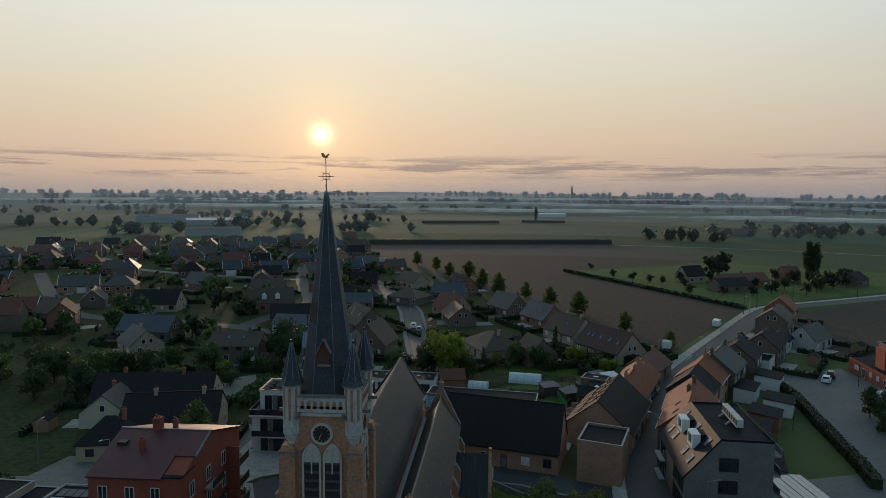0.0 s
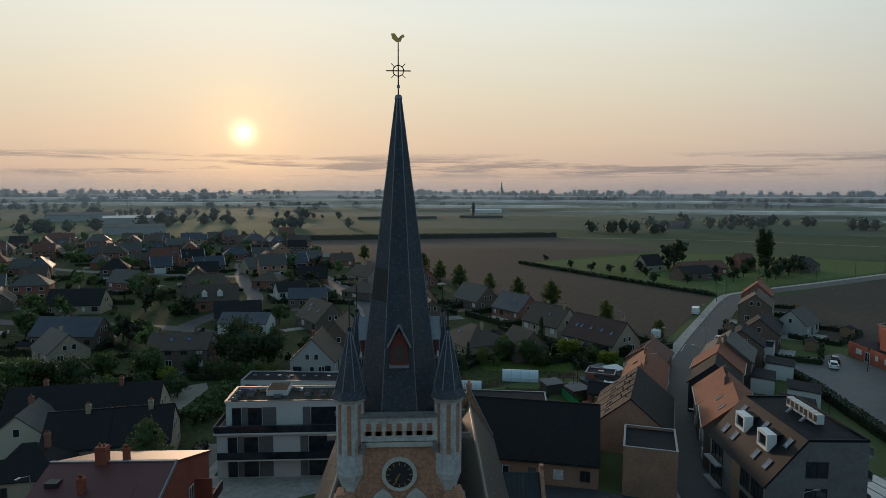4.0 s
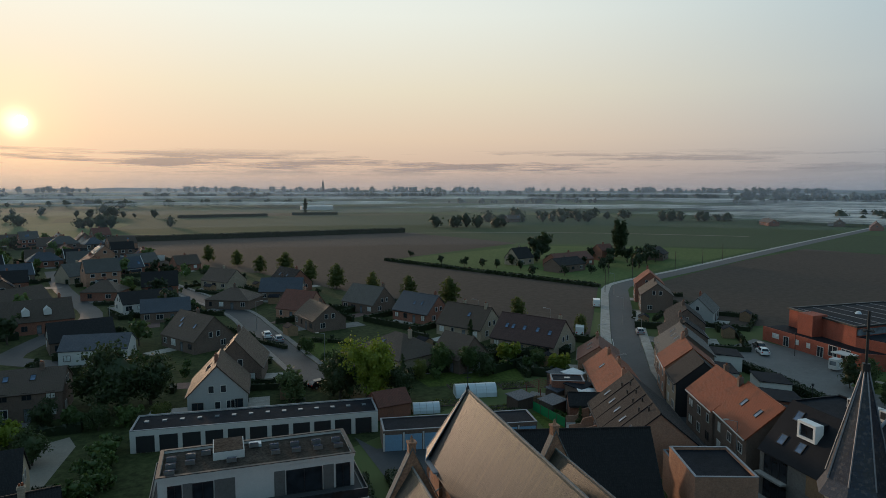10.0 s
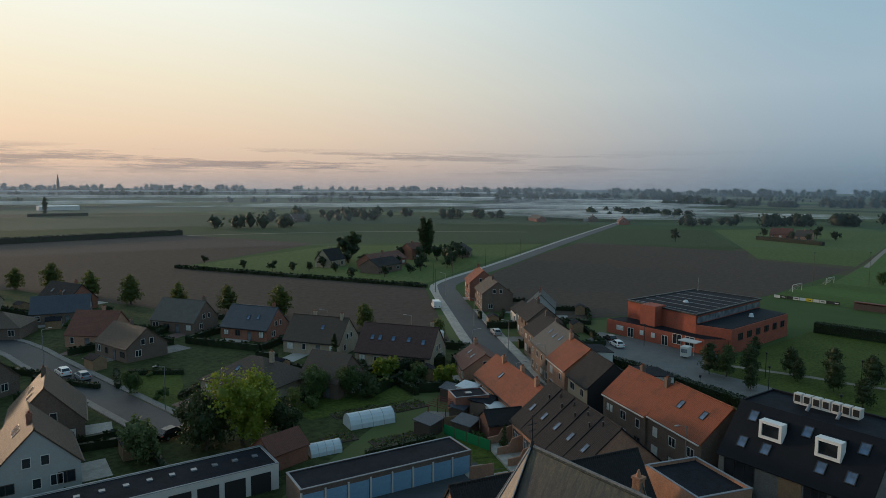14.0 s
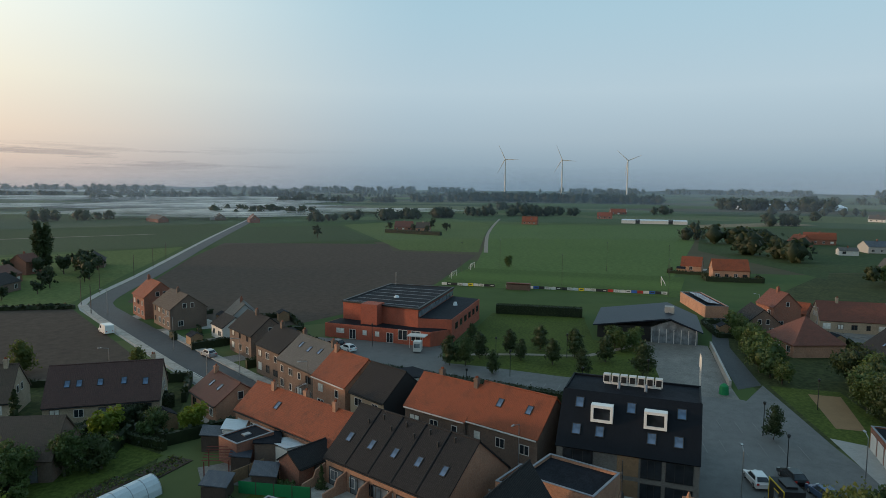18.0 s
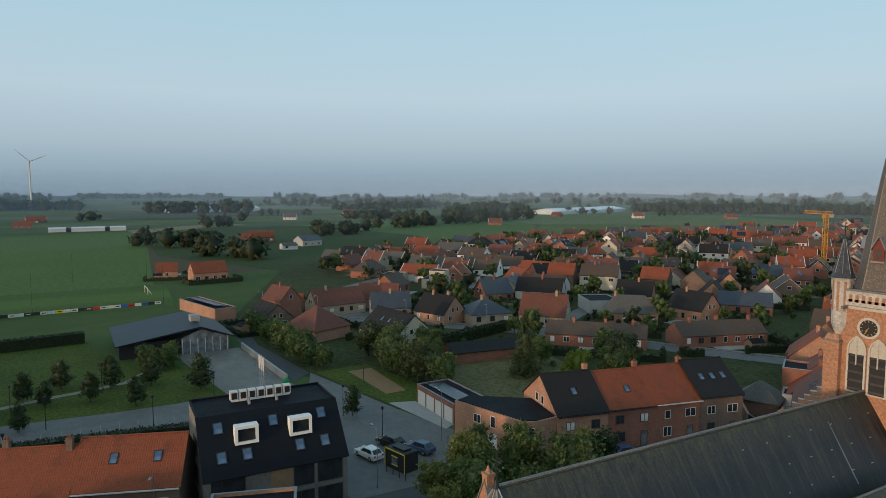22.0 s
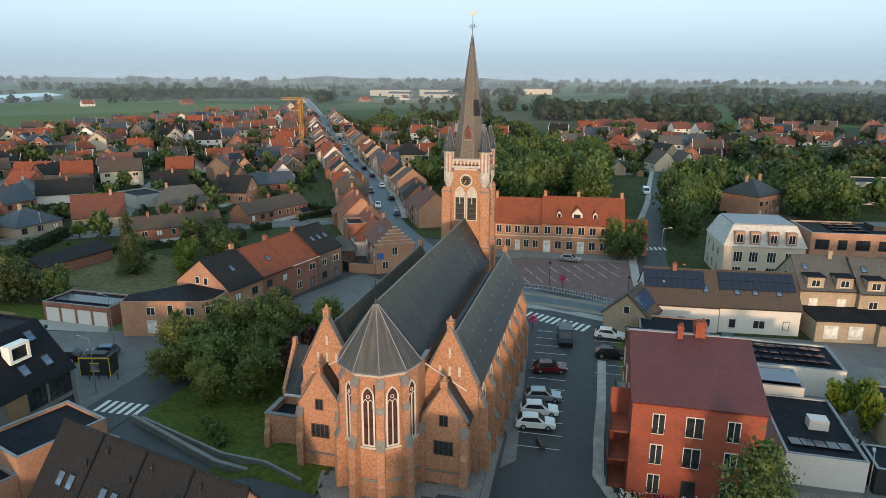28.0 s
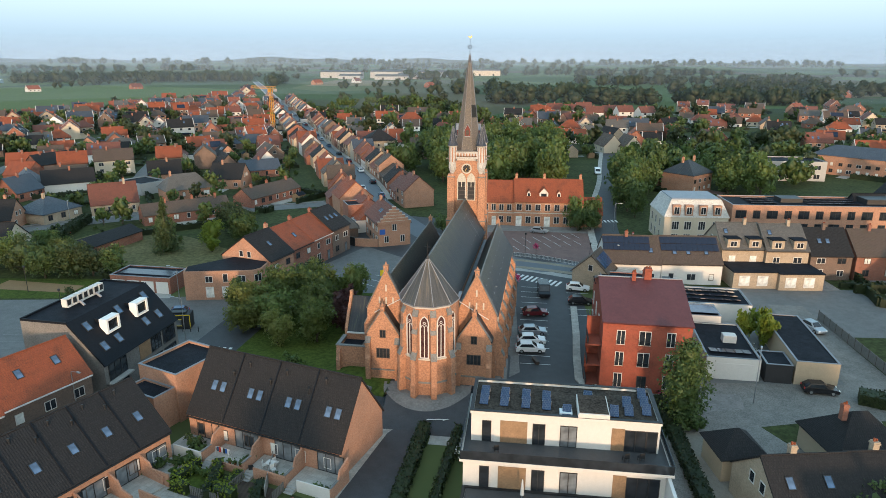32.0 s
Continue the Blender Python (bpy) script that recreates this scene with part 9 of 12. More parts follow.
crowd("garden_greenery", [(-40, 262), (-20, 310), (-50, 350), (-90, 490), (-260, 470), (-330, 300), (-300, 60), (-200, 60), (-130, 150), (-110, 262)], 200, 6, 0.35, 1.0, GREEN)
crowd("garden_greenery", [(40, -60), (130, -300), (150, -420), (60, -430), (0, -260), (10, -110)], 130, 15, 0.6, 1.5, GREEN)
crowd("garden_greenery", [(-20, -150), (0, -260), (-20, -360), (-110, -340), (-130, -120), (-60, -110)], 90, 16, 0.5, 1.3, GREEN)
crowd("garden_greenery", [(-60, -60), (-100, -60), (-200, -150), (-130, -180), (-70, -130)], 60, 17, 0.7, 1.5, GREEN)
crowd("garden_greenery", [(-120, -60), (-300, -60), (-290, -420), (-110, -400)], 110, 7, 0.5, 1.1, GREEN)
crowd("garden_greenery", [(-190, -40), (-330, -40), (-300, 150), (-200, 130)], 50, 8, 0.4, 1.0, GREEN)
crowd("garden_bushes", [(60, 20), (130, 40), (160, -60), (110, -130), (60, -110), (40, -60)], 90, 9, 0.14, 0.32, "low garden bushes between the houses")
crowd("garden_bushes", [(0, 160), (10, 250), (-40, 340), (-130, 330), (-140, 150), (-60, 150)], 120, 10, 0.14, 0.34, "low garden bushes between the houses")
# the farm and single trees in the fields
FARM = "by the farm"
tree("far", 122, 318, 1.7, FARM, sz=1.5)
tree("far", 117, 312, 1.3, FARM)
tree("column", 163, 314, 0.95, FARM)
tree("column", 165.5, 312.5, 0.9, FARM)
for a in ((71, 316, 0.45), (77, 302, 0.5), (65, 345, 0.4), (99, 300, 0.6), (92, 266, 0.5), (104, 262, 0.5), (96, 285, 0.5), (146, 272, 0.9), (152, 280, 0.9), (160, 286, 0.9), (140, 268, 0.6), (168, 290, 0.8), (88, 292, 0.5), (84, 298, 0.45), (126, 268, 0.6), (116, 262, 0.5), (150, 300, 0.8), (108, 318, 0.6), (111, 311, 0.65), (114, 305, 0.6), (118, 298, 0.6), (126, 285, 0.55), (131, 277, 0.6), (137, 281, 0.7), (154, 292, 0.9), (163, 296, 0.8), (172, 300, 0.9), (176, 306, 0.8), (145, 308, 0.7)):
    tree("far", *a[:3], FARM)
tree("far", 345, 285, 0.95, "alone in a field")
tree("column", 82, 880, 0.95, "alone in a field")
for a in ((430, 268, 0.8), (424, 246, 0.7), (415, 232, 0.7), (448, 240, 1.0), (440, 225, 0.8)):
    tree("far", *a, "by a farmhouse")


def hedge(x0, y0, x1, y1, h=1.6, w=1.0, label="clipped dark green garden hedge", seed=0, mat="hedge_leaf"):
    L = math.hypot(x1 - x0, y1 - y0)
    r = np.random.RandomState(int(abs(x0 * 7 + y0 * 3)) % 9999 + seed)
    t = thing("hedge", (x0 + x1) / 2, (y0 + y1) / 2, 0, math.degrees(math.atan2(y1 - y0, x1 - x0)), label, "hedge")
    part("core", Geo().box(-L / 2, L / 2, -w / 2 + 0.1, w / 2 - 0.1, 0, h - 0.12), "hedge_leaf", t)
    n = int(min(2600, max(150, L * (h + w) * 26)))
    size = 0.11 if L < 30 else 0.16 if L < 60 else 0.45
    if L > 60:
        n = int(L * 9)
    fc = r.randint(0, 3, n)
    p = np.stack([r.uniform(-L / 2, L / 2, n), np.where(fc == 0, r.uniform(-w / 2, w / 2, n), np.where(fc == 1, -w / 2, w / 2)), np.where(fc == 0, h, r.uniform(0.05, h, n))], 1)
    p += r.normal(size=(n, 3)) * 0.07
    a, b = leaf_axes(r, n, size)
    part("leaves", quads("leaves", p, a, b, mat), "", t)
    return t


for p, q in (((62.0, 87.0), (63.6, 94.0)), ((63.6, 94.0), (66.0, 108.5)), ((66.0, 108.5), (69.4, 127.0)), ((69.4, 127.0), (70.4, 143.0))):
    hedge(*p, *q, 1.7, 1.7, "dark clipped hedge between gardens and car park")
hedge(133.5, 120.5, 135.3, 97.5, 2.6, 2.0, "tall clipped dark hedge by the football pitch")
hedge(87.5, 36.0, 95.6, 5.7, 2.4, 2.0, "tall clipped hedge along the street")
hedge(57.5, 47.2, 64, 46.2, 1.2, 1.4)
hedge(25.5, 154.6, 43.0, 153.0, 2.2, 1.8, "tall dark garden hedge")
hedge(20, 158.0, 30, 161.0, 1.8, 1.2)
hedge(8.2, 126.2, 18.4, 124.9, 1.0, 1.0)
hedge(0.0, 150.0, 14.0, 151.5, 1.2, 1.0)
hedge(-35.6, 82, -36.6, 104, 1.3, 1.5, "leafy hedge along a narrow path")
hedge(-11.2, 92, -9.8, 110, 1.2, 0.9)
hedge(2.4, 110.4, 6.4, 109.2, 1.3, 0.9, "clipped green garden hedge")
hedge(6.6, 109.2, 7.6, 105.0, 1.3, 0.9, "clipped green garden hedge")
hedge(12.0, 107.6, 13.0, 103.6, 1.3, 0.9, "clipped green garden hedge")
hedge(-46.2, 100, -48.6, 118, 1.6, 2.2, "leafy garden hedge along a path")
hedge(-43.2, 100, -45.0, 118, 1.4, 2.0, "leafy garden hedge along a path")
hedge(101, 232, 49.5, 335, 1.2, 1.6, "low hedge along the meadow")
hedge(-98, 484, 109, 514, 3.4, 4.0, "long dark field hedge")
hedge(-65, 797, 30, 815, 3.0, 4.0, "long dark field hedge")
hedge(60, 838, 115, 836, 3.0, 4.0, "long dark field hedge")
hedge(395, 216, 408, 262, 2.5, 3.0, "clipped dark hedge by a farm")
lw = Geo()
for (x0, y0), (x1, y1) in (((23.5, 77.0), (11.0, 81.6)), ((11.0, 81.6), (5.0, 84.0)), ((5.0, 84.0), (0.8, 85.4))):
    n_ = Vector((y1 - y0, x0 - x1)).normalized() * 0.15
    lw.solid([(x0 - n_.x, y0 - n_.y), (x0 + n_.x, y0 + n_.y), (x1 + n_.x, y1 + n_.y), (x1 - n_.x, y1 - n_.y)][::-1], 0, 0, [rise_z(x1, y1) + 0.4, rise_z(x1, y1) + 0.4, rise_z(x0, y0) + 0.4, rise_z(x0, y0) + 0.4])
piece("churchyard_wall", lw, "stone_dark", "low dark stone wall along the churchyard lawn", "wall")
hedge(-20, 190, -12, 178, 1.0, 0.9)
hedge(-28, 205, -24, 192, 1.0, 0.9)
hedge(-6, 184, 2, 178, 1.0, 0.9)


def wood(name, rows, label, lo=7.0, hi=13.0, seed=5, per=40, mat="far_leaf"):
    """Distant woods and tree lines, too many to count: rows of x0, y0, x1, y1, breadth, number."""
    r = np.random.RandomState(seed)
    cs, us, ws, lumps = [], [], [], []
    for x0, y0, x1, y1, br, n in rows:
        t = r.uniform(0, 1, n)
        d = np.array([x1 - x0, y1 - y0])
        nn = np.array([-d[1], d[0]]) / np.linalg.norm(d)
        off = r.uniform(-br / 2, br / 2, n)
        hs = r.uniform(lo, hi, n)
        for k in range(n):
            px, py = np.array([x0, y0]) + d * t[k] + nn * off[k]
            h = hs[k]
            rad = h * r.uniform(0.42, 0.72)
            q = r.normal(size=(per, 3))
            q /= np.linalg.norm(q, axis=1, keepdims=True)
            q *= r.uniform(0.82, 1.12, (per, 1))
            lumps += [(px, py, h * 0.44, rad * 0.86, h * 0.44), (px + r.uniform(-0.5, 0.5) * rad, py + r.uniform(-0.5, 0.5) * rad, h * 0.72, rad * 0.6, h * 0.24)]
            c = np.stack([px + q[:, 0] * rad, py + q[:, 1] * rad, h * 0.5 + q[:, 2] * h * 0.48], 1)
            a, b = leaf_axes(r, per, h * 0.075)
            cs.append(c), us.append(a), ws.append(b)
    ob = new(name, quads(name, np.concatenate(cs), np.concatenate(us), np.concatenate(ws), mat, lumps, True))
    return tagged(ob, label, "wood", "", "stuff")


wood("tree_line", [(-400, 1270, 160, 1230, 60, 34), (-520, 930, -150, 900, 40, 26), (180, 640, 330, 600, 20, 10), (150, 560, 210, 548, 14, 9), (390, 600, 470, 560, 18, 10), (280, 700, 420, 640, 26, 14), (560, 520, 640, 470, 20, 9), (-330, 560, -230, 640, 40, 14), (-300, 720, -180, 690, 30, 12), (-140, 640, -60, 640, 20, 7)], "scattered dark trees and copses between misty fields", 7, 13, 6)
wood("far_wood", [(700, 1500, 1150, 1350, 90, 70), (300, 1700, 560, 1750, 60, 40), (-200, 1850, 120, 1900, 60, 46), (-900, 1750, -350, 1900, 80, 60), (1200, 1150, 1500, 900, 90, 60), (900, 1020, 1080, 930, 50, 30), (1000, 700, 1100, 620, 40, 22), (1250, 520, 1420, 430, 70, 36)], "dark woods in the misty distance", 10, 18, 7)
wood("copse", [(632, 529, 612, 437, 30, 20), (654, 285, 648, 301, 34, 16), (1030, 800, 1040, 870, 40, 26), (1212, 605, 1190, 560, 40, 22), (1230, 700, 1200, 640, 40, 22), (2535, 1375, 2300, 822, 200, 90), (746, -230, 700, -300, 40, 30), (632, -244, 640, -260, 20, 8), (395, 38, 400, 10, 10, 6), (331, 34, 325, 24, 8, 4), (452, -80, 462, -125, 4, 8), (752, -98, 756, -102, 6, 4), (720, 235, 770, 165, 40, 30), (690, 270, 715, 245, 25, 10), (560, 330, 620, 300, 22, 12), (505, 380, 560, 350, 16, 9), (880, 300, 960, 240, 30, 16), (830, 60, 900, 40, 20, 6), (620, -30, 640, -60, 14, 6), (380, 20, 420, 8, 14, 8), (300, 20, 330, 5, 14, 9), (520, -170, 560, -260, 24, 16), (480, -90, 500, -150, 12, 8), (420, 60, 430, 40, 8, 4)], "copses of leafy trees among green fields", 6, 13, 8)
wood("poplar_row", [(1448, 492, 1376, 225, 16, 70), (1100, -40, 1060, -190, 20, 30), (1376, 225, 1380, 40, 30, 40)], "long row of tall trees across the fields", 16, 22, 9)
wood("western_wood", [(780, -815, 460, -965, 110, 150), (560, -240, 640, -420, 60, 34), (850, -480, 1000, -700, 80, 60), (1100, -400, 1300, -700, 90, 60), (200, -1050, 100, -1180, 50, 26), (330, -720, 380, -880, 20, 12), (-70, -560, 60, -640, 40, 26)], "broad dark wood west of the village", 11, 18, 10)
wood("north_wood", [(20, -470, -300, -500, 60, 110), (-200, -600, -560, -760, 120, 120), (-420, -480, -640, -560, 90, 70), (-100, -900, -500, -1000, 90, 80), (-330, -180, -420, -420, 70, 60), (-640, -900, -900, -1050, 120, 80), (60, -1400, -500, -1500, 80, 70)], "dark woods north-west of the village", 10, 17, 11)
wood("horizon_wood", [(-2600, 3300, -600, 3600, 160, 90), (-300, 3700, 1400, 3500, 160, 90), (1500, 3100, 2700, 2300, 160, 90), (2700, 2100, 3300, 900, 160, 90), (3300, 600, 3400, -700, 160, 90), (3200, -900, 2400, -2500, 160, 90), (2200, -2700, 500, -3500, 160, 90), (300, -3500, -1500, -3300, 160, 90), (-1700, -3200, -2900, -2000, 160, 70), (-3200, -1500, -3400, 500, 160, 60), (-3300, 900, -2800, 2900, 160, 60)], "low dark tree line along the horizon", 18, 34, 12, per=22)
wood("mid_wood", [(-1500, 2200, -700, 2500, 90, 50), (200, 2500, 1100, 2350, 90, 60), (1500, 1700, 1900, 1200, 90, 50), (1900, 700, 2000, 100, 90, 50), (1700, -300, 1700, -900, 90, 50), (1500, -1100, 900, -1700, 90, 50), (600, -1900, -200, -2200, 90, 60), (-700, -1500, -1400, -1300, 90, 60)], "dark copses in the hazy distance", 13, 22, 13, per=24)

# hedgerows and copses scattered over the plain
hr = random.Random(77)
ROWS = []
while len(ROWS) < 150:
    a_, d_ = hr.uniform(0, 2 * math.pi), hr.uniform(560, 3300)
    cx, cy, t_ = d_ * math.sin(a_), d_ * math.cos(a_), hr.uniform(0, math.pi)
    if 200 < cx < 780 and -720 < cy < 420 or (-130 < cx < 540 and 380 < cy < 830):
        continue
    L_ = hr.uniform(30, 150) * (0.6 + d_ / 2200)
    ROWS.append((cx - L_ * math.cos(t_), cy - L_ * math.sin(t_), cx + L_ * math.cos(t_), cy + L_ * math.sin(t_), hr.choice((6, 10, 30)), int(L_ / 7)))
wood("hedgerow", ROWS, "hedgerows and copses scattered over the plain", 5, 13, 14, per=8)

# plots round the detached houses: drives, patios, hedges, sheds
pr = random.Random(41)
YARD, HC, HU, HW = {}, [], [], []
hrs = np.random.RandomState(9)
solid_hedge = Geo()


def clear(p, r=5.5):
    return not any((q - Vector(p)).length < r for q in PLACED) and not any(np.hypot(*(w - np.array(p)).T).min() < 4.2 for w in WAYS)


for x_, y_, rot_, L_, W_, near_ in PLOTS:
    if (near_ == 2 and y_ < 135) or math.hypot(x_, y_ - 60) > 520 or (abs(x_) < 60 and -10 < y_ < 130):
        continue
    m_ = pose(x_, y_, 0, 0, 0, rot_)
    back = pr.choice((-1, 1))
    u_, w_ = pr.uniform(-0.4, 0.4) * L_, pr.uniform(3.0, 5.5)
    for mat_, box in ((pr.choice(("paving", "slabs_pale", "paving_red", "concrete")), (u_ - w_ / 2, u_ + w_ / 2, -back * (W_ / 2 + 6.0), -back * W_ / 2)), (pr.choice(("slabs_pale", "paving")), (-L_ * 0.4, L_ * 0.15, back * W_ / 2, back * (W_ / 2 + 3.4)))):
        YARD.setdefault(mat_, Geo()).add(Geo().box(box[0], box[1], min(box[2:]), max(box[2:]), 0, 0.045 + 0.02 * pr.random()).moved(m_).v, Geo().box(0, 1, 0, 1, 0, 1).f)
    hx, hy = L_ / 2 + pr.uniform(2.5, 4.0), W_ / 2 + pr.uniform(6.0, 9.0)
    h_ = pr.uniform(1.0, 1.9)
    for p, q in (((-hx, back * 1.0), (-hx, back * hy)), ((-hx, back * hy), (hx, back * hy)), ((hx, back * hy), (hx, back * 1.0)), ((-hx, -back * hy * 0.8), (u_ - w_ / 2 - 0.5, -back * hy * 0.8))):
        if pr.random() < 0.25:
            continue
        a_, b_ = m_ @ Vector((*p, 0)), m_ @ Vector((*q, 0))
        steps = max(1, int((b_ - a_).length / 3))
        for k in range(steps):
            c0, c1 = a_.lerp(b_, k / steps), a_.lerp(b_, (k + 1) / steps)
            mid = (c0 + c1) / 2
            if not clear((mid.x, mid.y)):
                continue
            d = (c1 - c0).normalized()
            nrm = Vector((-d.y, d.x, 0)) * 0.38
            solid_hedge.add([tuple(v + Vector((0, 0, zz))) for zz in (0, h_ - 0.1) for v in (c0 - nrm, c1 - nrm, c1 + nrm, c0 + nrm)], [(4, 5, 6, 7), (0, 1, 5, 4), (1, 2, 6, 5), (2, 3, 7, 6), (3, 0, 4, 7)])
            n_ = 22 if near_ == 1 else 14
            tt = hrs.uniform(0, 1, (n_, 1))
            c = np.array(c0) * (1 - tt) + np.array(c1) * tt + np.array(nrm) * hrs.uniform(-1.15, 1.15, (n_, 1))
            c[:, 2] = np.where(hrs.uniform(0, 1, n_) < 0.6, h_, hrs.uniform(0.2, h_, n_)) + hrs.normal(size=n_) * 0.08
            a, b = leaf_axes(hrs, n_, 0.3)
            HC.append(c), HU.append(a), HW.append(b)
    if pr.random() < 0.55:
        sx, sy = pr.uniform(-0.6, 0.6) * hx, back * (hy - 2.2)
        if clear(tuple((m_ @ Vector((sx, sy, 0))).to_2d()), 7.0):
            ms_ = m_ @ pose(sx, sy, 0)
            a, b = Geo().across([(-1.3, 0), (1.3, 0), (1.3, 2.0), (0, 2.7), (-1.3, 2.0)], "x", -1.6, 1.6).moved(ms_), gable_roof(3.2, 2.6, 2.0, 2.7, 0.15, 0.1, 0.06).moved(ms_)
            YARD.setdefault("wood_clad", Geo()).add(a.v, a.f)
            YARD.setdefault("roof_felt", Geo()).add(b.v, b.f)
for mat_, geo in YARD.items():
    nm, lb, ct = ("garden_shed_wall", "wooden walls of many small garden sheds", "sheds") if mat_ == "wood_clad" else ("garden_shed_roof", "felted roofs of many small garden sheds", "sheds") if mat_ == "roof_felt" else ("driveway", "paved drives and patios beside many houses", "driveway")
    piece(nm, geo, mat_, lb, ct, "stuff")
piece("hedge_core", solid_hedge, "hedge_leaf", "dense twigs inside many garden hedges", "hedge", "stuff")
tagged(new("hedge_foliage", quads("hedge_foliage", np.concatenate(HC), np.concatenate(HU), np.concatenate(HW), "hedge_leaf")), "leaves of many clipped garden hedges between houses", "hedge", "", "stuff")

# ---- cars, lamps and small things ----


def car(x, y, rot, paint, label, van=False, z=0.09, far=False):
    """Nose along local +x."""
    L, W, H = (4.9, 1.95, 2.2) if van else (4.3, 1.78, 1.48)
    c = thing("van" if van else "car", x, y, z, rot, label, "van" if van else "car")

    def body():
        g = Geo()
        if van:
            pr = [(-L / 2, 0.3), (L / 2, 0.3), (L / 2 + 0.02, 0.85), (L / 2 - 0.75, 1.15), (L / 2 - 1.35, H - 0.08), (L / 2 - 1.6, H), (-L / 2 + 0.1, H), (-L / 2, H - 0.15)]
            g.across(pr, "y", -W / 2, W / 2)
        else:
            pr = [(-L / 2, 0.3), (L / 2 - 0.1, 0.28), (L / 2, 0.55), (L / 2 - 0.12, 0.72), (L / 2 - 1.05, 0.88), (-L / 2 + 0.25, 0.95), (-L / 2, 0.8)]
            g.across(pr, "y", -W / 2, W / 2)
            k, top = W / 2 - 0.08, W / 2 - 0.26
            g.add([(L / 2 - 1.1, -k, 0.86), (L / 2 - 1.1, k, 0.86), (-L / 2 + 0.12, k, 0.93), (-L / 2 + 0.12, -k, 0.93), (L / 2 - 1.95, -top, H), (L / 2 - 1.95, top, H), (-L / 2 + 0.75, top, H - 0.03), (-L / 2 + 0.75, -top, H - 0.03)],
                  [(4, 5, 6, 7), (0, 1, 5, 4), (1, 2, 6, 5), (2, 3, 7, 6), (3, 0, 4, 7)])
        return g.mesh("body", paint)

    def panes():
        g = Geo()
        if van:
            g.slab((L / 2 - 0.78, -W / 2 + 0.15, 1.2), (L / 2 - 0.78, W / 2 - 0.15, 1.2), (L / 2 - 1.3, W / 2 - 0.2, H - 0.18), (L / 2 - 1.3, -W / 2 + 0.2, H - 0.18), -0.03)
            for s in (-1, 1):
                g.box(L / 2 - 2.1, L / 2 - 1.25, s * W / 2 - 0.02, s * W / 2 + 0.02, 1.2, 1.8)
        else:
            k, top = W / 2 - 0.1, W / 2 - 0.26
            q = lambda t, s: (L / 2 - 1.12 - 0.83 * t, s * (k - (k - top) * t), 0.87 + (H - 0.87) * t)
            g.add([tuple(np.add(q(a, s), (0.03, 0, 0.02))) for a, s in ((0.08, -0.9), (0.08, 0.9), (0.92, 0.88), (0.92, -0.88))], [(0, 1, 2, 3)])
            rr = lambda t, s: (-L / 2 + 0.12 + 0.63 * t - 0.03, s * (k - (k - top) * t), 0.95 + (H - 0.97) * t)
            g.add([rr(a, s) for a, s in ((0.12, 0.88), (0.12, -0.88), (0.9, -0.86), (0.9, 0.86))], [(0, 1, 2, 3)])
            for s in (-1, 1):
                vs = [(L / 2 - 1.5, s * (k + 0.005), 0.93), (-L / 2 + 0.5, s * (k + 0.005), 0.99), (-L / 2 + 0.85, s * (top + 0.06), H - 0.1), (L / 2 - 1.98, s * (top + 0.06), H - 0.08)]
                g.add(vs if s < 0 else vs[::-1], [(3, 2, 1, 0)])
        return g.mesh("glazing", "glass")

    part("body", shared(("car", paint, van), body), "", c)
    part("glazing", shared(("carglass", van), panes), "", c)
    wheel = shared("wheel", lambda: Geo().cone(0, 0, -0.1, 0.1, 0.32, 0.32, 14).moved(Matrix.Rotation(radians(90), 4, "X")).mesh("wheel", "rubber"))
    rim = shared("rim", lambda: Geo().cone(0, 0, -0.11, 0.11, 0.2, 0.2, 10).moved(Matrix.Rotation(radians(90), 4, "X")).mesh("rim", "steel"))
    for sx in (-1, 1):
        for sy in (-1, 1):
            w = part("wheel", wheel, "", c, at=pose(sx * L * 0.31, sy * (W / 2 - 0.08), 0.32))
            if not far:
                part("rim", rim, "", w)
    lamp = shared("headlight", lambda: Geo().box(-0.05, 0.05, -0.16, 0.16, -0.07, 0.07).mesh("headlight", "lamp_clear"))
    tail = shared("tail", lambda: Geo().box(-0.05, 0.05, -0.14, 0.14, -0.1, 0.1).mesh("tail_light", "lamp_red"))
    for sy in () if far else (-1, 1):
        part("headlight", lamp, "", c, at=pose(L / 2 - 0.04, sy * 0.62, 0.66))
        part("tail_light", tail, "", c, at=pose(-L / 2 + 0.02, sy * 0.66, 0.78))
    return c


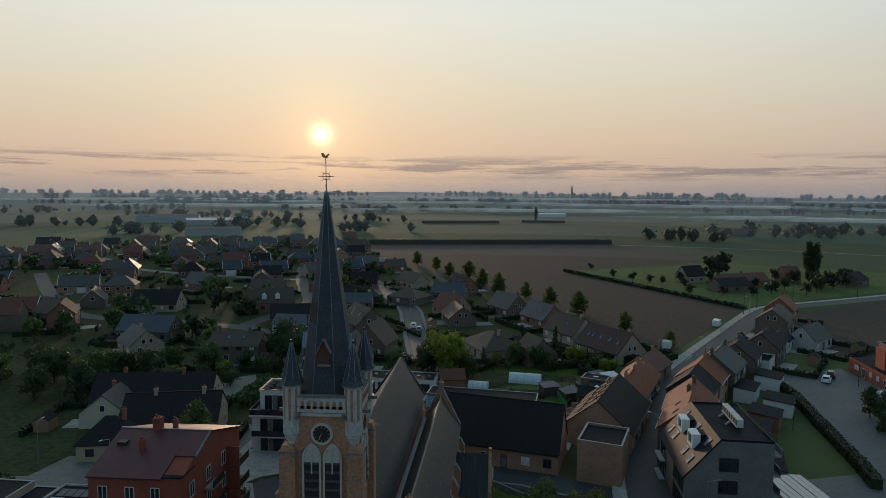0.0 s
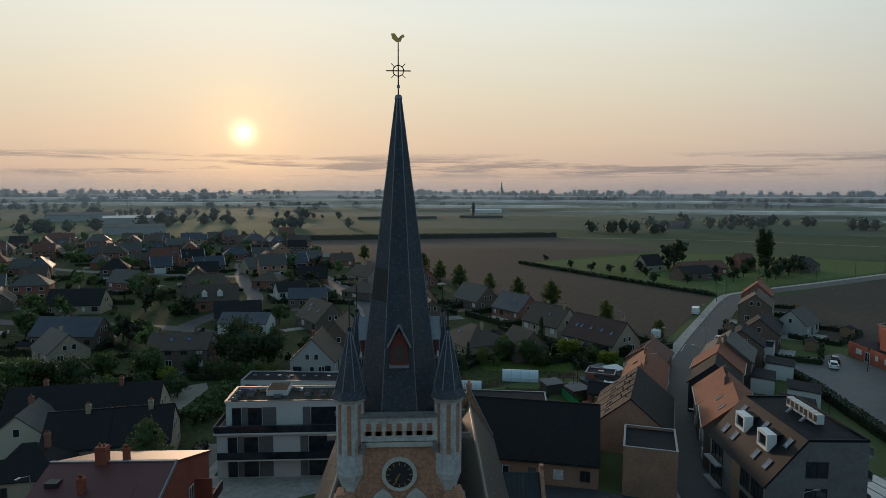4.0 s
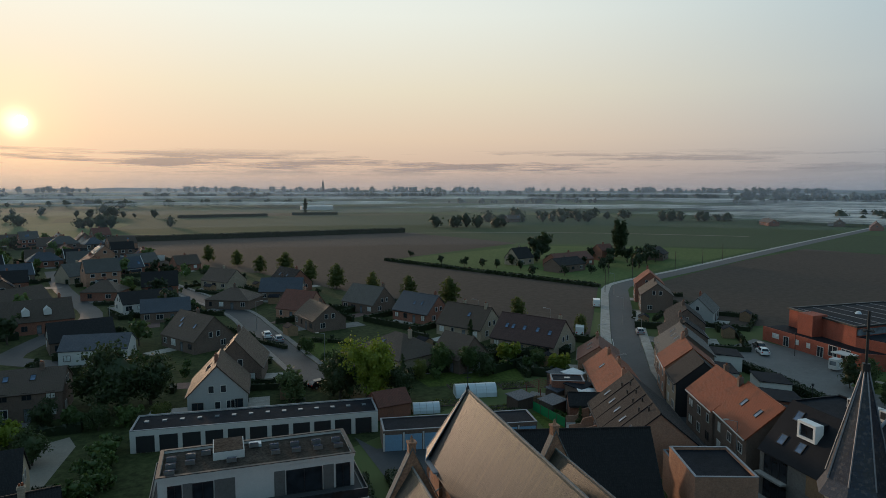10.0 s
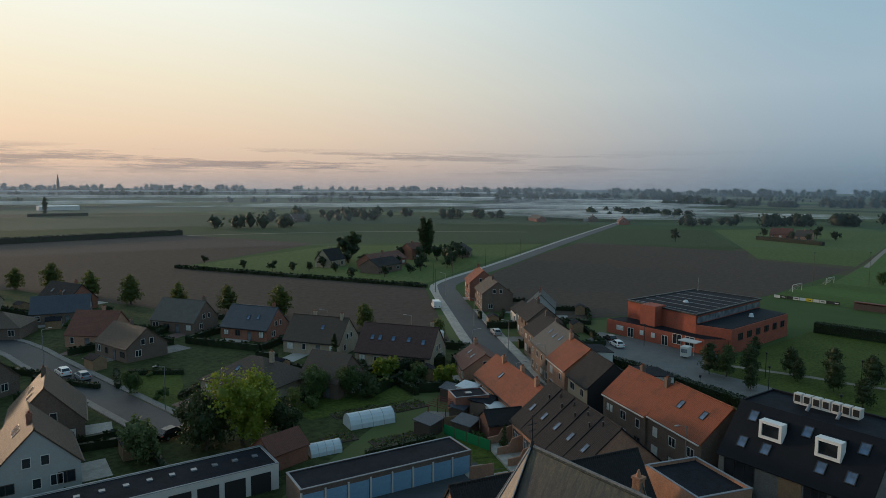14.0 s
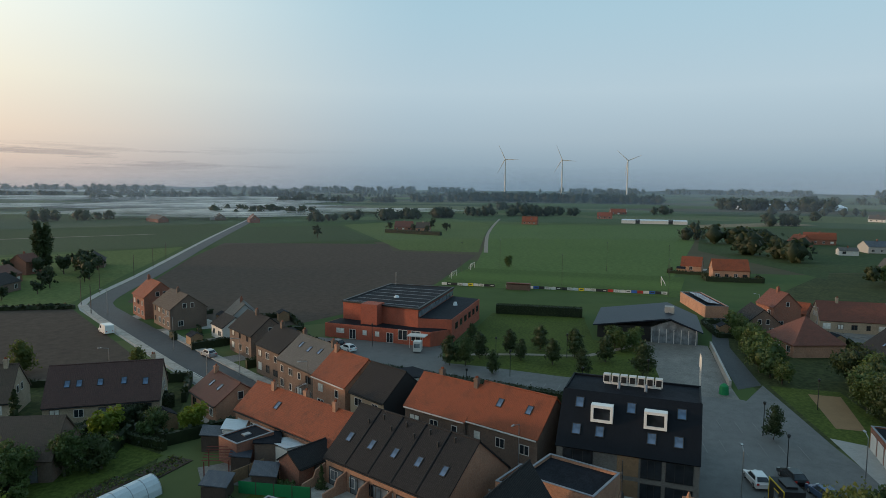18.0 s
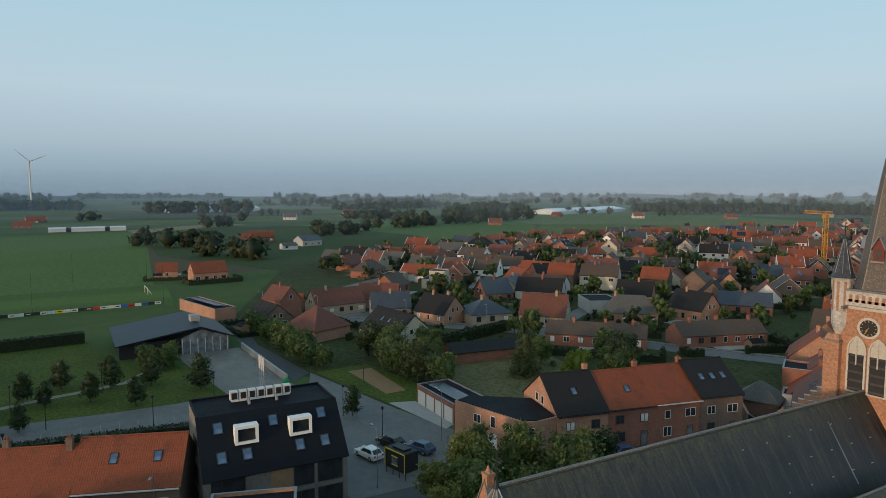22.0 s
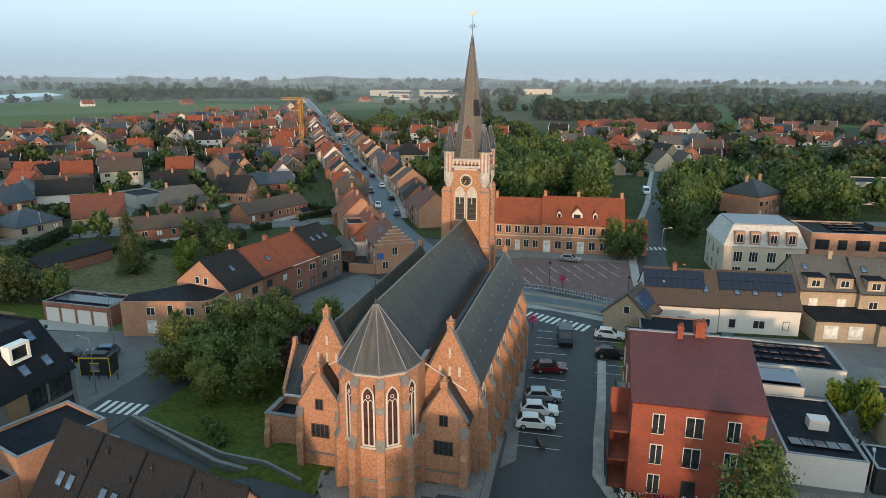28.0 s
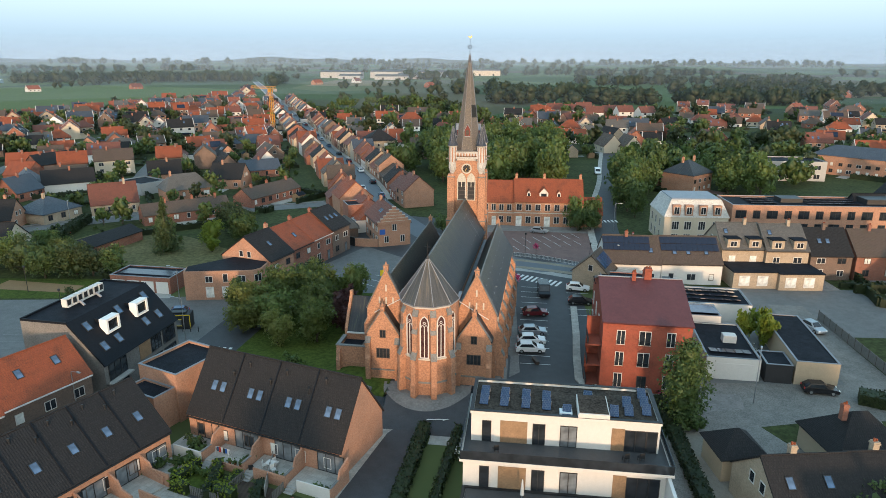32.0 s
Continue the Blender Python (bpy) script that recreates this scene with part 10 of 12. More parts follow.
for a in ((-19.4, 69.0, 186, "car_white", "white hatchback parked beside the church"), (-19.6, 66.0, 186, "car_white", "white crossover parked beside the church"), (-19.8, 62.6, 188, "car_silver", "blue-grey estate car parked beside the church"), (-20.2, 54.6, 190, "car_red", "dark red hatchback parked beside the church"),
          (-28.2, 41.2, 175, "car_white", "white hatchback parked along the street"), (-28.2, 48.2, 180, "car_black", "black hatchback parked along the street"), (-57.0, 76.4, 178, "car_black", "black car parked in the lane"), (-64.4, 55.0, 110, "car_silver", "silver car parked behind the garages"),
          (41.6, 69.6, 12, "car_white", "white hatchback in the car park"), (43.6, 65.4, 15, "car_black", "black estate car in the car park"), (39.8, 63.0, 20, "car_blue", "dark blue car in the car park"), (-21.5, 0.4, 170, "car_silver", "silver hatchback parked before the inn"), (-10.6, 14.6, 100, "car_white", "white car parked on the square"),
          (30.6, 103.0, 68, "car_silver", "silver car parked along the terrace"), (32.2, 107.6, 68, "car_white", "white car parked along the terrace"), (38.0, 121.5, 67, "car_white", "white car parked along the terrace"), (39.8, 126.0, 67, "car_black", "dark car parked along the terrace"), (42.0, 130.6, 66, "car_silver", "grey car parked along the terrace"),
          (83.0, 141.5, 60, "car_white", "white car by the hedge of the car park"), (86.0, 145.5, 60, "car_black", "black car by the hedge of the car park"), (-15.2, 191, 95, "car_white", "white car in a side street"), (-13.0, 186, 95, "car_silver", "silver car in a side street"), (-9.0, 148.5, 20, "car_black", "black car at the end of a side street"), (70.0, 166.0, 60, "car_silver", "silver car parked by the road"),
          (26.0, 47.0, 75, "car_black", "black car parked by the terrace"), (24.4, 41.5, 75, "car_blue", "dark car parked by the terrace"), (93.0, 20.0, 40, "car_black", "dark car in the village street")):
    car(*a)
car(34.6, 114.6, 68, "car_white", "white camper van parked along the terrace", True)
car(56.2, 170.6, 58, "car_white", "white van on the country road", True)
car(80.0, 201.0, 60, "car_white", "white van parked at the bend", True)
car(-44.0, -88.0, 90, "car_white", "white caravan parked near the park", True)
car(-21.8, 44.2, 95, "car_black", "dark minibus beside the church", True)
crng = random.Random(8)
for i in range(26):
    p, t = on_street(start + 30 + i * crng.uniform(11.5, 12.5))
    n = np.array([-t[1], t[0]]) * (1 if i % 2 else -1)
    car(*(p + n * 2.4), math.degrees(math.atan2(t[1], t[0])) + (180 if i % 2 else 0), crng.choice(("car_white", "car_black", "car_silver", "car_blue", "car_red")), "parked car in the main street", far=i > 3)


def street_lamp(x, y, h=5.0, rot=0.0, label="slim dark post-top street lamp", kind="post"):
    t = thing("street_lamp", x, y, 0, rot, label, "street lamp")
    part("pole", Geo().cone(0, 0, 0, h, 0.07, 0.045, 7), "steel_dark" if kind == "post" else "steel", t)
    if kind == "post":
        part("lantern", Geo().cone(0, 0, h, h + 0.35, 0.16, 0.22, 8).cone(0, 0, h + 0.35, h + 0.45, 0.26, 0.1, 8), "steel_dark", t)
    else:
        part("arm", Geo().rod((0, 0, h), (1.3, 0, h + 0.25), 0.035), "steel", t)
        part("lantern", Geo().box(1.1, 1.7, -0.12, 0.12, h + 0.18, h + 0.3), "steel", t)
    return t


for x_, y_ in ((75.3, 105.5), (58.1, 66.2), (45.6, 65.6), (84.4, 110.1), (72.7, 56.0), (68.0, 92.0), (61.0, 110.0), (76.5, 81.5), (-18.2, 19.4), (-31.6, 25.4), (-9.0, 18.0), (88, 138), (92, 97)):
    street_lamp(x_, y_, 4.6)
for x_, y_, r_ in ((33.0, 72.5, 0), (-36.0, 33.0, 90), (-62.0, 86.0, 90), (37.5, 128.0, -30), (33.5, 96.5, 160), (50.0, 133.0, 150), (48.0, 150.0, -30), (60.0, 152.0, 150), (72.0, 176.0, 150), (96.0, 216.0, 150), (-40.0, -4.0, 180), (20.0, -12.0, 200), (-6.5, 160.0, 180), (-17.0, 200.0, 0), (-50.0, 205.0, 0), (112.0, 26.0, 130), (96.0, 12.0, 130), (130.0, 43.0, 130), (41.5, 58.5, 0), (-47.5, 80.5, 250), (146, 53, 120), (35.6, 184.6, 150), (47.0, 168.5, 150)):
    street_lamp(x_, y_, 7.0, r_, "tall grey street lamp with an arm", "arm")
for i in range(14):
    p = smooth_line(STREET_S[9:14], 24.0)[i] if i < len(smooth_line(STREET_S[9:14], 24.0)) else None
    if p is not None:
        t = thing("utility_pole", p[0] - 2.6, p[1] + 4.2, 0, 30, "wooden utility pole along the country road", "utility pole")
        part("pole", Geo().cone(0, 0, 0, 8, 0.12, 0.08, 7), "wood_dark", t)
        part("crossarm", Geo().box(-0.5, 0.5, -0.04, 0.04, 7.5, 7.6), "wood_dark", t)

# kiosk, flag, signs and posts
kio = thing("kiosk", 36.6, 67.4, 0, 12, "small black kiosk with yellow edging in the car park", "kiosk")
part("body", Geo().box(-1.9, 1.9, -1.1, 1.1, 0, 2.5), "black_render", kio)
part("trim", Geo().box(-1.95, 1.95, 1.1, 1.15, 2.35, 2.5).box(-1.95, -1.85, 1.1, 1.15, 0, 2.35).box(1.85, 1.95, 1.1, 1.15, 0, 2.35).box(-0.6, 0.6, 1.1, 1.15, 0.6, 0.7).box(-0.6, 0.6, 1.1, 1.15, 1.7, 1.8), "yellow_paint", kio)
part("hatch", Geo().box(-0.55, 0.55, 1.1, 1.14, 0.72, 1.68), "glass_pale", kio)
part("roof_box", Geo().box(-1.2, 1.0, -0.6, 0.6, 2.5, 2.75), "steel_dark", kio)
for i in range(4):
    part("bollard", Geo().cone(-3.4 + i * 1.2, 2.2, 0, 0.9, 0.06, 0.06, 7), "steel_dark", kio)
fl = thing("flagpole", 5.0, 55.0, 0, 0, "flagpole with a yellow flag beside the church", "flagpole")
part("pole", Geo().cone(0, 0, 0, 7.5, 0.06, 0.04, 7), "white_paint", fl)
part("flag", Geo().slab((0.05, 0, 6.2), (1.3, 0.25, 6.0), (1.3, 0.2, 7.0), (0.05, 0, 7.3), 0.01), "yellow_paint", fl)
for i in range(3):
    fp = thing("flagpole", 77.6 + i * 1.2, 72.8, 0, 0, "white flagpole before the clubhouse", "flagpole", "flagpoles")
    part("pole", Geo().cone(0, 0, 0, 6.0, 0.05, 0.035, 7), "white_paint", fp)
    part("flag", Geo().slab((0.04, 0, 3.4), (0.3, 0.1, 3.4), (0.3, 0.1, 5.8), (0.04, 0, 5.8), 0.01), "white_paint", fp)
rc = thing("recycling_bin", 76.6, 69.2, 0, 10, "green bottle bank beside the car park", "bottle bank")
part("body", Geo().cone(0, 0, 0, 1.5, 0.8, 0.7, 10).cone(0, 0, 1.5, 1.9, 0.7, 0.2, 10), "green_paint", rc)
cb = thing("container", 86.5, 127.2, 0, 10, "white catering trailer by the sports hall", "trailer")
part("body", Geo().box(-1.0, 1.0, -0.8, 0.8, 0.4, 2.4), "white_paint", cb)
part("wheel", Geo().cone(0, 0, -0.08, 0.08, 0.28, 0.28, 10).moved(pose(0, 0.7, 0.28, 90, 0, 0)), "rubber", cb)
part("hatch", Geo().box(-1.04, -1.0, -0.6, 0.6, 1.2, 2.0), "glass_pale", cb)
for i in range(16):
    t_ = i / 15
    x_, y_ = -11.5 - 20.5 * t_, 20.5 + 1.2 * t_ + 6.5 * t_ * t_
    rl = thing("railing_panel", x_, y_, 0.1, -4 - 32 * t_, "white metal railing round the square", "railing", "railing panels")
    part("rail", Geo().box(-0.68, 0.68, -0.02, 0.02, 0.85, 0.9).box(-0.68, 0.68, -0.02, 0.02, 0.2, 0.25), "white_paint", rl)
    for k in range(5):
        part("baluster", Geo().box(-0.6 + 0.3 * k - 0.015, -0.6 + 0.3 * k + 0.015, -0.015, 0.015, 0.0, 0.88), "white_paint", rl)
ns = thing("no_entry_sign", -43.2, 6.0, 0, 180, "red no-entry sign on a post", "road sign")
part("post", Geo().cone(0, 0, 0, 2.2, 0.04, 0.04, 7), "steel", ns)
part("disc", Geo().cone(0, 0, 0, 0.03, 0.32, 0.32, 16).moved(pose(0, 0.05, 2.3, -90, 0, 0)), "red_paint", ns)
part("bar", Geo().box(-0.22, 0.22, -0.01, 0.1, 2.25, 2.35).moved(pose(0, 0, 0)), "white_paint", ns)
for x_, y_ in ((-16.9, 40.8), (-20.6, 19.0)):
    fb = thing("flower_basket", x_, y_, 0, 0, "hanging basket of pink flowers on a post", "flower basket")
    part("post", Geo().cone(0, 0, 0, 2.4, 0.05, 0.05, 7), "steel_dark", fb)
    r = np.random.RandomState(3)
    p_ = r.normal(size=(260, 3)) * 0.3 + (0, 0, 2.0)
    a_, b_ = leaf_axes(r, 260, 0.09)
    tagged(part("blossom", quads("blossom", p_, a_, b_, "flower_pink"), "", fb), kind="stuff")
pn = thing("picnic_post", -20.2, 72.6, 0.1, 20, "leaning brown bench beam in a parking bay", "beam")
part("beam", Geo().box(-0.25, 0.25, -0.9, 0.9, 0, 0.45), "wood_dark", pn)

# football ground
row = thing("advertising_boards", 0, 0, 0, 0, "long row of pale and coloured advertising boards by the pitch", "advertising boards")
cols = ("white_paint", "black_render", "black_render", "white_paint", "film_plastic", "yellow_paint", "white_paint", "white_paint", "black_render", "black_render", "red_paint", "white_paint", "white_paint", "white_paint", "blue_paint", "red_paint", "white_paint", "blue_paint", "black_render", "white_paint")
for i in range(40):
    y_ = 148.5 - i * 1.88
    x_ = 177.4 + 0.06 * (148.5 - y_)
    if i in (10, 11):
        continue
    b_ = part("board", Geo().box(-0.03, 0.03, -0.9, 0.9, 0.1, 1.0), cols[i % 20], row, at=pose(x_, y_, 0))
    if i % 2:
        part("lettering_bar", Geo().box(-0.045, -0.03, -0.55, 0.5, 0.42, 0.68), "steel_dark" if cols[i % 20] != "black_render" else "white_paint", b_)
for x_, y_, r_ in ((197, 150.4, 0), (206, 75.4, 0), (224, 150, 0)):
    gl = thing("football_goal", x_, y_, 0, r_, "white football goal with a net on the pitch", "goal")
    part("frame", Geo().rod((-3.66, 0, 0), (-3.66, 0, 2.44), 0.08).rod((3.66, 0, 0), (3.66, 0, 2.44), 0.08).rod((-3.66, 0, 2.44), (3.66, 0, 2.44), 0.08), "white_paint", gl)
    ng = Geo()
    for k in range(15):
        ng.rod((-3.6 + k * 0.51, 0, 2.4), (-3.6 + k * 0.51, 1.4 if y_ > 100 else -1.4, 0.05), 0.012, n=3)
    part("net", ng, "white_paint", gl)
do = thing("dugout", 176, 122, 0, 90, "small brown players' shelter", "shelter")
part("body", Geo().across([(-0.8, 0), (0.8, 0), (0.8, 1.7), (-0.8, 2.2)], "x", -4, 4), "wood_dark", do)
part("roof", Geo().box(-4.1, 4.1, -0.9, 0.9, 2.1, 2.25), "roof_rust", do)
for x_, y_ in ((232, 140), (236, 96), (180, 108), (231, 72), (179, 74), (214, 152)):
    ml = thing("floodlight_mast", x_, y_, 0, 0, "slender floodlight mast by the pitch", "floodlight")
    part("mast", Geo().cone(0, 0, 0, 12, 0.07, 0.04, 6), "steel_dark", ml)
    part("lamp_head", Geo().box(-0.5, 0.5, -0.1, 0.1, 11.8, 12.1), "steel_dark", ml)

# polytunnels, sheds and garden clutter behind the garages
for x_, y_, r_, L_, w_ in ((15.2, 136.2, -10, 7.0, 3.2), (4.8, 131.0, -10, 4.2, 2.4)):
    tn = thing("polytunnel", x_, y_, 0, r_, "rounded plastic polytunnel in a kitchen garden", "greenhouse")
    arc_ = [(w_ / 2 * math.cos(t), w_ * 0.62 * math.sin(t)) for t in np.linspace(0, math.pi, 10)]
    part("cover", Geo().across(arc_, "x", -L_ / 2, L_ / 2), "film_plastic", tn)
    for k in range(5):
        rim = arc_ + [(p * 0.97, q * 0.97) for p, q in reversed(arc_)]
        rb = Geo().across([(p * 1.02, q * 1.02) for p, q in rim], "x", -L_ / 2 + k * L_ / 4 - 0.035, -L_ / 2 + k * L_ / 4 + 0.035)
        part("hoop", rb, "steel", tn)
house(-1.0, 131.8, 10, 5.4, 4.4, 2.2, 3.8, "roof_rust", "brick_red", "behind the garages", 1, chim=(), wins="", ends=False, name="shed", door=False)
for x_, y_, r_, L_, w_, h_, mt in ((19.5, 127.6, 20, 3.4, 2.6, 2.0, "wood_dark"), (21.0, 150.6, 5, 3.0, 2.2, 1.9, "grey_render"), (31.5, 137.0, 30, 3.4, 2.4, 2.0, "wood_dark"), (23.4, 124.0, 25, 3.6, 2.6, 2.0, "wood_dark"), (30.5, 128.0, 28, 4.0, 3.0, 2.6, "roof_felt"), (27.0, 129.6, 28, 2.6, 2.2, 1.8, "wood_dark"), (63.0, 120.0, 60, 6.0, 5.0, 2.8, "white_paint"), (57.0, 112.0, 60, 6.0, 5.0, 2.8, "brick_red"), (52.0, 105.0, 62, 7.0, 5.0, 2.8, "brick_red"), (60.0, 128.0, 60, 7.0, 4.0, 2.8, "white_paint"), (50.5, 98.0, 65, 6.0, 4.0, 2.6, "roof_felt"), (68.0, 136.0, 58, 6.0, 5.0, 3.0, "white_paint"), (48.0, 91.0, 70, 8.0, 5.0, 2.6, "steel")):
    sh = thing("shed", x_, y_, 0, r_, "small garden shed with a low roof behind the houses", "shed")
    part("body", Geo().box(-L_ / 2, L_ / 2, -w_ / 2, w_ / 2, 0, h_), mt if mt != "roof_felt" else "brick_brown", sh)
    part("roof", Geo().slab((-L_ / 2 - 0.2, -w_ / 2 - 0.2, h_), (L_ / 2 + 0.2, -w_ / 2 - 0.2, h_), (L_ / 2 + 0.2, w_ / 2 + 0.2, h_ + 0.4), (-L_ / 2 - 0.2, w_ / 2 + 0.2, h_ + 0.4), 0.1), "roof_felt" if mt != "wood_dark" else "roof_blue", sh)
cp = thing("carport", 47.5, 80.5, 0, 5, "long carport with a ribbed pale metal roof", "carport")
for i in range(7):
    part("roof_sheet", Geo().box(-3.0 + i * 0.9, -2.2 + i * 0.9, -4.5, 4.5, 2.6, 2.7 + 0.04 * (i % 2)), "steel", cp)
for sx in (-2.8, 2.8):
    for sy in (-4, 4):
        part("post", Geo().box(sx - 0.06, sx + 0.06, sy - 0.06, sy + 0.06, 0, 2.6), "steel_dark", cp)

# paved terraces behind the second dark-roofed row
for u in (-7.0, -3.5, 0.0, 3.6, 7.2):
    pt = thing("patio", 0, 0, 0, 0, "paved back terrace with a brick side wall behind a terraced house", "terrace")
    pt.matrix_basis = pose(27.8, 107.3, 0, 0, 0, 67) @ pose(u, 5.65, 0)
    part("paving", Geo().box(-1.7, 1.7, 0, 3.6, 0, 0.3), "slabs_pale", pt)
    part("side_wall", Geo().across([(0.0, 0), (3.4, 0), (3.4, 1.2), (1.8, 1.4), (1.4, 2.2), (0.0, 2.6)], "x", 1.7, 1.88), "brick_salmon", pt)
    dr = part("terrace_door", shared("back_door", lambda: frame_geo(2.4, 2.1, 2, 0.06, 0.08).mesh("terrace_door", "steel_dark")), "", pt, at=pose(-0.1, -0.03, 0.3, 0, 0, 180))
    part("pane", shared("back_pane", lambda: Geo().box(-1.12, 1.12, -0.03, 0.02, 0.08, 2.0).mesh("pane", "glass_pale")), "", dr)
    sheet("back_lawn", [tuple((pt.matrix_basis @ Vector(p)).to_2d()) for p in ((-1.7, 3.7, 0), (1.7, 3.7, 0), (1.7, 6.6, 0), (-1.7, 6.6, 0))], 0.07, "lawn", "small back lawn behind a terraced house", "lawn")
# back gardens of the dark-roofed rows
ROW = pose(8.0, 95.5, 0, 0, 0, -15.5)


def in_row(name, x, y, z, label, category, rot=0.0):
    t = thing(name, 0, 0, 0, 0, label, category)
    t.matrix_basis = ROW @ pose(x, y, z, 0, 0, rot)
    return t


for i, u in enumerate((8.1, 2.75, -2.6, -7.95)):
    pt = in_row("patio", u, 4.6, 0, "raised paved terrace with brick side walls behind a terraced house", "terrace")
    part("paving", Geo().box(-2.6, 2.6, 0, 3.3, 0, 0.5), "slabs_pale", pt)
    part("side_wall", Geo().across([(0.0, 0), (3.4, 0), (3.4, 1.3), (2.0, 1.5), (1.6, 2.4), (0.0, 2.9)], "x", -2.68, -2.5), "brick_salmon", pt)
    part("coping", Geo().box(-2.72, -2.46, 2.0, 3.44, 1.5, 1.56), "stone_dark", pt)
    part("front_wall", Geo().box(-2.5, 1.4, 3.3, 3.42, 0, 1.35 if i != 1 else 0.9), "brick_salmon" if i % 3 else "white_paint", pt)
    for k in range(3):
        part("step", Geo().box(1.5, 2.5, 3.3 + k * 0.3, 3.6 + k * 0.3, 0, 0.42 - k * 0.14), "concrete", pt)
    dr = part("terrace_door", shared("terrace_door", lambda: frame_geo(3.2, 2.2, 3, 0.06, 0.08).mesh("terrace_door", "steel_dark")), "", pt, at=pose(-0.5, -0.03, 0.5, 0, 0, 180))
    part("pane", shared("terrace_pane", lambda: Geo().box(-1.52, 1.52, -0.03, 0.02, 0.08, 2.1).mesh("pane", "glass_pale")), "", dr)
    for k in range(2 + i % 2):
        pot = in_row("plant_pot", u - 1.9 + k * 0.7, 7.5, 0.5, "clay pot with a small green plant on a terrace", "plant pot")
        part("pot", shared("pot", lambda: Geo().cone(0, 0, 0, 0.34, 0.13, 0.18, 9).mesh("pot", "roof_clay")), "", pot)
        rr = np.random.RandomState(i * 7 + k)
        pp = rr.normal(size=(70, 3)) * 0.13 + (0, 0, 0.5)
        part("leaves", quads("leaves", pp, *leaf_axes(rr, 70, 0.07), "leaf_green"), "", pot)
    sheet("back_garden", [tuple((ROW @ Vector((u + a, b, 0))).to_2d()) for a, b in ((-2.6, 8.6), (2.6, 8.6), (2.6, 12.6), (-2.6, 12.6))], 0.06, ("ploughed", "garden", "ploughed", "garden")[i], "small back garden with beds and shrubs", "garden")
for x0, y0, x1, y1, h_ in ((5.4, 8.6, 5.4, 12.4, 1.2), (5.4, 12.4, 3.2, 12.6, 1.2), (0.1, 8.4, 0.1, 12.0, 1.1), (9.6, 9.0, 10.4, 12.4, 1.0)):
    a, b = ROW @ Vector((x0, y0, 0)), ROW @ Vector((x1, y1, 0))
    hedge(a.x, a.y, b.x, b.y, h_, 0.9, "bright clipped hedge between back gardens", mat="leaf_lime")
for x0, y0, x1, y1 in ((-0.4, 8.4, -0.4, 12.6), (-0.4, 12.6, 3.0, 12.6), (-5.3, 8.4, -5.3, 10.4)):
    a, b = ROW @ Vector((x0, y0, 0)), ROW @ Vector((x1, y1, 0))
    L_ = (b - a).length
    fp = thing("garden_fence", (a.x + b.x) / 2, (a.y + b.y) / 2, 0, math.degrees(math.atan2(b.y - a.y, b.x - a.x)), "weathered grey picket fence", "fence")
    for k in range(int(L_ / 0.24)):
        part("slat", shared("slat", lambda: Geo().box(-0.08, 0.08, -0.02, 0.02, 0, 1.1).mesh("slat", "wood_grey")), "", fp, at=pose(-L_ / 2 + k * 0.24 + 0.12, 0, 0))
for k, (x_, y_, s_) in enumerate(((7.6, 9.6, 0.5), (6.6, 10.8, 0.45), (8.8, 10.6, 0.5), (3.8, 9.8, 0.4), (2.0, 11.4, 0.35), (-3.0, 10.2, 0.4), (-8.8, 9.4, 0.3), (9.8, 11.8, 0.4))):
    p = ROW @ Vector((x_, y_, 0))
    tree("shrub", p.x, p.y, s_, "in a back garden")
for k, (x_, y_) in enumerate(((-7.2, 9.6), (-8.4, 10.4), (-6.6, 10.8), (7.2, 12.0))):
    fb = in_row("flower_bed", x_, y_, 0, "low tuft of garden flowers in bare soil", "flowers")
    rr = np.random.RandomState(60 + k)
    part("leaves", quads("leaves", rr.normal(size=(80, 3)) * (0.2, 0.2, 0.08) + (0, 0, 0.18), *leaf_axes(rr, 80, 0.07), "hedge_leaf"), "", fb)
    part("blossom", quads("blossom", rr.normal(size=(40, 3)) * (0.18, 0.18, 0.06) + (0, 0, 0.3), *leaf_axes(rr, 40, 0.06), "flower_pink" if k % 2 == 0 else "flower_white"), "", fb)
# washing line and white chairs
wl_ = in_row("clothes_airer", 3.9, 6.6, 0.5, "folding airer hung with coloured washing", "clothes airer")
part("frame", Geo().rod((-0.9, -0.3, 0), (-0.9, 0, 1.0), 0.02).rod((-0.9, 0.3, 0), (-0.9, 0, 1.0), 0.02).rod((0.9, -0.3, 0), (0.9, 0, 1.0), 0.02).rod((0.9, 0.3, 0), (0.9, 0, 1.0), 0.02).rod((-0.9, 0, 1.0), (0.9, 0, 1.0), 0.02), "white_paint", wl_)
for k, mt in enumerate(("white_paint", "blue_paint", "steel_dark", "white_paint", "red_paint", "car_blue")):
    part("garment", Geo().box(-0.12, 0.12, -0.02, 0.02, 0.35 + 0.08 * (k % 2), 1.0), mt, wl_, at=pose(-0.72 + k * 0.28, 0, 0))
for x_, y_ in ((-1.6, 6.6), (-2.9, 6.9), (-2.4, 5.8)):
    ch = in_row("garden_chair", x_, y_, 0.5, "white garden chair on a terrace", "chair", 40 * x_)
    part("seat", Geo().box(-0.25, 0.25, -0.25, 0.25, 0.4, 0.45), "white_paint", ch)
    part("backrest", Geo().box(-0.25, 0.25, 0.21, 0.25, 0.45, 0.9), "white_paint", ch)
    for sx in (-0.21, 0.21):
        for sy in (-0.21, 0.21):
            part("leg", Geo().box(sx - 0.02, sx + 0.02, sy - 0.02, sy + 0.02, 0, 0.4), "white_paint", ch)
tb = in_row("garden_table", -2.2, 6.4, 0.5, "white garden table on a terrace", "table")
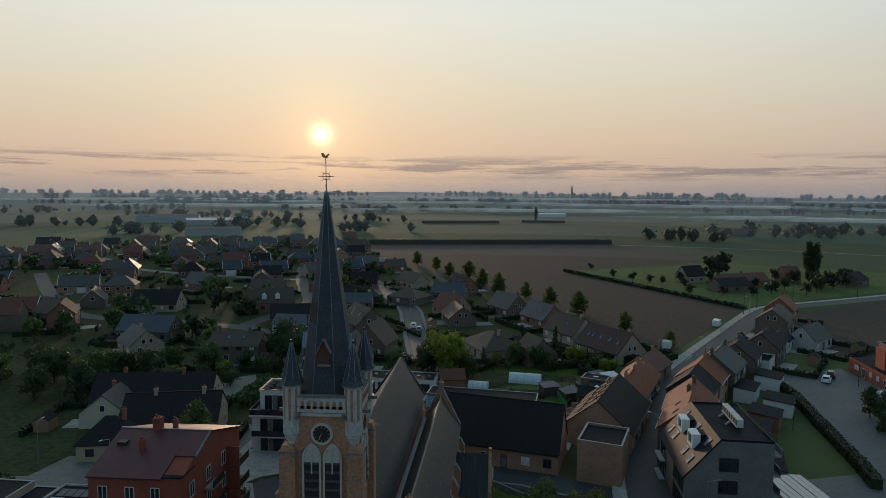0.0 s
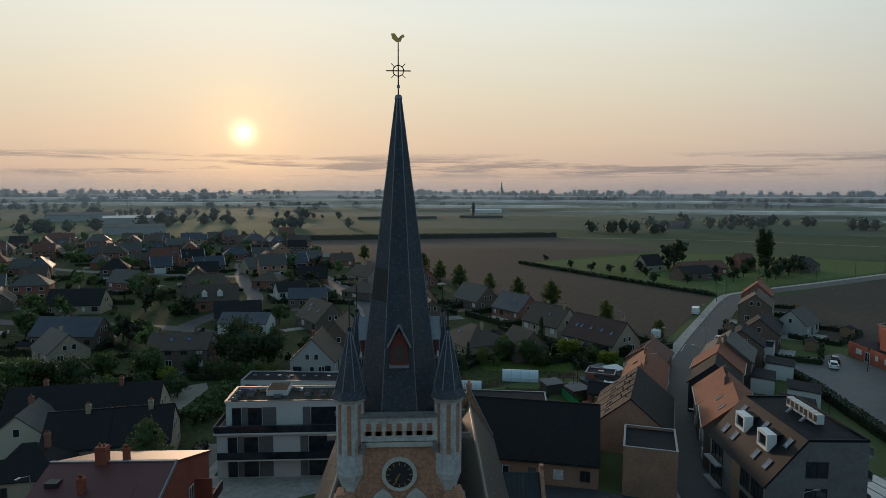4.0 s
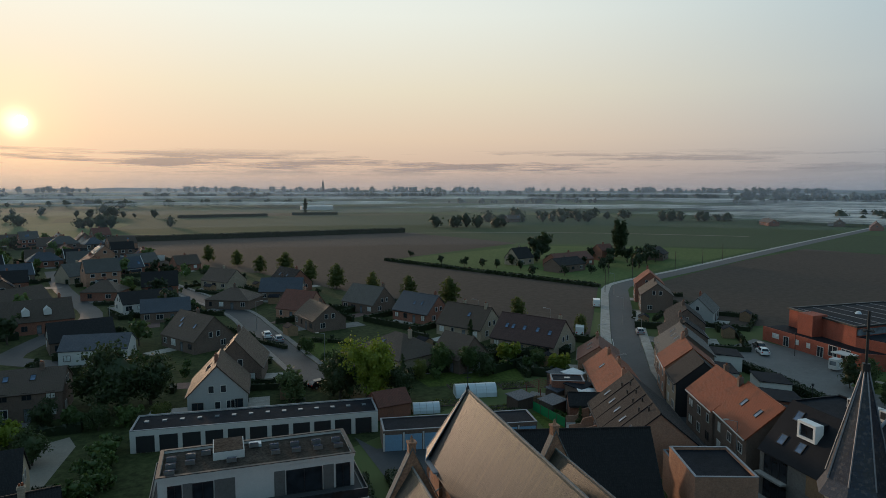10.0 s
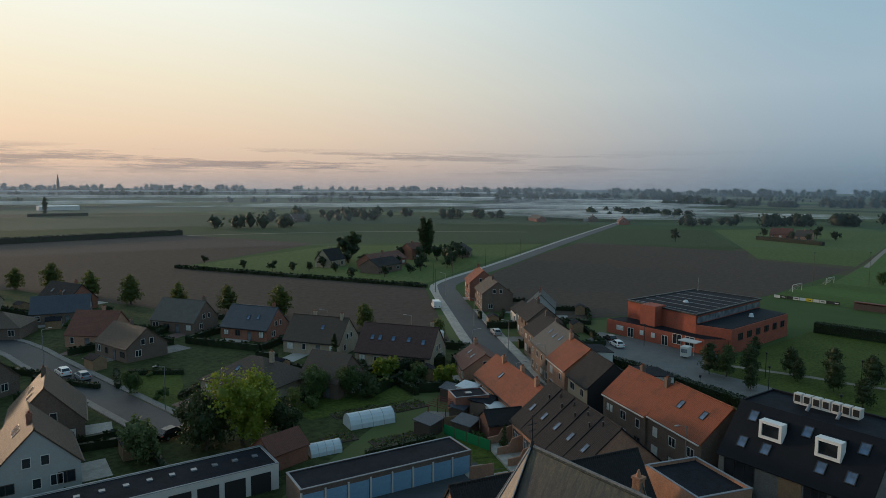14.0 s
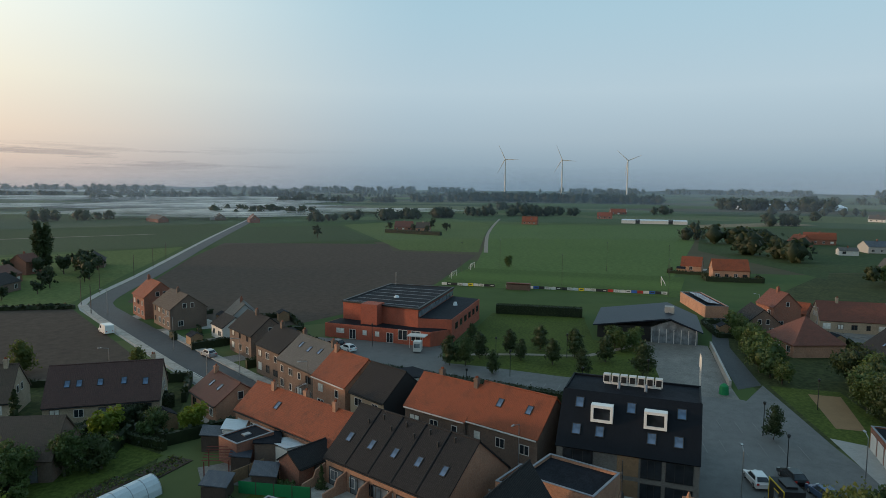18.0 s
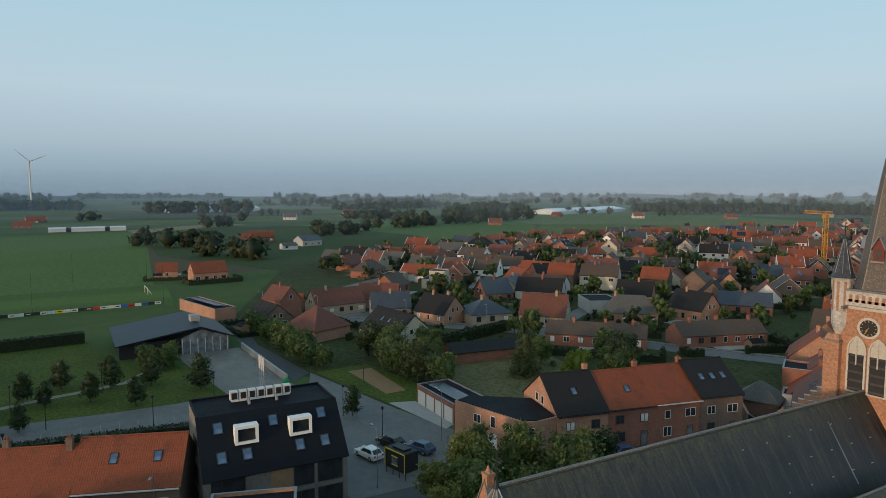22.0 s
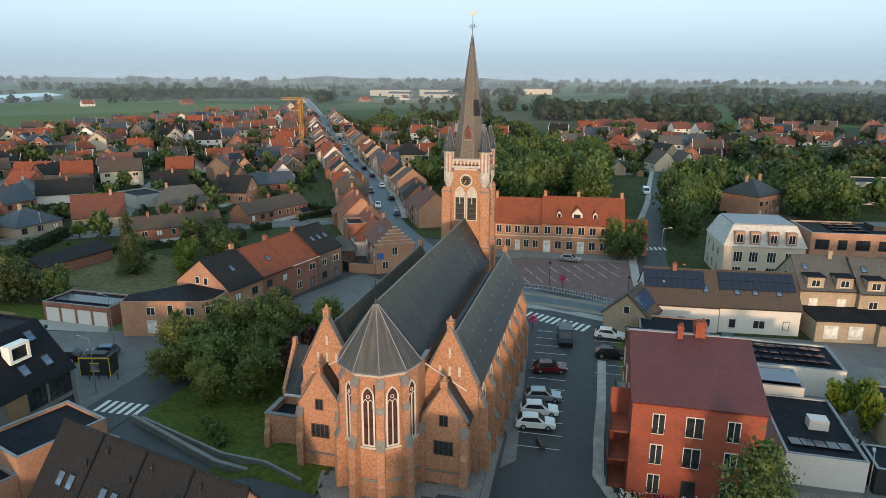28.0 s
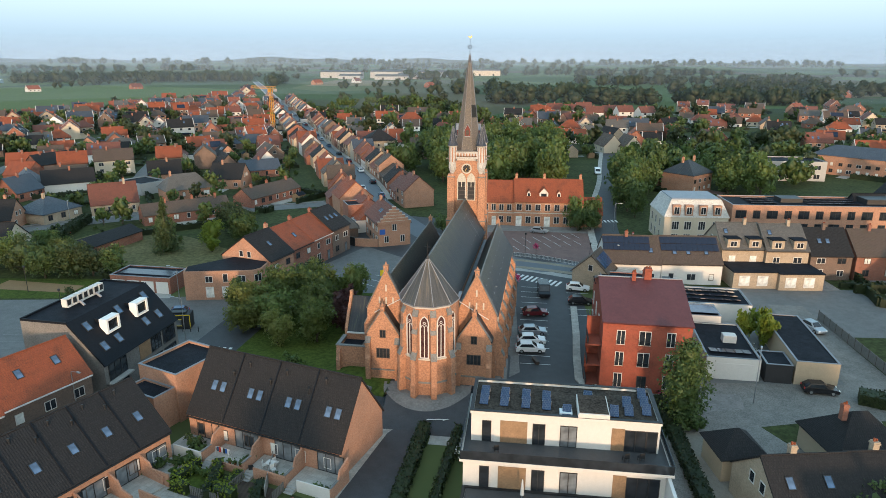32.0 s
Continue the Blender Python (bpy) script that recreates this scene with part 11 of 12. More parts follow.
part("tabletop", Geo().box(-0.45, 0.45, -0.4, 0.4, 0.7, 0.74), "white_paint", tb)
for sx in (-0.38, 0.38):
    for sy in (-0.33, 0.33):
        part("leg", Geo().box(sx - 0.025, sx + 0.025, sy - 0.025, sy + 0.025, 0, 0.7), "white_paint", tb)
sheet("row_lane", [tuple((ROW @ Vector(p)).to_2d()) for p in ((-11, 4.4, 0), (-10.9, 13.0, 0), (11, 13.0, 0), (11, 14.4, 0), (-13.2, 14.6, 0), (-13.2, -4.4, 0), (-11, -4.6, 0))], 0.075, "slabs_pale", "pale concrete footway round the gardens", "path")
for i, (px, py) in enumerate(((17.4, 110.8), (18.8, 107.2), (16.4, 114.2))):
    pt = thing("patio", px, py, 0, 71, "paved terrace with a lawn behind a terraced house", "patio")
    part("paving", Geo().box(-1.6, 1.6, -1.6, 1.6, 0, 0.12), "slabs_pale", pt)
    part("screen", Geo().box(-1.75, -1.6, -1.6, 1.6, 0, 1.6), "brick_salmon", pt)
piece("yard_wall", Geo().solid([(-1.6, 85.5), (10.6, 83.2), (24.2, 77.2), (24.4, 77.6), (10.8, 83.6), (-1.6, 85.9)], 0, 0.8), "stone_dark", "low grey stone wall round the churchyard", "wall")
sheet("row_path", [(-4.6, 90.6), (0.2, 89.2), (-0.9, 92.0), (1.8, 106.5), (-0.2, 107), (-3.0, 93.4)], 0.09, "slabs_pale", "pale slab footpath beside a brick gable", "path")
sheet("terrace_garden_path", [(-34.0, 93), (-32.6, 93), (-31.6, 112), (-33, 112)], 0.09, "slabs_pale", "narrow pale garden path", "path")
for x_, y_, mt in ((-31.5, 79.6, "flower_pink"), (-33.5, 79.8, "flower_white"), (-36.8, 79.8, "flower_pink"), (-28.6, 80.0, "flower_white"), (-52.0, 65.8, "flower_white"), (-51.6, 63.4, "flower_white"), (-12.2, 97, "flower_white")):
    fb = thing("flower_bed", x_, y_, 0, 0, "bed of garden flowers among green leaves", "flowers")
    r = np.random.RandomState(int(abs(x_ * 10)))
    for nm, n_, mt_, zz in (("leaves", 220, "hedge_leaf", 0.35), ("blossom", 90, mt, 0.6)):
        p_ = r.normal(size=(n_, 3)) * (0.55, 0.45, 0.18) + (0, 0, zz)
        a_, b_ = leaf_axes(r, n_, 0.09)
        part(nm, quads(nm, p_, a_, b_, mt_), "", fb)

# ---- far away ----
FAR = "far off among fields"
for a in ((104, 303, 25, 11, 8, 3.2, 7.6, "roof_dark", "brick_beige"), (122, 290, 20, 24, 9, 3.0, 6.0, "roof_rust", "brick_red"), (112, 276, 20, 16, 9, 3.0, 5.6, "roof_dark", "brick_brown"), (150, 306, 10, 8, 7, 5.0, 7.6, "roof_rust", "brick_red"), (176, 300, 40, 12, 9, 3.0, 6.0, "roof_dark", "brick_brown"),
          (436, 258, 100, 14, 9, 3, 7, "roof_rust", "brick_red"), (428, 240, 100, 10, 9, 3, 7, "roof_brown", "brick_salmon"), (420, -25, 80, 18, 10, 3.4, 7.4, "roof_clay", "brick_red"), (372, -42, 100, 14, 12, 3.6, 6.4, "roof_blue", "grey_render"), (400, -10, 20, 12, 9, 3, 7, "roof_clay", "brick_red"), (350, -22, 90, 9, 7, 2.6, 4, "roof_grey", "white_paint"),
          (560, 180, 90, 14, 9, 3, 7, "roof_clay", "brick_red"), (700, 120, 90, 16, 9, 3, 7, "roof_clay", "brick_red"), (830, 110, 100, 20, 10, 3, 7, "roof_clay", "brick_red"), (480, 420, 40, 18, 9, 3, 7, "roof_rust", "brick_red"), (500, 470, 40, 22, 9, 3, 6, "roof_brown", "brick_brown"), (450, 500, 60, 30, 9, 3, 6, "roof_brown", "brick_red"),
          (250, 620, 10, 16, 9, 3, 7, "roof_brown", "brick_brown"), (-330, 900, 10, 18, 9, 3, 7, "roof_grey", "white_paint"), (650, -500, 30, 14, 9, 3, 7, "roof_clay", "brick_red"), (560, -560, 60, 14, 9, 3, 7, "roof_clay", "white_paint"), (520, -300, 60, 14, 9, 3, 7, "roof_rust", "brick_red"), (480, -640, 60, 14, 9, 3, 7, "roof_rust", "brick_red"),
          (300, -820, 60, 16, 9, 3, 7, "roof_clay", "brick_salmon"), (260, -900, 60, 14, 9, 3, 7, "roof_rust", "white_paint"), (120, -760, 60, 14, 9, 3, 7, "roof_clay", "brick_red"), (-360, -620, 60, 16, 9, 3, 7, "roof_rust", "brick_red"), (-480, -640, 60, 16, 9, 3, 7, "roof_clay", "brick_red"), (-420, -860, 60, 16, 9, 3, 7, "roof_clay", "white_paint"), (900, -300, 60, 20, 9, 3, 7, "roof_clay", "white_paint"), (760, -160, 60, 16, 9, 3, 7, "roof_grey", "white_paint")):
    house(*a, FAR, 0 if math.hypot(a[0], a[1]) < 520 else -1)

for mt, geo in CROWD.items():
    if mt in ROOFWORD or mt in WALLWORD:
        w = ROOFWORD.get(mt, WALLWORD.get(mt))
        piece("far_village_roof" if mt in ROOFWORD else "far_village_wall", geo, mt, "%s %s of many small far houses" % (w, "roofs" if mt in ROOFWORD else "walls"), "houses", "stuff")
    else:
        piece("far_village_window", geo, mt, "small windows of many far houses", "houses", "stuff")


def shed_block(x, y, rot, L, W, h, mat, label, name="warehouse", roof="roof_grey"):
    b = thing(name, x, y, 0, rot, label, name.replace("_", " "))
    part("wall", Geo().box(-L / 2, L / 2, -W / 2, W / 2, 0, h), mat, b)
    part("roof", Geo().across([(-W / 2 - 0.3, h), (W / 2 + 0.3, h), (0, h + W * 0.08)], "x", -L / 2, L / 2), roof, b)
    for i in range(2):
        part("loading_door", Geo().box(-2, 2, W / 2, W / 2 + 0.1, 0, 4), "steel_dark", b, at=pose((i - 0.5) * L / 2, 0, 0))


for x_, y_, w_, h_ in ((345, -1120, 78, 11), (258, -1130, 62, 12), (205, -1100, 50, 8), (312, -1060, 40, 6), (232, -1050, 60, 6)):
    shed_block(x_, y_, 5, w_, 40, h_, "grey_render", "long pale warehouse beyond the village")
shed_block(185, -1260, 10, 70, 40, 9, "grey_render", "white warehouse beyond the village")
shed_block(80, -1330, 10, 60, 30, 11, "cream_render", "pale warehouse beyond the village")
shed_block(770, -660, -72, 230, 50, 5, "film_plastic", "vast low glasshouse of a nursery", "glasshouse", "film_plastic")
shed_block(1150, -150, -80, 160, 50, 5, "film_plastic", "low pale glasshouse of a nursery", "glasshouse", "film_plastic")
shed_block(-372, 770, 20, 70, 36, 7, "grey_render", "grey industrial shed at the edge of the village", "industrial_shed")
shed_block(-300, 720, 20, 50, 26, 6, "steel", "low metal industrial shed at the edge of the village", "industrial_shed", "steel")
shed_block(-230, 560, 20, 46, 22, 6, "grey_render", "grey industrial shed at the edge of the village", "industrial_shed")
shed_block(115, 1010, 5, 46, 14, 5, "white_paint", "white farm shed with a pale roof", "farm_shed", "film_plastic")
shed_block(620, 70, 90, 60, 12, 3, "white_paint", "long low white farm shed", "farm_shed", "film_plastic")

# tower crane over the main street
cr = thing("tower_crane", 118, -181, 0, -30, "yellow tower crane at a building site", "crane")
ms = Geo()
for sx in (-0.7, 0.7):
    for sy in (-0.7, 0.7):
        ms.box(sx - 0.09, sx + 0.09, sy - 0.09, sy + 0.09, 0, 25)
for k in range(16):
    s_ = 1 if k % 2 else -1
    for e in (-0.7, 0.7):
        ms.rod((-0.7 * s_, e, k * 1.55), (0.7 * s_, e, (k + 1) * 1.55), 0.06, n=4).rod((e, -0.7 * s_, k * 1.55), (e, 0.7 * s_, (k + 1) * 1.55), 0.06, n=4)
part("mast", ms, "crane_yellow", cr)
jb = Geo().box(-4.5, 16, -0.5, -0.35, 25, 25.2).box(-4.5, 16, 0.35, 0.5, 25, 25.2).box(-4.5, 16, -0.08, 0.08, 26.2, 26.35)
for k in range(16):
    jb.rod((-4 + k * 1.25, -0.42, 25.1), (-3.4 + k * 1.25, 0, 26.3), 0.05, n=4).rod((-3.4 + k * 1.25, 0, 26.3), (-2.75 + k * 1.25, 0.42, 25.1), 0.05, n=4)
part("jib", jb, "crane_yellow", cr)
part("counterweight", Geo().box(-4.5, -3.0, -0.6, 0.6, 23.8, 25.0), "concrete", cr)
part("cab", Geo().box(0.7, 1.8, -0.6, 0.6, 23.2, 24.8), "crane_yellow", cr)

# wind turbines
for x_, y_, ph in ((2304, 553, 92), (2371, 357, 95), (2448, 129, 70)):
    wt = thing("wind_turbine", x_, y_, 0, -90, "white three-bladed wind turbine far off, blades at rest", "wind turbine", "wind turbines")
    wt.matrix_basis = pose(x_, y_, 0, 0, 0, -90) @ Matrix.Diagonal((1.15, 1.15, 1.3, 1))
    part("tower", Geo().cone(0, 0, 0, 100, 2.6, 1.5, 12), "white_paint", wt)
    part("nacelle", Geo().box(-1.8, 1.8, -4.0, 5.0, 99, 103), "white_paint", wt)
    hub = part("hub", Geo().cone(0, 0, 0, 3, 1.8, 0.6, 10).moved(pose(0, -4, 101, 90, 0, 0)), "white_paint", wt)
    for k in range(3):
        bl_ = Geo().add([(-1.2, -5, 101), (1.2, -5.0, 101), (1.6, -5.0, 110), (0.3, -5.1, 146), (-0.3, -5.1, 146), (-0.9, -5.0, 110), (0, -5.9, 101), (0.2, -5.7, 110)], [(0, 1, 2, 5), (5, 2, 3, 4), (0, 6, 1), (1, 6, 7, 2), (2, 7, 3), (4, 7, 5), (5, 7, 6, 0)])
        bl_.moved(Matrix.Translation((0, 0, 101)) @ Matrix.Rotation(radians(ph + 120 * k), 4, "Y") @ Matrix.Translation((0, 0, -101)))
        part("blade", bl_, "white_paint", hub)

# far church in the mist and pylons
fc = thing("church", 400, 2650, 0, 0, "distant village church with a pointed spire in the mist", "church")
part("nave", Geo().across([(-9, 0), (9, 0), (9, 10), (0, 20), (-9, 10)], "x", -22, 22), "brick_brown", fc)
part("spire", Geo().box(-26, -18, -4, 4, 0, 32).cone(-22, 0, 32, 66, 5.2, 0.01, 8), "slate", fc)
for x_, y_ in ((-330, 1080), (-420, 1010), (-140, 1500)):
    py = thing("pylon", x_, y_, 0, 20, "distant lattice power pylon", "pylon")
    g = Geo()
    for sx in (-1, 1):
        for sy in (-1, 1):
            g.rod((sx * 3, sy * 3, 0), (sx * 0.4, sy * 0.4, 32), 0.25, n=4)
    part("tower", g, "steel_dark", py)
    for z_ in (22, 27, 31):
        part("crossarm", Geo().box(-6, 6, -0.2, 0.2, z_, z_ + 0.4), "steel_dark", py)

# low hills, mist, haze, clouds and the sun's disc
hl = Geo()
for cx, cy, L_, h_ in ((3700, -300, 900, 26), (1500, -3900, 700, 34), (600, -4200, 500, 28), (3000, 2600, 1400, 22), (-400, 4300, 1600, 22), (-2600, -3200, 1500, 26), (2600, -3000, 1300, 24)):
    a = math.atan2(cx, -cy)
    n = 18
    px = [(-L_ + 2 * L_ * i / n) for i in range(n + 1)]
    zz = [h_ * math.cos(math.pi / 2 * p / L_) ** 2 * (0.8 + 0.2 * math.sin(p * 0.013)) for p in px]
    vs = [(cx + p * math.cos(a), cy + p * math.sin(a), 0) for p in px] + [(cx + p * math.cos(a) - 0.12 * L_ * math.sin(a) * -1, cy + p * math.sin(a) + 0.12 * L_ * -math.cos(a), z_ + 0.5) for p, z_ in zip(px, zz)]
    hl.add(vs, [(i, i + 1, i + n + 2, i + n + 1) for i in range(n)])
piece("hills", hl, "far_leaf", "low dark wooded hills on the horizon", "hills")


def bank(cx, cy, rx, ry, turn, z, label="low white bank of ground mist over the fields"):
    """A flat lens of mist: three veils, thin towards the rim."""
    g, n = Geo(), 40
    uv = []
    for k, zz in enumerate((0.0, 1.6, 3.2)):
        s = 1 - 0.16 * k
        rim = [(rx * s * math.cos(2 * math.pi * i / n) * (1 + 0.18 * math.sin(5 * i * 0.157 + k)), ry * s * math.sin(2 * math.pi * i / n), zz * 0.5) for i in range(n)]
        mid = [(0.6 * x_, 0.6 * y_, zz) for x_, y_, _ in rim]
        g.add(rim + mid + [(0, 0, zz)], [(i, (i + 1) % n, (i + 1) % n + n, i + n) for i in range(n)] + [(i + n, (i + 1) % n + n, 2 * n) for i in range(n)])
    me = g.mesh("mist_bank", "mist")
    d = np.zeros((len(me.loops), 2))
    vi = np.empty(len(me.loops), int)
    me.loops.foreach_get("vertex_index", vi)
    d[:, 1] = np.where(vi % (2 * n + 1) < n, 0.0, 1.0)
    me.uv_layers[0].data.foreach_set("uv", d.ravel())
    ob = new("mist_bank", me)
    ob.matrix_basis = pose(cx, cy, z, 0, 0, turn)
    return tagged(ob, label, "mist", "", "stuff")


for a in ((600, 560, 210, 130, -35, 3.0), (760, 720, 260, 150, -30, 3.5), (480, 900, 300, 90, -10, 4.0), (60, 1150, 420, 90, 0, 5.0), (-500, 1350, 500, 120, 10, 5.0), (-200, 1700, 700, 140, 0, 6.0), (500, 1500, 600, 140, -10, 6.0), (1000, 1200, 500, 160, -40, 5.0), (-900, 1900, 700, 200, 20, 6.0), (540, 480, 130, 60, -50, 3.0), (700, 640, 220, 90, -45, 4.0), (900, 760, 260, 90, -45, 4.0), (720, 380, 120, 40, -60, 3.0), (1000, 900, 400, 160, -45, 6.0), (200, 2300, 1200, 200, 0, 8.0), (1500, 1900, 900, 240, -40, 8.0)):
    bank(*a)


def curtain(radius, height, mat, name, label, a0=0.0, a1=360.0, z0=0.0, fade=True, thin=1.0):
    n = 72
    t = [radians(a0 + (a1 - a0) * i / n) for i in range(n + 1)]
    rows = ((z0, 1.0), (z0 + height * 0.3, 0.75), (z0 + height * 0.6, 0.34), (z0 + height, 0.0)) if fade else ((z0, 0.0), (z0 + height * 0.3, 1.0), (z0 + height * 0.75, 0.8), (z0 + height, 0.0))
    g = Geo()
    m = n + 1
    g.add([(radius * math.sin(q), radius * math.cos(q), z_) for z_, _ in rows for q in t], [(i + k * m, i + 1 + k * m, i + 1 + (k + 1) * m, i + (k + 1) * m) for k in range(3) for i in range(n)])
    me = g.mesh(name, mat)
    vi = np.empty(len(me.loops), int)
    me.loops.foreach_get("vertex_index", vi)
    d = np.zeros((len(me.loops), 2))
    # haze sheets are made more opaque towards the sun
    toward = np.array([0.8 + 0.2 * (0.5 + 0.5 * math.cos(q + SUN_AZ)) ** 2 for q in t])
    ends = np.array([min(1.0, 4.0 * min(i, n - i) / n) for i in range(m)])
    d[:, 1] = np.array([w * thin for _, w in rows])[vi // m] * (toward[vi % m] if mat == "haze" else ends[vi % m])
    me.uv_layers[0].data.foreach_set("uv", d.ravel())
    return tagged(new(name, me), label, name.replace("_", " "), "", "structure")


# rings of added see-through sheets imitate the haze of distant air
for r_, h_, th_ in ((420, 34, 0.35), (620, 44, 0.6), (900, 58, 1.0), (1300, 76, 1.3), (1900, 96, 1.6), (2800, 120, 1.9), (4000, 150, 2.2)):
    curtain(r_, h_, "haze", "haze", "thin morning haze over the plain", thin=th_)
curtain(4700, 190, "cloud", "cloud_bank", "thin grey-mauve cloud streaks low over the horizon", -70, 66, 95, False)
d_ = TOSUN * 4600
m_, nt_, b_ = nodes_of("sun_glow")
nt_.nodes.remove(b_)
em = node(nt_, "ShaderNodeEmission", Strength=5.0, Color=(1.0, 0.86, 0.55, 1))
nt_.links.new(em.outputs[0], nt_.nodes["Material Output"].inputs["Surface"])
g = Geo()
for i in range(8):
    a, b = -math.pi / 2 + i * math.pi / 8, -math.pi / 2 + (i + 1) * math.pi / 8
    g.cone(0, 0, 36 * math.sin(a), 36 * math.sin(b), max(0.01, 36 * math.cos(a)), max(0.01, 36 * math.cos(b)), 24)
piece("sun_disc", g, "sun_glow", "the low morning sun", "sun", at=pose(d_.x, d_.y, d_.z + 42))

# ---- gardens close to the camera's way ----
def bed(x, y, rot, L, W, label="kitchen garden bed with rows of vegetables", rows=5):
    t = thing("vegetable_bed", x, y, 0, rot, label, "garden bed")
    part("soil", Geo().box(-L / 2, L / 2, -W / 2, W / 2, 0, 0.12), "ploughed", t)
    r = np.random.RandomState(int(abs(x * 13 + y * 7)) % 999)
    for i in range(rows):
        n = int(L * 9)
        p = np.stack([r.uniform(-L / 2 + 0.2, L / 2 - 0.2, n), np.full(n, -W / 2 + (i + 0.5) * W / rows) + r.normal(size=n) * 0.08, 0.2 + np.abs(r.normal(size=n)) * 0.12], 1)
        a, b = leaf_axes(r, n, 0.12)
        tagged(part("leaf_drill", quads("leaf_drill", p, a, b, "leaf_green" if i % 2 else "leaf_olive"), "", t), kind="stuff")


def fence(x0, y0, x1, y1, h=1.5, mat="wood_clad", label="wooden board fence between gardens"):
    L = math.hypot(x1 - x0, y1 - y0)
    t = thing("garden_fence", (x0 + x1) / 2, (y0 + y1) / 2, 0, math.degrees(math.atan2(y1 - y0, x1 - x0)), label, "fence")
    n = max(2, int(L / 1.8))
    for i in range(n):
        part("panel", shared(("fp", round(L / n, 2), h, mat), lambda: Geo().box(-L / n / 2 + 0.05, L / n / 2 - 0.05, -0.03, 0.03, 0.08, h).mesh("panel", mat)), "", t, at=pose(-L / 2 + (i + 0.5) * L / n, 0, 0))
        part("post", shared(("fpost", h), lambda: Geo().box(-0.05, 0.05, -0.05, 0.05, 0, h + 0.08).mesh("post", "wood_dark")), "", t, at=pose(-L / 2 + i * L / n, 0, 0))


for a in ((14.4, 128.2, -8, 7.0, 3.4), (8.6, 133.6, -10, 4.6, 3.0), (24.0, 138.4, -6, 6.0, 3.2), (16.2, 141.2, -6, 8.0, 2.6)):
    bed(*a)
sheet("garden_lawn", [(9, 142.5), (27, 141), (29, 149.6), (8, 150)], 0.055, "lawn", "mown back lawn between hedges", "lawn")
sheet("garden_lawn", [(28, 143.5), (38, 142.5), (41, 151), (30, 151.2)], 0.055, "lawn", "mown back lawn between hedges", "lawn")
sheet("garden_lawn", [(19, 118.5), (29, 116.5), (30, 124), (20, 124.6)], 0.055, "lawn", "mown back lawn behind terraced houses", "lawn")
sheet("garden_lawn", [(-4.5, 160), (0, 172), (2, 180), (-7, 182), (-10, 168)], 0.055, "lawn", "mown front lawn by the street", "lawn")
sheet("house_drive", [(1.5, 150.5), (6, 149.6), (8, 155), (2.5, 157)], 0.065, "slabs_pale", "pale slab drive before a bungalow", "driveway")
sheet("yard_drive", [(-61.2, 44), (-67.0, 44), (-68.2, 73.5), (-61.4, 75.5)], 0.062, "yard_concrete", "worn concrete drive beside a long garage", "driveway")
sheet("lane_forecourt", [(-41, 83), (-62, 80.5), (-60, 90), (-50, 92.5), (-43, 94)], 0.058, "yard_concrete", "worn concrete forecourt before the houses", "yard")
sheet("planted_bed", [(-46.6, 86.2), (-51.2, 84.8), (-53.0, 87.6), (-48.4, 89.4)], 0.066, "garden", "dark planted bed in a forecourt", "garden")
sheet("gravel_bed", [(-37.0, 88.6), (-39.6, 88.2), (-41.0, 100), (-37.4, 101.5)], 0.07, "gravel_path", "gravel strip beside a garden hedge", "gravel")
sheet("cobble_patch", [(-40, 79.5), (-46.5, 78.2), (-46, 82.2), (-41, 83.4)], 0.06, "paving", "patch of grey cobbles in the lane", "paving")
hedge(12.0, 150.9, 20.0, 151.3, 1.5, 1.2)
hedge(5.0, 143.0, 9.0, 151.0, 1.3, 1.0)
hedge(28.4, 142.0, 29.6, 151.4, 1.4, 1.0)
hedge(-3.2, 164.0, 2.0, 168.4, 1.0, 0.8)
hedge(0.5, 156.0, 3.5, 164.5, 0.9, 0.8)
hedge(-9.5, 176, -7.5, 186, 1.0, 0.8)
sheet("dark_drive", [(31.5, 152.6), (40.0, 150.8), (37.0, 146.6), (32.1, 146.8)], 0.068, "asphalt", "dark asphalt drive behind a hedge", "driveway")
hedge(29.5, 153.4, 43.6, 155.0, 2.3, 2.2, "tall clipped hedge beside a drive")
hedge(-7.2, 92.0, -6.4, 110.0, 1.2, 1.4, "leafy hedge along the white apartments")
hedge(13.4, 102.0, 12.0, 106.6, 1.2, 1.1, "bright clipped hedge round a back garden", mat="leaf_lime")
hedge(12.0, 106.6, 9.4, 107.2, 1.3, 1.2, "bright clipped hedge round a back garden", mat="leaf_lime")
hedge(-61.0, 78.0, -66.0, 80.0, 1.6, 2.4, "dense rounded hedge along the lane")
fence(8.0, 100.6, 6.6, 106.4, 1.3, "concrete", "pale panel fence between back gardens")
fence(-67.2, 50.0, -68.4, 73.0, 1.6, "wood_grey", "grey slatted fence along a drive")
fence(22.0, 117.5, 21.0, 126.0, 1.5, "green_paint", "green garden fence behind the garages")
fence(20.4, 128.8, 27.0, 126.4, 1.6)
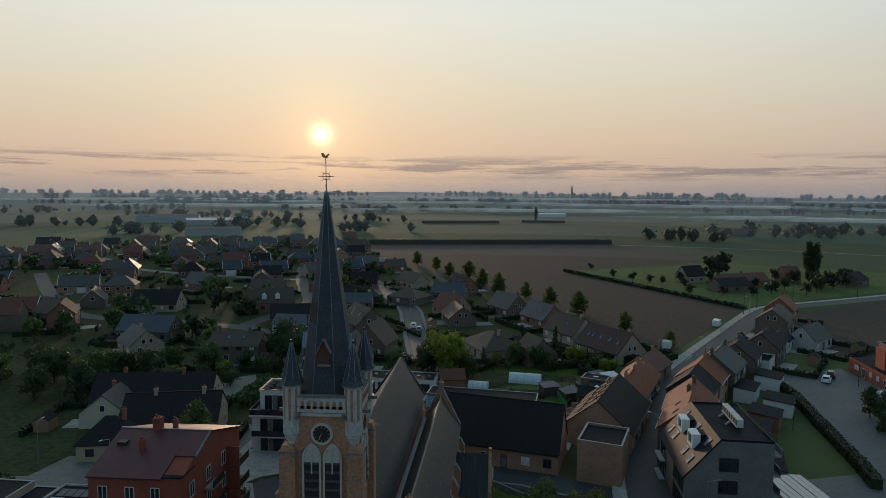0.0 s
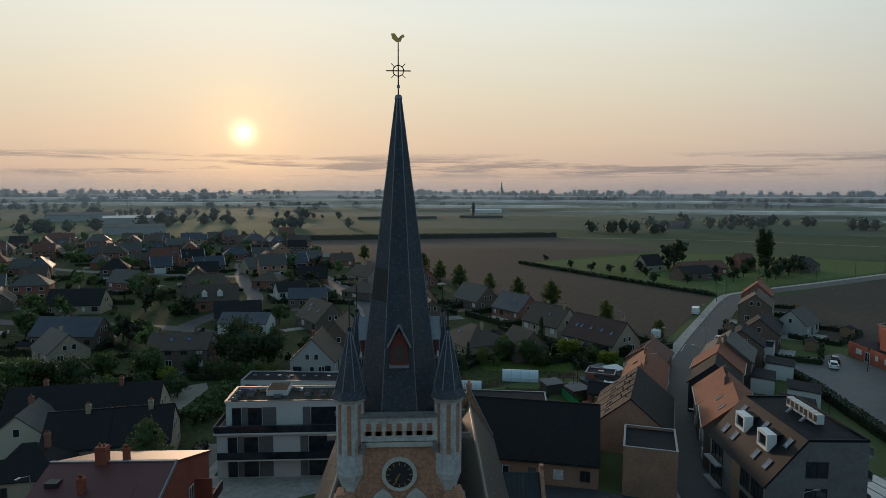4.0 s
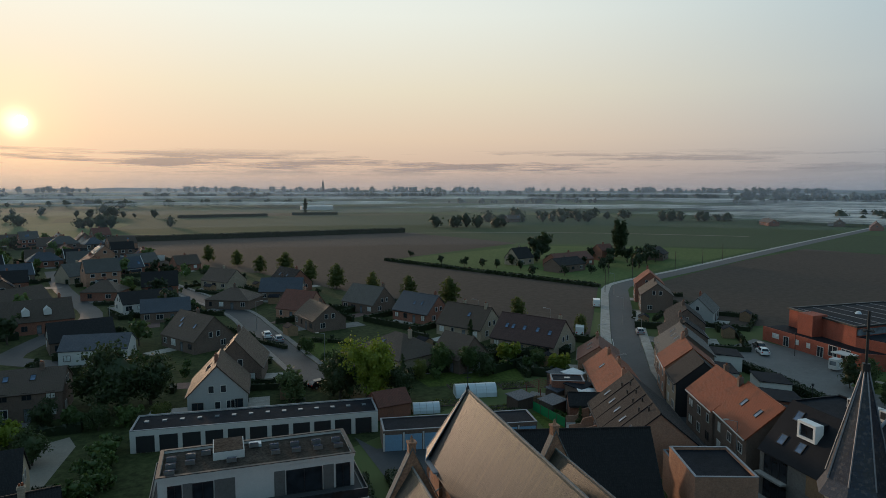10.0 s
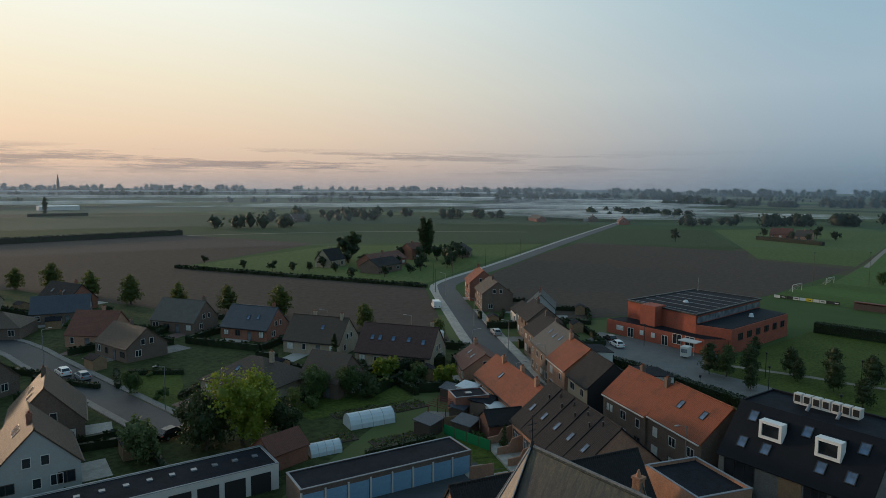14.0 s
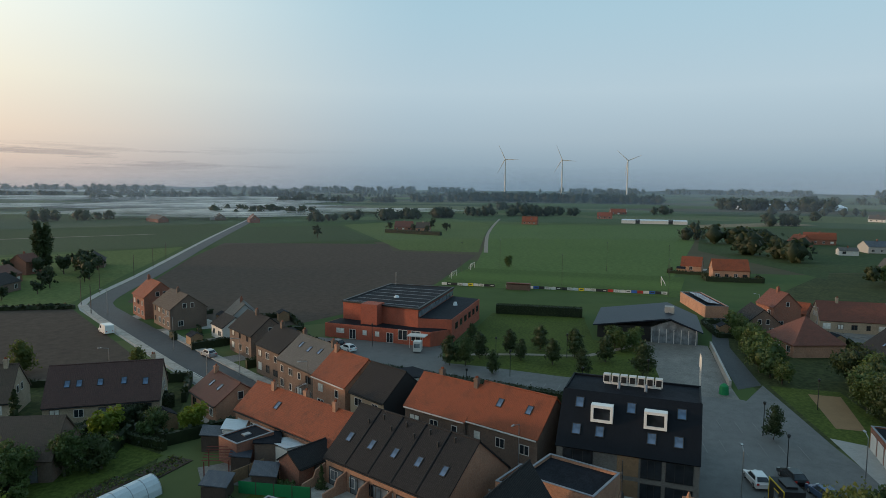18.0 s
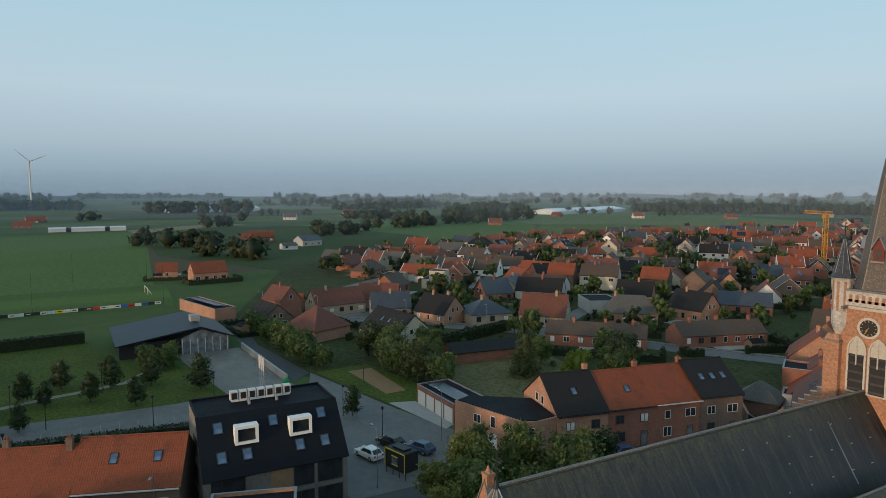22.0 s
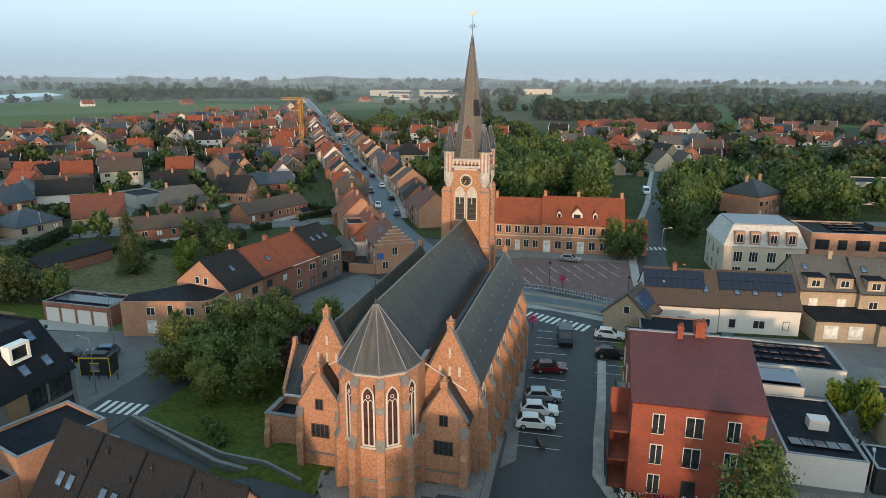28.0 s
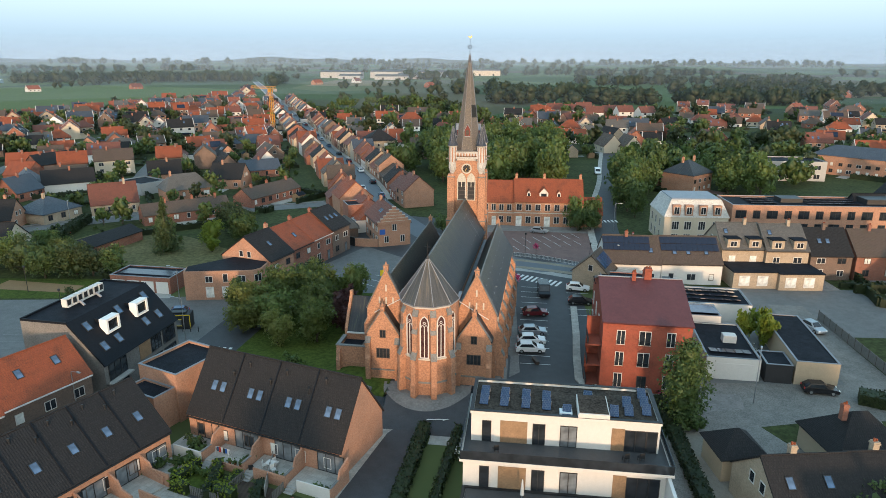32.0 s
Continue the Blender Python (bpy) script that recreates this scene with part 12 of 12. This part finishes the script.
for a in (("shrub", 17.6, 99.4, 0.7), ("shrub", 16.4, 100.6, 0.6), ("shrub", 15.6, 103.6, 0.5), ("shrub", 17.0, 102.2, 0.55), ("shrub", 10.4, 101.4, 0.5), ("shrub", 22.0, 146.0, 0.9), ("shrub", 12.0, 147.5, 0.8), ("shrub", 31.0, 147.0, 1.0), ("shrub", 26.5, 148.5, 0.9), ("shrub", -1.5, 162.0, 0.5), ("shrub", -6.0, 166.0, 0.45), ("shrub", 3.0, 152.5, 0.5), ("shrub", 22.8, 121.0, 0.6), ("shrub", 23.6, 124.8, 0.7), ("cedar", 24.4, 117.4, 0.4), ("shrub", -36.8, 86.0, 0.8), ("shrub", 12.2, 79.6, 0.6), ("lime", 34.8, 142.4, 0.8)):
    tree(*a, "in a back garden", 2 if a[0] == "lime" else None)
ax_ = flat_block(29.7, 130.6, -23.4, 5.4, 4.0, 3.0, "brick_red", "red-brick flat-roofed annex behind a low house", "annex", parapet=0.15)
part("roof_light", Geo().box(-0.5, 0.5, -0.4, 0.4, 3.05, 3.2), "glass_pale", ax_)
house(27.4, 120.8, -23.4, 5.4, 3.8, 2.4, 3.7, "roof_dark", "brick_red", "in a back yard", 2, chim=())
sheet("yard_paving", [(22.6, 126.0), (29.0, 123.6), (30.6, 129.0), (25.2, 134.6), (22.4, 132.0)], 0.06, "paving", "grey paved back yard", "yard")
pg = thing("pergola", 25.0, 131.4, 0, 28, "rust-brown metal pergola frame in a yard", "pergola")
for sx in (-1.8, 1.8):
    for sy in (-1.4, 1.4):
        part("post", Geo().box(sx - 0.06, sx + 0.06, sy - 0.06, sy + 0.06, 0, 2.2), "red_wood", pg)
for k in range(6):
    part("rafter", Geo().rod((-2.1 + k * 0.84, -1.6, 2.2), (-2.1 + k * 0.84, 1.6, 2.5), 0.05, n=4), "red_wood", pg)
for x_, y_, r_ in ((30.2, 125.2, 66.6), (33.6, 135.0, 24)):
    gh = thing("lean_to", x_, y_, 0, r_, "low lean-to with a ribbed clear plastic roof", "lean-to")
    part("wall", Geo().box(-1.8, 1.8, -1.3, 1.3, 0, 2.3), "white_paint", gh)
    for k in range(6):
        part("roof_sheet", Geo().slab((-1.9 + k * 0.64, -1.5, 2.3), (-1.3 + k * 0.64, -1.5, 2.3), (-1.3 + k * 0.64, 1.5, 2.7), (-1.9 + k * 0.64, 1.5, 2.7), 0.04), "film_plastic", gh)
# chairs, table and a parasol on the terraces
for x_, y_, z_ in ((-16.0, 104.8, 6.22), (-28.0, 104.6, 6.22), (-29.4, 104.4, 6.22), (16.6, 99.8, 0.12), (9.6, 102.6, 0.12)):
    ch = thing("garden_chair", x_, y_, z_, 20, "dark garden chair on a terrace", "chair")
    part("seat", Geo().box(-0.25, 0.25, -0.25, 0.25, 0.4, 0.46), "steel_dark", ch)
    part("backrest", Geo().box(-0.25, 0.25, 0.21, 0.26, 0.46, 0.95), "steel_dark", ch)
    for sx in (-0.21, 0.21):
        for sy in (-0.21, 0.21):
            part("leg", Geo().box(sx - 0.02, sx + 0.02, sy - 0.02, sy + 0.02, 0, 0.4), "steel_dark", ch)
ps = thing("parasol", -18.6, 107.5, 2.92, 0, "closed white parasol on a stand", "parasol")
part("pole", Geo().cone(0, 0, 0, 2.5, 0.03, 0.03, 6), "steel", ps)
part("canopy", Geo().cone(0, 0, 0.9, 2.5, 0.2, 0.05, 8), "white_paint", ps)
part("base", Geo().cone(0, 0, 0, 0.1, 0.3, 0.25, 10), "concrete", ps)
ar_ = Geo().box(-1.4, 0.5, -0.12, 0.12, 0, 0.006).add([(0.5, -0.4, 0.006), (1.4, 0, 0.006), (0.5, 0.4, 0.006)], [(0, 1, 2)])
piece("road_arrow", ar_, "line_white", "white painted arrow on the asphalt", "road marking", at=pose(-8.6, 90.6, rise_z(-8.6, 90.6) + 0.06, -6, 0, 190))

# overgrown garden beside the garages
og = random.Random(52)
for x_, y_, k_, s_ in ((-40.2, 126.5, "shrub", 1.2), (-39.4, 123.4, "shrub", 1.1), (-40.8, 120.6, "shrub", 1.3), (-39.2, 117.6, "shrub", 1.1), (-41.2, 114.8, "shrub", 1.2), (-39.6, 129.4, "shrub", 1.0), (-52.5, 121.5, "shrub", 1.3), (-54.5, 117.5, "shrub", 1.4), (-51.8, 114.5, "shrub", 1.1), (-56.5, 123.0, "shrub", 1.3), (-53.0, 126.4, "shrub", 1.2), (-58.2, 119.2, "shrub", 1.5), (-55.4, 129.6, "round", 0.55), (-59.0, 126.0, "round", 0.7), (-57.4, 113.8, "dark", 0.6), (-61.5, 121.0, "dark", 0.8), (-42.6, 138.6, "dark", 0.55), (-38.6, 139.6, "shrub", 1.3), (-45.6, 140.6, "shrub", 1.4), (-50.4, 141.8, "dark", 0.6)):
    tree(k_, x_, y_, s_ * og.uniform(0.9, 1.1), "in an overgrown garden")
